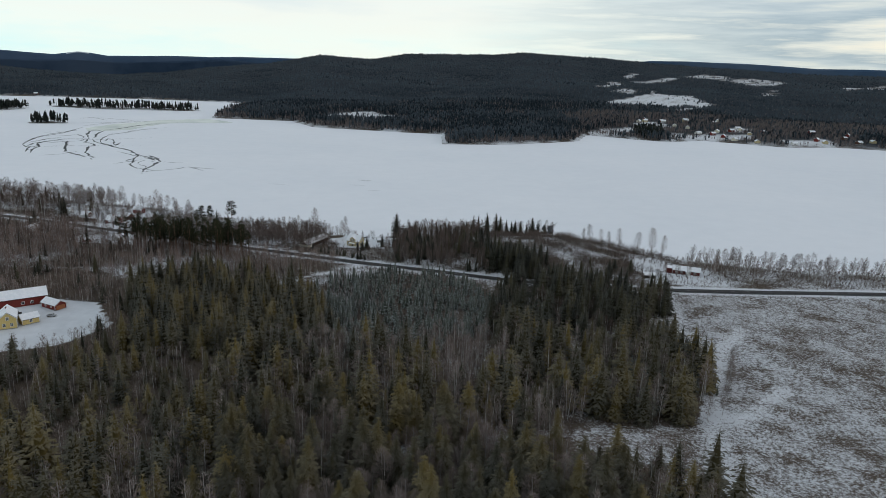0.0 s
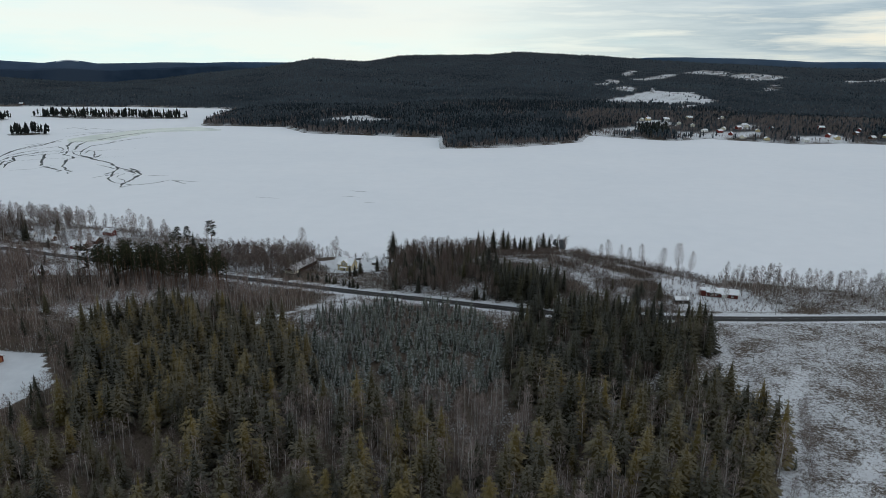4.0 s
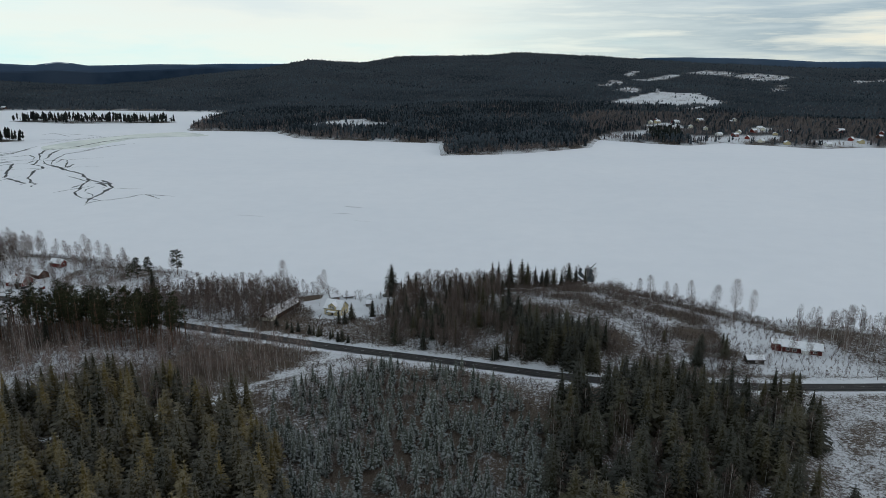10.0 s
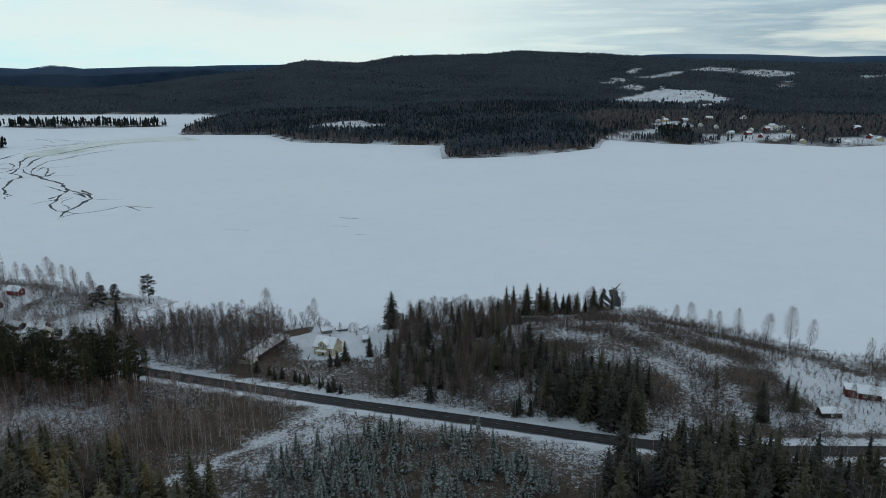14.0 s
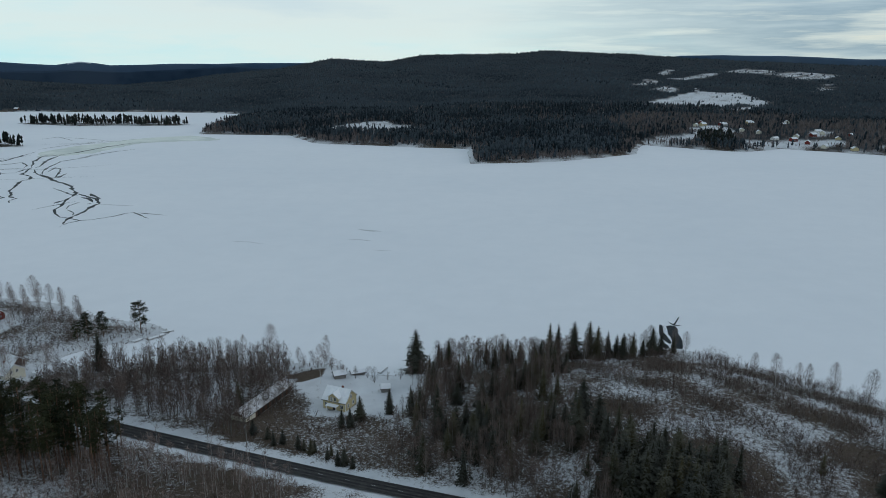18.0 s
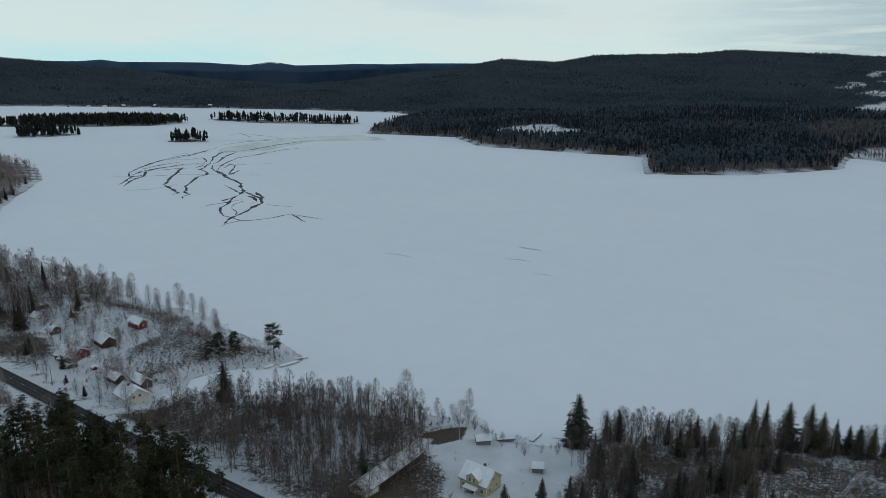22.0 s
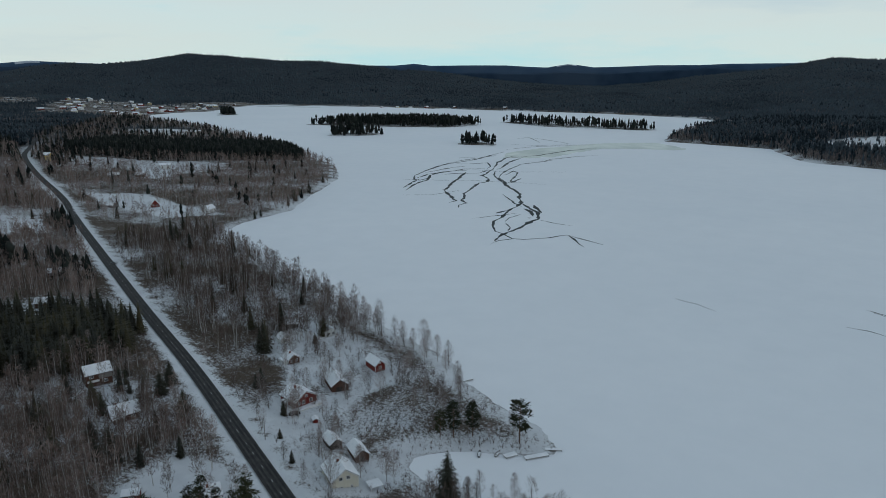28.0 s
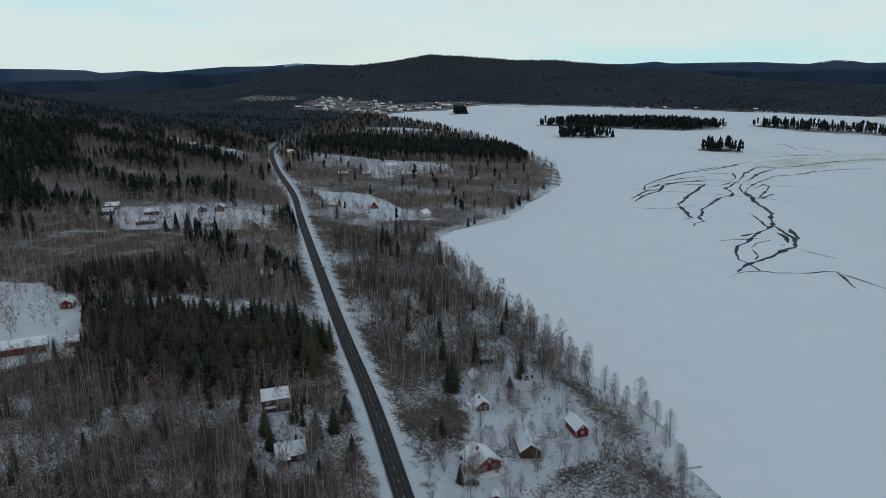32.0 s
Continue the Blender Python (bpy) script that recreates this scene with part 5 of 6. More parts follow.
window(vl, -0.75, -4.6, 4.9, 0.8, 1.4, "-y")
window(vl, 0.75, -4.6, 4.9, 0.8, 1.4, "-y")
part("porch_roof", boxes((-2.4, 2.4, -6.6, -4.62, 2.7, 2.95)), M["snow"], vl)
for sx in (-2.1, 2.1):
    part("porch_post", boxes((sx - 0.1, sx + 0.1, -6.4, -6.2, -0.4, 2.7)), M["paint"], vl)
part("door", boxes((-0.6, 0.6, -4.28, -4.21, 0.3, 2.4)), M["dark_wood"], vl)
part("porch_floor", boxes((-2.4, 2.4, -6.6, -4.21, -0.6, 0.2)), M["stone"], vl)
house(-69.5, 526.8, 25, 5, 3.6, 1.9, 1.2, "grey_wood", "small weathered boathouse above the shore", "boathouse", "boathouse", trim=False)
house(-62.5, 533, 25, 6, 2.6, 0.9, 0.7, "grey_wood", "low shed half buried in snow at the shore", "shed", "shed", trim=False, z=0.7)
house(-48, 512.5, 10, 3.6, 3.0, 2.0, 1.2, "grey_wood", "grey garden shed with snowy roof", "shed", "shed", trim=False)
fl = thing("flagpole", -76, 518.4, 0, "white flagpole in a snowy garden", "flagpole")
bm = bmesh.new()
bmesh.ops.create_cone(bm, segments=8, radius1=0.10, radius2=0.05, depth=11, cap_ends=True, matrix=Matrix.Translation((0, 0, 5.3)))
part("pole", bm, M["paint"], fl)
bm = bmesh.new()
bmesh.ops.create_icosphere(bm, subdivisions=1, radius=0.14, matrix=Matrix.Translation((0, 0, 10.9)))
part("knob", bm, M["paint"], fl)

# the red house beyond the road, and the shed beside it
rr_ = house(160.5, 444, -21, 17, 6.6, 2.7, 2.0, "dark_red", "long low dark red house with white porch and snowy roof", chimneys=[(-2.0, 0.4, 1.0)], sides=[(-1, -6.0, 1.6, 1.3, 1.0), (-1, -3.0, 1.6, 1.3, 1.0), (-1, 5.5, 1.6, 1.3, 1.0)], gables=[(1, 0, 1.6, 1.2, 1.0)])
part("porch", boxes((-0.3, 2.6, -5.0, -3.31, -0.6, 2.4)), M["white"], rr_)
part("porch_snow", boxes((-0.6, 2.9, -5.3, -3.32, 2.41, 2.62)), M["snow"], rr_)
part("annex", boxes((-12.5, -8.52, -2.6, 3.4, -0.8, 3.3)), M["dark_red"], rr_)
part("annex_snow", boxes((-12.9, -8.53, -3.0, 3.8, 3.31, 3.5)), M["snow"], rr_)
house(131.3, 428, 0, 7.4, 4, 2.2, 1.2, "dark_wood", "dark shed with snowy roof beside the drive", "shed", "shed", trim=False, sides=[(-1, 0.2, 1.3, 0.8, 0.7)])

# the farm in the forest
house(-219.5, 332, 36, 38, 9.5, 4.6, 3.2, "red", "long red farm barn under a white roof", "barn", "barn", sides=[(-1, 8, 2.0, 1.4, 1.2), (-1, 12, 2.0, 1.4, 1.2)])
ga = house(-195.6, 334.4, 153, 10.5, 6.2, 2.6, 1.9, "red", "red double garage with oiled wooden doors", "garage", "garage", sides=[(1, -2.5, 1.5, 1.0, 0.8), (1, 2.0, 1.5, 1.0, 0.8)])
part("garage_door", boxes((-5.33, -5.26, -2.3, 2.3, 0.0, 2.2)), M["orange_wood"], ga)
house(-203.2, 309, 120, 12, 7.4, 5.0, 3.0, "yellow", "yellow two-storey farmhouse with snowy roof", gables=[(-1, 0, 5.0, 1.1, 1.4), (-1, -1.5, 2.0, 1.1, 1.4), (-1, 1.5, 2.0, 1.1, 1.4)], sides=[(-1, -3, 2.0, 1.1, 1.4), (-1, -3, 4.2, 1.1, 0.9)], chimneys=[(1, 0.4, 1.0)])
house(-196.2, 313.5, 50, 7.5, 5.4, 2.8, 1.8, "yellow", "yellow side wing of the farmhouse", "house", "house", sides=[(-1, 0, 1.7, 1.1, 1.2)])

# homes west and north
house(-446.5, 420, 82, 27, 9, 3.4, 2.6, "red", "long red cowshed beside a snowy field", "barn", "barn", trim=True)
for x, y, t, l, w, e, r, m, lab in (
        (-445, 443.5, 80, 7, 5, 2.6, 1.8, "red", "red outbuilding with snowy roof"), (-500.5, 447.5, 160, 7.5, 6.2, 3.0, 2.2, "red", "red cottage beside a snowy field"),
        (-476, 475, 60, 9, 7, 4.2, 2.6, "dark_wood", "dark wooden house among bare trees"), (-447.5, 530.5, 49, 12, 7, 2.8, 2.0, "brown", "brown bungalow with wide snowy roof"),
        (-502, 558, 60, 8, 6, 2.7, 2.0, "brown", "brown house half hidden by trees"), (-736, 501, 70, 11, 8, 3.0, 2.2, "blue", "dark blue house with snowy roof"),
        (-757, 509, 70, 11, 8, 3.2, 2.4, "red", "red house above a snowy yard"), (-689, 523, 75, 15, 8, 2.9, 2.0, "brown", "long brown house with snowy roof"),
        (-722, 534, 75, 12, 8, 3.0, 2.2, "red", "red barn with white doors"), (-717, 575, 160, 9, 7, 3.0, 2.4, "dark_wood", "dark cottage with white gable trim"),
        (-713, 589, 160, 10, 8, 3.4, 2.6, "brown", "brown cottage with white gable trim"), (-660, 566, 75, 9, 7, 2.8, 2.2, "red", "red cottage behind bare trees"),
        (-640, 597, 150, 10, 8, 3.2, 3.2, "brown", "brown house with steep white roof"), (-1010, 771, 30, 9, 9, 7.5, 3.0, "yellow", "tall yellow house at the bend of the road"),
        (-872, 851, 60, 13, 8, 4.6, 2.2, "white", "white house on a snowy field"), (-672, 721, 155, 8, 8, 1.6, 5.2, "red", "red cottage with steep snowy roof"),
        (-616, 741, 110, 10, 8, 3.4, 3.0, "white", "white cottage near the shore"), (-1342, 1122, 40, 11, 8, 4.0, 2.4, "white", "white house among far fields"),
        (-1330, 1194, 40, 11, 8, 4.0, 2.4, "cream", "cream house near the far shore"), (-847, 772, 60, 12, 7, 3.0, 2.4, "dark_wood", "dark barn in the fields"),
        (-833, 796, 60, 10, 7, 3.0, 2.4, "brown", "brown barn in the fields"), (-1120, 668, 70, 12, 8, 3.6, 2.4, "red", "red house on the western slope"),
        (-1160, 655, 70, 10, 8, 3.6, 2.4, "white", "white house on the western slope"), (-1030, 690, 60, 10, 8, 3.4, 2.2, "cream", "cream house west of the road"),
        (-1060, 705, 60, 10, 8, 3.4, 2.2, "white", "white house west of the road"), (-690, 690, 20, 6, 5, 2.4, 2.0, "grey_wood", "grey hay barn beside the road")):
    house(x, y, t, l, w, e, r, m, lab, group="scattered homes", trim=m in ("red", "brown", "dark_wood") and l < 14,
          gables=[(-1, -1.6, 1.8, 1.1, 1.2), (-1, 1.6, 1.8, 1.1, 1.2)], sides=[(-1, -l / 4, 1.8, 1.2, 1.2), (-1, l / 4, 1.8, 1.2, 1.2)], chimneys=[(0.8, 0.3, 0.9)] if e > 2.7 else [])
rh = random.Random(5)
paints = ["white", "red", "cream", "brown", "pale_yellow", "red"]
for x, y in VILLAGE:
    m = rh.choice(paints)
    house(x, y, rh.uniform(0, 90), rh.uniform(10, 15), rh.uniform(8, 9.5), rh.uniform(3.4, 5.2), rh.uniform(2.4, 3.4), m, f"{m.replace('_', ' ')} village house across the lake with snowy roof", group="village across the lake", trim=False,
          sides=[(-1, -3, 2, 1.4, 1.4), (-1, 0, 2, 1.4, 1.4), (-1, 3, 2, 1.4, 1.4)])
for i in range(95):
    u = rh.random()
    x, y = -2270 + 420 * u + rh.uniform(-60, 60), 1880 - 470 * u + rh.uniform(-90, 60)
    if i > 40:
        x, y = rh.uniform(-2650, -1960), rh.uniform(1300, 1690)
        if not inside(np.array([x]), np.array([y]), FIELDS[-2])[0]:
            continue
    if shore_distance(np.array([x]), np.array([y]))[0] < 12:
        continue
    m = rh.choice(paints)
    house(x, y, rh.uniform(0, 180), rh.uniform(10, 22), rh.uniform(8, 10), rh.uniform(3.4, 6.2), rh.uniform(2.2, 3.2), m, f"{m.replace('_', ' ')} town house at the far end of the lake", group="town at the lake's end", trim=False,
          sides=[(-1, -3, 2, 1.6, 1.4), (-1, 3, 2, 1.6, 1.4)])
for x, y in ((-1760, 2190), (-1700, 2205), (-1650, 2215), (-1600, 2240), (-1500, 2265), (-1330, 2310)):
    m = rh.choice(paints)
    house(x, y, rh.uniform(0, 180), 12, 9, 4.0, 2.6, m, f"{m.replace('_', ' ')} house on the far northern shore", group="houses on the far shore", trim=False, sides=[(-1, -3, 2, 1.4, 1.4), (-1, 3, 2, 1.4, 1.4)])

# ---- cracks in the ice ----
WIDE_CRACKS = [
    (2.6, [(-600, 1114), (-576, 1068), (-559, 1030), (-539, 993), (-538, 985)]),
    (2.6, [(-538, 988), (-516, 968), (-494, 947), (-486, 943), (-487, 932)]),
    (2.8, [(-589, 1161), (-572, 1120), (-568, 1104), (-546, 1086), (-534, 1066), (-536, 1054), (-519, 1014), (-508, 984), (-493, 963), (-489, 953), (-473, 941), (-471, 928), (-464, 917)]),
    (2.6, [(-574, 1143), (-556, 1115), (-526, 1084), (-499, 1056), (-476, 1037), (-456, 1019), (-441, 993), (-426, 972), (-420, 949), (-413, 925), (-404, 903), (-401, 887), (-390, 869), (-378, 854), (-367, 849)]),
    (2.8, [(-426, 972), (-412, 960), (-389, 939), (-373, 916), (-373, 905), (-368, 880), (-367, 862), (-367, 849), (-364, 836), (-359, 825)]),
    (3, [(-411, 971), (-394, 950), (-386, 943)]),
    (2.6, [(-410, 950), (-399, 944), (-384, 924)]),
    (2, [(-367, 849), (-351, 839)]),
    (2.6, [(-506, 1072), (-510, 1091), (-514, 1111)]),
    (2.2, [(-419, 916), (-419, 925), (-418, 933)]),
    (2.6, [(-385, 914), (-383, 919)]),
]
FAN_CRACKS = [
    (1.6, [(-571, 962), (-586, 990), (-594, 1015), (-598, 1033), (-621, 1065), (-624, 1086), (-620, 1111), (-619, 1136), (-608, 1153), (-590, 1154)]),
    (1.4, [(-633, 1048), (-644, 1078), (-654, 1108), (-666, 1154), (-675, 1207), (-672, 1246), (-669, 1288)]),
    (1.5, [(-618, 1035), (-627, 1068), (-626, 1102), (-609, 1128)]),
    (1.2, [(-651, 1086), (-666, 1141), (-670, 1180), (-667, 1224), (-675, 1268), (-687, 1333)]),
    (1.3, [(-613, 1079), (-599, 1102), (-582, 1116), (-587, 1143)]),
    (0.8, [(-663, 1169), (-636, 1194), (-633, 1211), (-607, 1179), (-596, 1152)]),
    (1.6, [(-644, 1298), (-640, 1268), (-621, 1222), (-589, 1161)]),
    (1.5, [(-624, 1291), (-608, 1228), (-586, 1175), (-583, 1158)]),
    (1.2, [(-633, 1048), (-614, 1027), (-604, 1025), (-607, 1044)]),
    (1, [(-582, 970), (-601, 1007), (-611, 1032)]),
    (1.1, [(-641, 1079), (-641, 1102), (-642, 1138), (-634, 1161)]),
    (1.4, [(-544, 1104), (-518, 1077), (-503, 1064)]),
    (1, [(-539, 1100), (-554, 1127), (-569, 1164), (-587, 1222), (-578, 1256), (-570, 1314)]),
    (1, [(-545, 1120), (-558, 1162), (-544, 1149), (-522, 1107), (-508, 1072)]),
    (1, [(-578, 1256), (-579, 1294), (-569, 1340), (-545, 1384)]),
]
HAIR_CRACKS = [
    (0.8, [(-355, 813), (-357, 826), (-351, 839), (-342, 842), (-331, 857), (-327, 871), (-323, 878)]),
    (0.6, [(-323, 878), (-296, 852)]),
    (0.6, [(-323, 878), (-302, 871), (-286, 866)]),
    (0.7, [(-470, 1005), (-446, 982), (-430, 967), (-417, 958)]),
    (0.4, [(-638, 1016), (-606, 1029), (-560, 1059), (-506, 1078), (-465, 1090)]),
    (0.4, [(-644, 1138), (-566, 1146), (-534, 1166), (-497, 1194)]),
    (0.4, [(-554, 937), (-530, 955), (-522, 995)]),
    (0.5, [(-699, 1226), (-668, 1272)]),
    (0.5, [(-422, 884), (-412, 907), (-403, 929)]),
    (0.7, [(-392, 891), (-398, 906), (-398, 925)]),
    (0.6, [(-389, 886), (-376, 874), (-370, 861)]),
    (0.5, [(-372, 914), (-352, 911), (-337, 911)]),
    (0.9, [(-791, 1524), (-784, 1566), (-717, 1495)]),
    (1, [(-743, 1438), (-691, 1450), (-658, 1498)]),
    (0.8, [(-768, 1560), (-698, 1527), (-653, 1500)]),
    (1.6, [(-702, 1364), (-690, 1429), (-658, 1476), (-620, 1538)]),
    (1.8, [(-640, 1268), (-619, 1327), (-613, 1412), (-598, 1470), (-555, 1498)]),
]
FLAWS = [(0.5, [(-104, 818), (-94, 814), (-84, 811)]), (0.4, [(-101, 815), (-93, 811), (-89, 811)]), (0.5, [(-108, 781), (-98, 781), (-88, 778)]), (0.25, [(-195, 772), (-182, 770), (-169, 765)]), (0.2, [(-84, 752), (-70, 748)])]
for i, (wide, line) in enumerate(WIDE_CRACKS + [(1.7 * a, b) for a, b in FAN_CRACKS + HAIR_CRACKS] + FLAWS):
    rc = np.random.RandomState(400 + i)
    p = np.vstack([np.linspace((*a, 0), (*b, 0), max(2, int(math.dist(a, b) / 6)), endpoint=False) for a, b in zip(line, line[1:])] + [(*line[-1], 0)])
    n = len(p)
    wob = np.cumsum(rc.normal(0, 0.5, (n, 2)), axis=0)
    wob -= np.linspace(0, 1, n)[:, None] * wob[-1]
    p[:, :2] += wob
    t = np.gradient(p[:, :2], axis=0)
    t /= np.linalg.norm(t, axis=1)[:, None] + 1e-9
    nrm = np.stack([-t[:, 1], t[:, 0]], 1)
    half = (0.62 * wide + 0.1) * np.clip(1 + 0.4 * rc.normal(0, 1, (n, 1)), 0.4, 1.8) * np.minimum(1, 0.25 + 3 * np.minimum(np.linspace(0, 1, n), np.linspace(1, 0, n)))[:, None]
    v = np.vstack([np.hstack([p[:, :2] - nrm * half, np.full((n, 1), 0.03)]), np.hstack([p[:, :2] + nrm * half, np.full((n, 1), 0.03)])])
    k = np.arange(n - 1)
    me = mesh_from("crack", v, np.stack([k, k + 1, k + 1 + n, k + n], 1), 4, [M["water"]])
    ob = new("crack", me)
    ob.parent = lake


def flat_patch(name, pts, z, mat, parent, seed, rough=2.0, label=""):
    """A flat patch with a ragged rim."""
    line = curve_through([(a, b, 0) for a, b in pts] + [(*pts[0], 0)], 6.0)[:-1]
    line[:, :2] += np.random.RandomState(seed).normal(0, rough, (len(line), 2))
    bm = bmesh.new()
    bm.faces.new([bm.verts.new((a, b, z)) for a, b, _ in line])
    bmesh.ops.triangulate(bm, faces=bm.faces)
    bmesh.ops.recalc_face_normals(bm, faces=bm.faces)
    return part(name, bm, mat, parent, label)


M["slush"] = material("refrozen_slush", speckled((0.40, 0.46, 0.43), (0.60, 0.64, 0.61), 0.04, 0.0, (0.30, 0.36, 0.35), 0.012), 0.3, spec=0.5)
M["wet_ice"] = material("dark_wet_ice", speckled((0.020, 0.024, 0.027), (0.055, 0.062, 0.068), 0.15), 0.75, spec=0.05)
M["grey_ice"] = material("grey_bare_ice", speckled((0.22, 0.27, 0.28), (0.42, 0.48, 0.49), 0.02), 0.3, spec=0.5)
flat_patch("slush_patch", [(-646, 1270), (-675, 1325), (-671, 1369), (-667, 1416), (-645, 1477), (-622, 1542), (-585, 1582), (-545, 1610), (-485, 1565), (-466, 1533), (-510, 1510), (-564, 1487), (-582, 1452), (-589, 1405), (-589, 1327), (-611, 1294)], 0.02, M["slush"], lake, 1, 2.0, "greenish refrozen slush")
for rim in ([(90.7, 599.8), (96.1, 600.2), (94.0, 589.5), (93.2, 579.4), (88.2, 564.3), (84.2, 562.5), (85.4, 571.8), (88.3, 578.9), (89.2, 588.9)],
            [(87.5, 600.9), (89.4, 601.3), (87.1, 591.9), (87.2, 581.6), (87.2, 577.1), (85.8, 575.2), (84.2, 580.4), (84.4, 588.3)],
            [(82.2, 579.9), (84.7, 573.3), (83.2, 562.9), (81.9, 568.6)]):
    flat_patch("wet_patch", rim, 0.02, M["wet_ice"], lake, 2, 0.25, "dark wet ice where a brook enters")
for rim in ([(93.6, 607.8), (95.6, 602.5), (99.4, 601.2), (94.9, 600.6)], [(95.3, 602.6), (100.9, 613.1), (101.4, 613.0), (95.9, 601.4)]):
    flat_patch("crack", rim, 0.035, M["water"], lake, 3, 0.05)
flat_patch("grey_patch", [(-2190, 1985), (-1990, 2040), (-1960, 2085), (-2200, 2020)], 0.02, M["grey_ice"], lake, 4, 4, "grey bare ice")
for px_, py_, pl, tn in ((150, 512, 16, -35), (168, 504, 10, -20), (-100, 548, 12, 10), (-40, 540, 14, 30)):
    flat_patch("wet_patch", [(px_ - pl / 2, py_), (px_, py_ + 1.2), (px_ + pl / 2, py_ + 0.4), (px_, py_ - 0.6)], 0.02, M["grey_ice"], lake, 5, 0.3)

# ---- road markings and snowbanks ----
M["line"] = material("worn_road_paint", speckled((0.30, 0.30, 0.30), (0.62, 0.62, 0.60), 1.5), 0.6)
road = bpy.data.objects["road"]
road_fine = curve_through(ROAD, 1.5)
along = np.concatenate([[0], np.cumsum(np.linalg.norm(np.diff(road_fine[:, :2], axis=0), axis=1))])
for s0 in np.arange(4, along[-1] - 8, 9.0):
    k = np.nonzero((along >= s0) & (along <= s0 + 3.0))[0]
    if len(k) > 1 and -900 < road_fine[k[0], 0] < 300:
        v, q = ribbon(road_fine[k], 0, 0.06, 0.012)
        ob = new("lane_dash", mesh_from("lane_dash", v, q, 4, [M["line"]]))
        ob.parent = road
M["track"] = material("wet_wheel_track", speckled((0.014, 0.014, 0.016), (0.028, 0.027, 0.028), 2.0, 0.0, (0.04, 0.038, 0.038), 0.3), 0.7, spec=0.15)
for off in (-2.25, -0.85, 0.85, 2.25):
    v, q = ribbon(road_line, off, 0.36, 0.006)
    ob = new("wheel_track", mesh_from("wheel_track", v, q, 4, [M["track"]]))
    ob.parent = road

# ---- single trees ----


def tree_kind(name, protos, trunk_mat, crown_mat, label, category, group=""):
    """The first tree of each shape: an Empty with a trunk and a crown, one metre high."""
    out = []
    for pv, pf, ps in protos:
        e = tagged(new(name), label, category, group=group or f"single {name}s")
        for slot, nm, mat in ((0, "trunk", trunk_mat), (1, "crown", crown_mat)):
            f = pf[ps == slot]
            used = np.unique(f)
            remap = np.zeros(len(pv), int)
            remap[used] = np.arange(len(used))
            ob = new(nm, mesh_from(nm, pv[used], remap[f], 3, [mat]))
            ob.parent = e
        out.append([e, False])
    return out


rt = random.Random(9)


def plant(kind, x, y, h, sink=0.15, label=""):
    slot = kind[rt.randrange(len(kind))]
    b = h * rt.uniform(0.88, 1.15)
    m = Matrix.Translation((x, y, max(ground_z(x, y), 0.0) - sink)) @ Matrix.Rotation(rt.uniform(0, 6.28), 4, "Z") @ Matrix.Diagonal((b, b, h, 1))
    if not slot[1]:
        slot[1] = True
        slot[0].matrix_basis = m
        ob = slot[0]
    else:
        keep = slot[0].scale.copy()
        slot[0].scale = (1, 1, 1)
        ob = copy_thing(slot[0], m)
        slot[0].scale = keep
    if label:
        ob["label"] = label
    return ob


BIRCH = tree_kind("birch_tree", [bare_proto(500 + s, 26, 950, spread=0.175, first=0.2, w=0.0017, long=0.085) for s in range(7)], M["birch_bark"], M["frost_twig"], "leafless grey birch with pale trunk", "tree")
ALDER = tree_kind("alder_tree", [bare_proto(520 + s, 28, 950, spread=0.2, first=0.1, w=0.0018, multi=2, long=0.09) for s in range(5)], M["bark"], M["twig"], "leafless brown alder with several stems", "tree")
SPRUCE = tree_kind("spruce_tree", [spruce_proto(540 + s, 25, 10, wide=0.18 + 0.014 * s, low=0.06, core=0.5, twigs=3) for s in range(6)], M["bark"], M["dark_spruce"], "dark green spruce with dense drooping branches", "tree")
PINE = tree_kind("pine_tree", [pine_proto(560 + s, 46, 40, first=0.3, wide=0.2, size=0.034) for s in range(4)], M["pine_bark"], M["pine"], "tall pine with dark clumped crown", "tree")
FOREST_SPRUCE = tree_kind("spruce_tree", [spruce_proto(580 + s, 26, 10, wide=0.18 + 0.013 * s, low=0.07, core=0.5, twigs=3) for s in range(8)], M["bark"], M["spruce"], "tall olive-green spruce dusted with snow, in dense forest", "tree", "tall spruces of the forest")
FOREST_BIRCH = tree_kind("birch_tree", [bare_proto(600 + s, 24, 800, spread=0.16, first=0.28, w=0.0017, long=0.085) for s in range(6)], M["birch_bark"], M["frost_twig"], "slender leafless birch among tall spruces", "tree", "birches of the forest")
for x, y, h in NEAR_SPRUCES:
    plant(FOREST_SPRUCE, x, y, h)
for x, y, h in NEAR_BIRCHES:
    plant(FOREST_BIRCH, x, y, h)

BIRCHES_YARD_EAST = [(110, 513, 16), (131.8, 509.5, 17), (144.4, 508, 17), (154.8, 505, 22), (161, 499, 17), (109.2, 533, 12), (125.8, 518, 13), (118, 512, 14), (151.4, 435, 12), (158.1, 432, 12),
                     (177.7, 440, 15), (190, 441, 16), (217, 450, 14), (240, 455, 16)]
BIRCHES_VILLA = [(-114.8, 537.8, 15), (-99.4, 533.7, 22), (-77.6, 538.8, 16), (-80, 534, 13)]
BIRCHES_HOMESTEAD = [(-295.6, 606.6, 15), (-299, 620, 16), (-294.8, 625, 15), (-259.7, 602, 13), (-255, 606, 13), (-250.9, 610, 12), (-236, 607, 12), (-282.7, 495.5, 12), (-276, 497, 13), (-273.7, 505.5, 13),
                     (-257, 503.7, 12), (-296, 475, 12), (-284, 484.6, 11), (-183, 579, 13), (-187, 570, 9), (-160, 544, 12), (-196, 570, 8)]
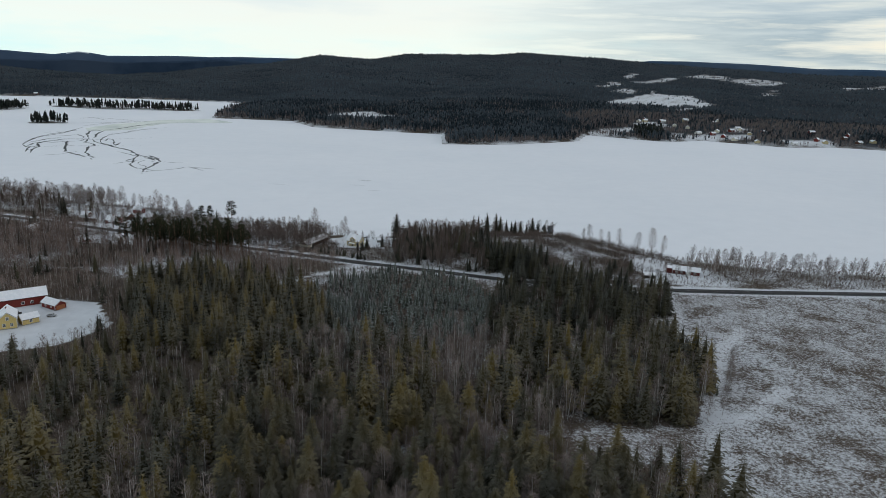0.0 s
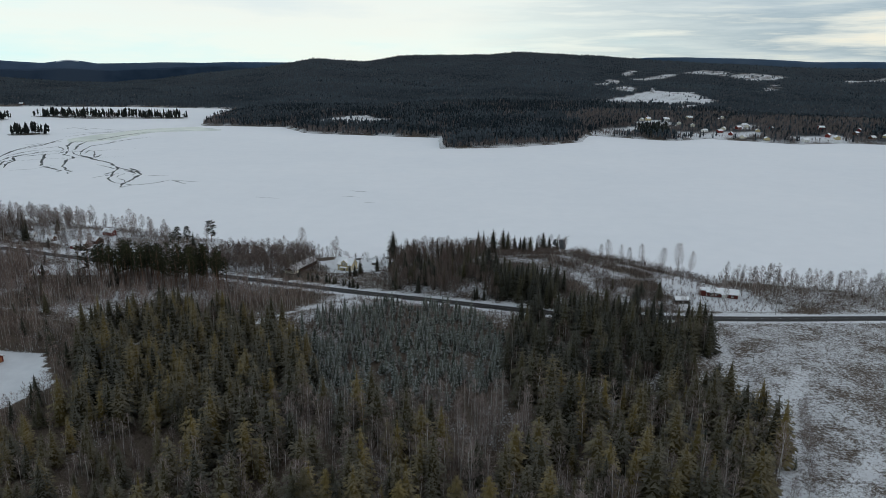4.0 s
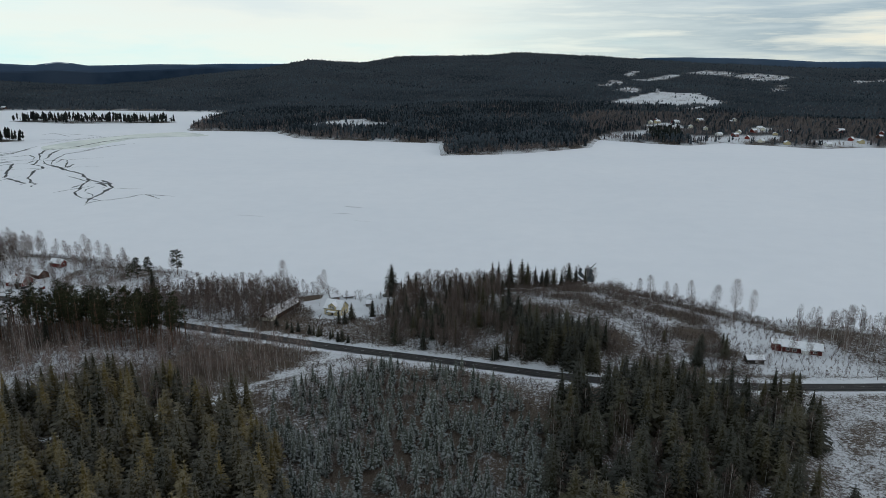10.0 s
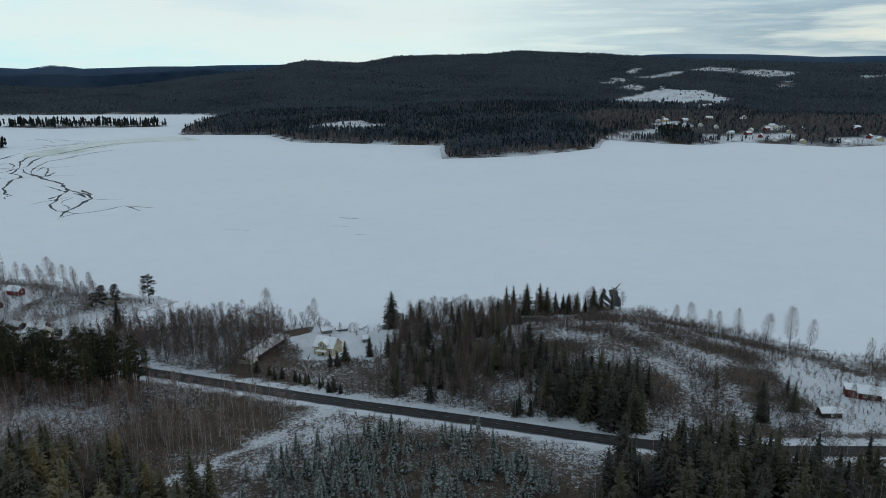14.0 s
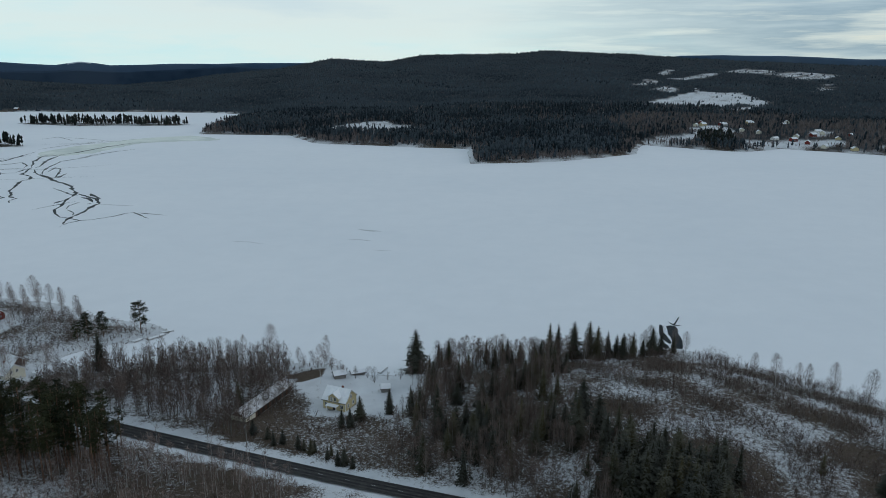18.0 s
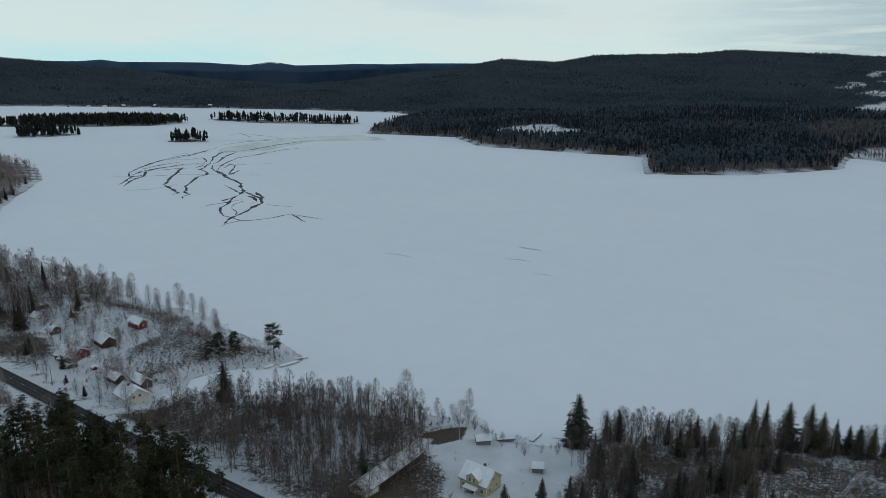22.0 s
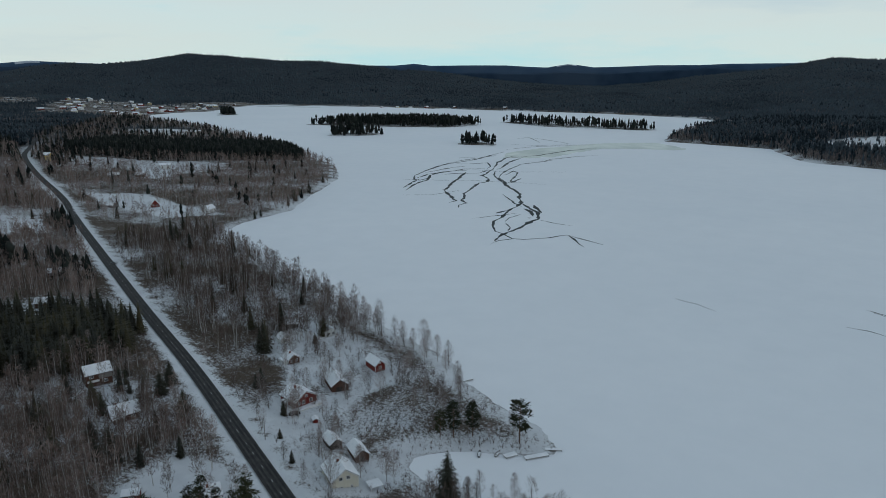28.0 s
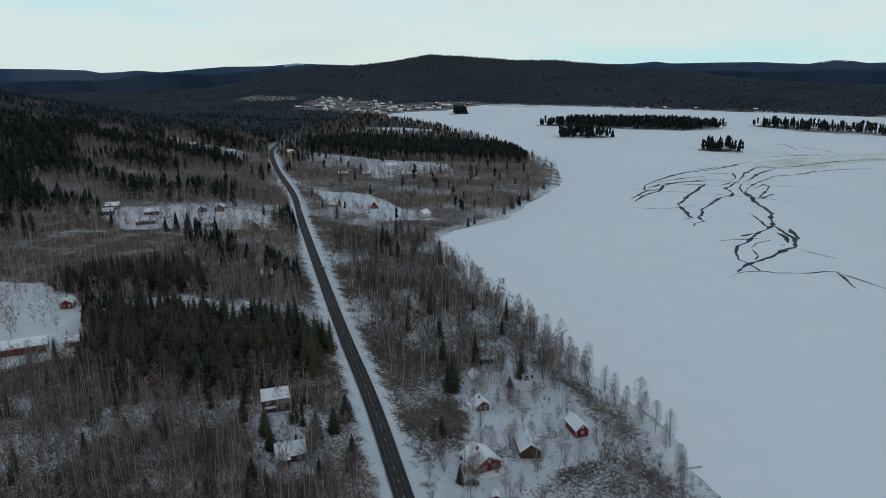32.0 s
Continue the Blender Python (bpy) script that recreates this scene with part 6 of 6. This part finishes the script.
BIRCHES_COTTAGES = [(-331, 512.7, 15), (-359, 511, 16), (-368, 503, 13), (-363, 507.4, 13), (-317, 460, 10)]
for x, y, h in BIRCHES_YARD_EAST + BIRCHES_VILLA + BIRCHES_HOMESTEAD + BIRCHES_COTTAGES:
    plant(BIRCH, x, y, h)
plant(PINE, -178, 575.5, 17.5, label="tall pine on a stony point by the ice")
for x, y, h in ((-199, 564, 15), (-194, 569, 14), (-202, 560, 12)):
    plant(PINE, x, y, h)
SPRUCES_YARD_EAST = [(61.9, 552, 13), (72, 557, 15), (120, 432, 12), (112, 440, 10), (105, 425, 13), (98, 450, 8), (124, 445, 9), (184, 452, 7)]
SPRUCES_HILL_A = [(24.2, 556, 18), (28.1, 556, 18), (35, 553.2, 19), (42.2, 554, 19), (45.4, 551, 17), (50.6, 554, 14), (54.8, 554, 12), (57.4, 552, 13), (4, 545.6, 13), (10, 548, 10),
                  (25.8, 531.5, 9), (28, 529, 10), (-18.4, 498.3, 10), (-26.3, 493, 12), (26.9, 480.8, 18), (30.4, 469, 17), (22.3, 463.5, 20), (35, 460, 18), (37.9, 456.5, 17), (30.3, 454.8, 18),
                  (45, 453.7, 16), (48.4, 453, 15), (52.5, 453.3, 14), (7.7, 459, 12), (-10.4, 471, 15), (-7.2, 466.6, 14), (-4, 462.3, 13), (-12.8, 462, 15), (-15, 475, 12), (-19.5, 466, 13)]
SPRUCES_HILL_B = [(-24.2, 470, 13)]
SPRUCES_VILLA = [(-37, 536, 21), (-54.3, 484.2, 10), (-43.9, 489.1, 11), (-102.5, 493.6, 11), (-57, 478, 8), (-60, 477.5, 8), (-32.8, 477, 12), (-54.7, 451.5, 7), (-56.8, 451.3, 6), (-60.8, 454.7, 5),
                 (-67, 458, 6), (-69.8, 459.8, 5), (-51.7, 449.9, 5), (-81, 463, 6), (-90, 470, 6), (-84, 467, 5), (-78, 464, 6), (-72, 461, 6), (-66, 459, 5), (-60, 457, 5)]
SPRUCES_HOMESTEAD = [(-176, 531, 19), (-256, 533, 7), (-242, 520, 4), (-226, 512, 5), (-285, 545, 8), (-283, 541, 7), (-288.6, 464, 11), (-293, 447, 10), (-257.6, 491, 9), (-268, 475, 10),
                     (-292, 437.6, 9), (-274, 471, 10), (-261, 479, 9), (-282, 496.5, 8), (-286, 510, 10), (-281, 506, 9), (-292, 478, 7)]
SPRUCES_COTTAGES = [(-305, 592, 6), (-339, 449, 9), (-332.6, 457.7, 10), (-316, 490.6, 11), (-306.6, 512.7, 11), (-311.5, 519.8, 12), (-367, 452, 6), (-330, 453, 7), (-326, 440, 9), (-326, 449, 8),
                    (-329.6, 487, 9), (-327, 471.5, 5), (-360, 443, 9), (-315.6, 504.6, 6), (-310, 482, 9), (-306, 489, 10), (-322, 493, 8)]
SPRUCES_WEST = [(-475, 527, 6), (-579, 644, 12), (-581, 639, 10), (-577, 649, 10), (-586, 665, 8), (-543, 664.5, 15), (-577, 691, 16), (-562, 694, 14), (-584, 699, 14), (-548, 700, 14),
                (-541, 690, 13), (-685, 619, 12), (-660, 620, 12), (-706, 648, 11), (-766, 625, 14), (-763, 630, 15), (-749, 632, 14), (-747, 645, 13), (-754, 655, 12), (-504, 549, 12),
                (-544, 572, 13), (-540, 576, 11), (-536, 557, 12)]
for x, y, h in SPRUCES_YARD_EAST + SPRUCES_HILL_A + SPRUCES_HILL_B + SPRUCES_VILLA + SPRUCES_HOMESTEAD + SPRUCES_COTTAGES + SPRUCES_WEST:
    plant(SPRUCE, x, y, h)
# rows of trees behind the shore
rs = np.random.RandomState(44)


def shore_row(first, last, gap, inland, kinds):
    pts = [(a, b, 0) for a, b in SHORE[first:last]]
    line = curve_through(pts, gap)
    t = np.gradient(line[:, :2], axis=0)
    t /= np.linalg.norm(t, axis=1)[:, None]
    for (px, py, _), (tx, ty) in zip(line, t):
        off = rs.uniform(*inland)
        x, y = px - ty * -off + rs.uniform(-1, 1), py + tx * -off + rs.uniform(-1, 1)
        if shore_distance(np.array([x]), np.array([y]))[0] < 1.0:
            x, y = px - ty * off, py + tx * off
        if shore_distance(np.array([x]), np.array([y]))[0] < 1.0 or edge_distance(np.array([x]), np.array([y]), ROAD, False)[0][0] < 7:
            continue
        kind, lo, hi = kinds[rs.randint(len(kinds))]
        plant(kind, x, y, rs.uniform(lo, hi))


i0 = SHORE.index((-27, 549))
shore_row(SHORE.index((86, 570)), i0 + 1, 2.6, (2, 12), [(BIRCH, 11, 16), (BIRCH, 11, 15), (ALDER, 9, 14), (ALDER, 8, 13), (BIRCH, 9, 13), (SPRUCE, 8, 12)])
shore_row(i0, SHORE.index((-150, 547)) + 1, 3.2, (2, 9), [(ALDER, 4, 8), (ALDER, 5, 9), (BIRCH, 6, 10)])
shore_row(SHORE.index((-240, 617)), SHORE.index((-573, 744)), 5.5, (2, 14), [(BIRCH, 13, 18), (BIRCH, 11, 16), (ALDER, 10, 14)])
shore_row(SHORE.index((309, 473)), SHORE.index((170, 500)), 5.0, (2, 16), [(BIRCH, 9, 15), (ALDER, 7, 12)])
shore_row(SHORE.index((-573, 744)), SHORE.index((-720, 1000)), 9.0, (2, 12), [(ALDER, 6, 10), (BIRCH, 8, 13), (SPRUCE, 8, 13)])
for poly, dens, seed, kinds in (
        (HOUSES_W, 0.017, 1, [(BIRCH, 10, 15), (ALDER, 7, 11)]), ([(-300, 545), (-272, 540), (-268, 522), (-330, 545)], 0.012, 2, [(BIRCH, 7, 12), (ALDER, 6, 10)]),
        ([(-255, 580), (-200, 552), (-205, 594), (-225, 602)], 0.022, 3, [(BIRCH, 9, 14), (ALDER, 6, 11)]), ([(-330, 505), (-282, 508), (-270, 498), (-300, 474)], 0.012, 4, [(BIRCH, 8, 13)]),
        ([(-185, 488), (-110, 466), (-100, 520), (-140, 545)], 0.012, 5, [(ALDER, 8, 12), (BIRCH, 9, 13)]), (YARD_R, 0.004, 6, [(BIRCH, 8, 12)])):
    for x, y in zip(*scatter(poly, dens, 600 + seed, shore=3)):
        kind, lo, hi = kinds[rt.randrange(len(kinds))]
        plant(kind, x, y, rt.uniform(lo, hi))

x, y = scatter([(-262, 604), (-240, 612), (-200, 594), (-172, 582), (-182, 566), (-204, 552), (-236, 552), (-246, 575)], 0.10, 71, shore=1)
forest("bay_bushes", BUSHES, x, y, np.random.RandomState(72).uniform(1.0, 3.5, len(x)), [M["bark"], M["twig"]], "tangled bare bushes on the point", 73, "bushes")
x, y = scatter(HOUSES_W, 0.06, 77, clump=1.3)
forest("yard_bushes", BUSHES, x, y, np.random.RandomState(78).uniform(0.6, 2.6, len(x)), [M["bark"], M["twig"]], "bare bushes and hedges between the cottages", 79, "bushes")
x, y = scatter(HOUSES_E + [(-104, 530)], 0.012, 74)
forest("garden_bushes", BUSHES, x, y, np.random.RandomState(75).uniform(0.5, 1.6, len(x)), [M["bark"], M["twig"]], "small bare garden bushes in snow", 76, "bushes")

# ---- the clearcut: snags, logs and brush ----
BRUSH = [low_brush(700 + s) for s in range(8)]
x, y = scatter(CLEARCUT, 0.50, 81, road=6)
k = x < 0.72 * y + 40
x, y = x[k], y[k]
forest("logging_brush", BRUSH, x, y, 0.25 + 1.5 * np.random.RandomState(82).rand(len(x)) ** 2, [M["bark"], M["twig"]], "brown brush and slash left after felling", 83, "brush")
SNAG = tree_kind("dead_tree", [bare_proto(720 + s, 12, 60, spread=0.055, first=0.3, w=0.002, long=0.06) for s in range(4)], M["bark"], M["twig"], "thin bare tree standing alone in the clearcut", "tree")
for i in range(26):
    plant(SNAG, 122 + 200 * rs.rand(), 190 + 190 * rs.rand(), rs.uniform(5, 10))
for x, y, h in ((118, 262, 12), (121, 270, 11), (125, 281, 10), (130, 290, 9), (112, 250, 12), (105, 236, 13), (98, 232, 12)):
    plant(BIRCH, x, y, h)
for i in range(22):
    x, y, l = 115 + 210 * rs.rand(), 190 + 195 * rs.rand(), rs.uniform(4, 11)
    bm = bmesh.new()
    bmesh.ops.create_cone(bm, segments=8, radius1=0.17, radius2=0.09, depth=l, cap_ends=True, matrix=Matrix.Rotation(radians(90), 4, "Y"))
    me = bpy.data.meshes.new("log")
    bm.to_mesh(me)
    bm.free()
    me.materials.append(M["grey_wood"])
    ob = tagged(new("log", me), "weathered felled log lying on snowy ground", "log", group="logs in the clearcut")
    a = rs.uniform(0, 180)
    c_, s_ = math.cos(radians(a)) * l / 2, math.sin(radians(a)) * l / 2
    z0, z1 = ground_z(x - c_, y - s_), ground_z(x + c_, y + s_)
    ob.matrix_world = Matrix.Translation((x, y, (z0 + z1) / 2 + 0.14)) @ Matrix.Rotation(radians(a), 4, "Z") @ Matrix.Rotation(-math.atan2(z1 - z0, l), 4, "Y")

# ---- poles, hedge, jetties, boats, cars ----
first_pole = None
for i in range(13):
    k = int(np.searchsorted(along, along[-1] - 120 - i * 55))
    p, q = road_fine[k], road_fine[k - 1]
    t = (p - q)[:2] / np.linalg.norm((p - q)[:2])
    side = 6.5
    x, y = p[0] - t[1] * side, p[1] + t[0] * side
    if first_pole is None:
        first_pole = thing("utility_pole", x, y, 0, "weathered wooden utility pole on the snowy verge", "pole", "poles along the road", sink=0.3)
        bm = bmesh.new()
        bmesh.ops.create_cone(bm, segments=8, radius1=0.15, radius2=0.10, depth=8.5, cap_ends=True, matrix=Matrix.Translation((0, 0, 4.25)))
        part("pole", bm, M["grey_wood"], first_pole)
        part("lamp_arm", boxes((-0.04, 0.04, -1.4, 0.1, 8.2, 8.28)), M["iron"], first_pole)
        part("lamp_head", boxes((-0.12, 0.12, -1.9, -1.3, 8.14, 8.3)), M["iron"], first_pole)
    else:
        copy_thing(first_pole, Matrix.Translation((x, y, ground_z(x, y) - 0.3)))
hx = [(-196, 503), (-203, 507), (-212, 510), (-222, 513)]
for i in range(len(hx) - 1):
    n = 9
    x = np.linspace(hx[i][0], hx[i + 1][0], n)
    y = np.linspace(hx[i][1], hx[i + 1][1], n)
    forest("hedge", BUSHES, x, y, np.full(n, 1.5), [M["bark"], M["twig"]], "clipped bare hedge along the road", 90 + i, "hedge")


def jetty(x, y, turn, l, w, label, z=0.25):
    j = thing("jetty", x, y, turn, label, "jetty", z=z)
    n = int(l / 0.3)
    for i in range(min(n, 24)):
        part("plank", boxes((-l / 2 + i * l / min(n, 24), -l / 2 + (i + 0.9) * l / min(n, 24), -w / 2, w / 2, 0.2, 0.26)), M["grey_wood"], j)
    for sx in (-l / 2 + 0.3, l / 2 - 0.3):
        for sy in (-w / 2 + 0.15, w / 2 - 0.15):
            part("pile", boxes((sx - 0.08, sx + 0.08, sy - 0.08, sy + 0.08, -0.7, 0.2)), M["dark_wood"], j)
    part("snow_cover", boxes((-l / 2 + 0.1, l / 2 - 0.1, -w / 2 + 0.1, w / 2 - 0.1, 0.262, 0.36)), M["snow"], j)


jetty(-169.5, 573, 55, 9, 2.4, "snow-covered wooden jetty frozen into the ice")
jetty(-167, 580.5, 35, 6, 1.6, "narrow snowy jetty at the stony point")
jetty(-177, 568, 65, 5, 2.6, "short snowy landing stage by the bay")
jetty(-225, 607.5, 70, 6, 1.2, "narrow wooden jetty frozen into the ice")
jetty(-52, 538, 70, 7, 1.6, "wooden jetty below the yellow villa")


def boat(x, y, turn, mat, label):
    b = thing("rowing_boat", x, y, turn, label, "boat", "boats on the shore", z=max(ground_z(x, y), 0) + 0.03)
    bm = bmesh.new()
    rings = []
    for u, hw, zk in ((-1, 0.45, 0.05), (-0.5, 0.68, 0.0), (0.2, 0.66, 0.0), (0.7, 0.42, 0.06), (1.0, 0.04, 0.2)):
        rings.append([bm.verts.new((u * 2.1, sy * hw * f, zk + h)) for sy, f, h in ((-1, 1.0, 0.5), (-1, 0.7, 0.08), (0, 0, 0.0), (1, 0.7, 0.08), (1, 1.0, 0.5))])
    for r0, r1 in zip(rings, rings[1:]):
        for i in range(4):
            bm.faces.new((r0[i], r0[i + 1], r1[i + 1], r1[i]))
    bm.faces.new(rings[0])
    bmesh.ops.recalc_face_normals(bm, faces=bm.faces)
    bmesh.ops.solidify(bm, geom=bm.faces[:], thickness=0.05)
    part("hull", bm, M[mat], b)
    part("snow_fill", boxes((-1.8, 1.2, -0.42, 0.42, 0.3, 0.45)), M["snow"], b)
    for sx in (-1.0, 0.3):
        part("thwart", boxes((sx - 0.12, sx + 0.12, -0.5, 0.5, 0.45, 0.49)), M["grey_wood"], b)


boat(-186, 562, 120, "dark_wood", "dark rowing boat pulled up on the snow")
boat(-181, 566, 100, "grey_wood", "grey rowing boat beside the jetty")
boat(-244, 606, 20, "white", "white rowing boat upside the shore")


def car(x, y, turn, paint, label, z=None):
    c = thing("car", x, y, turn, label, "car", z=z)
    bm = bmesh.new()
    prof = [(-2.2, 0.35), (-2.25, 0.85), (-1.9, 0.95), (-1.4, 1.42), (0.3, 1.45), (1.1, 0.95), (2.1, 0.8), (2.25, 0.4)]
    v0, v1 = [bm.verts.new((px, -0.86, pz)) for px, pz in prof], [bm.verts.new((px, 0.86, pz)) for px, pz in prof]
    bm.faces.new(v0), bm.faces.new(v1[::-1])
    for i in range(len(prof)):
        j = (i + 1) % len(prof)
        bm.faces.new((v0[j], v0[i], v1[i], v1[j]))
    bmesh.ops.recalc_face_normals(bm, faces=bm.faces)
    bmesh.ops.bevel(bm, geom=bm.edges[:], offset=0.06, segments=2, affect="EDGES")
    part("body", bm, M[paint], c)
    part("windscreen", boxes((0.45, 0.98, -0.70, 0.70, 1.06, 1.36)), M["glass"], c)
    for sy in (-1, 1):
        part("side_window", boxes((-1.3, 0.4, sy * 0.87 - 0.01, sy * 0.87 + 0.01, 1.0, 1.34)), M["glass"], c)
        part("headlight", boxes((2.14, 2.27, sy * 0.66 - 0.16, sy * 0.66 + 0.16, 0.62, 0.76)), M["paint"], c)
        for sx in (-1.35, 1.35):
            bm = bmesh.new()
            bmesh.ops.create_cone(bm, segments=16, radius1=0.33, radius2=0.33, depth=0.24, cap_ends=True, matrix=Matrix.Translation((sx, sy * 0.80, 0.33)) @ Matrix.Rotation(radians(90), 4, "X"))
            w_ = part("wheel", bm, M["rubber"], c)
            bm = bmesh.new()
            bmesh.ops.create_cone(bm, segments=12, radius1=0.2, radius2=0.2, depth=0.26, cap_ends=True, matrix=Matrix.Translation((sx, sy * 0.80, 0.33)) @ Matrix.Rotation(radians(90), 4, "X"))
            part("rim", bm, M["iron"], w_)


car(-254, 536.5, 60, "car_dark", "dark estate car parked beside the red cottage")
car(-503.5, 595.2, 200, "car_silver", "silver car standing on the wet road", z=float(edge_distance(np.array([-503.5]), np.array([595.2]), ROAD, False)[1][0]))
car(-207, 322, 40, "car_dark", "dark car parked in the farmyard")
car(-190, 322, 10, "car_silver", "silver car parked in the farmyard")
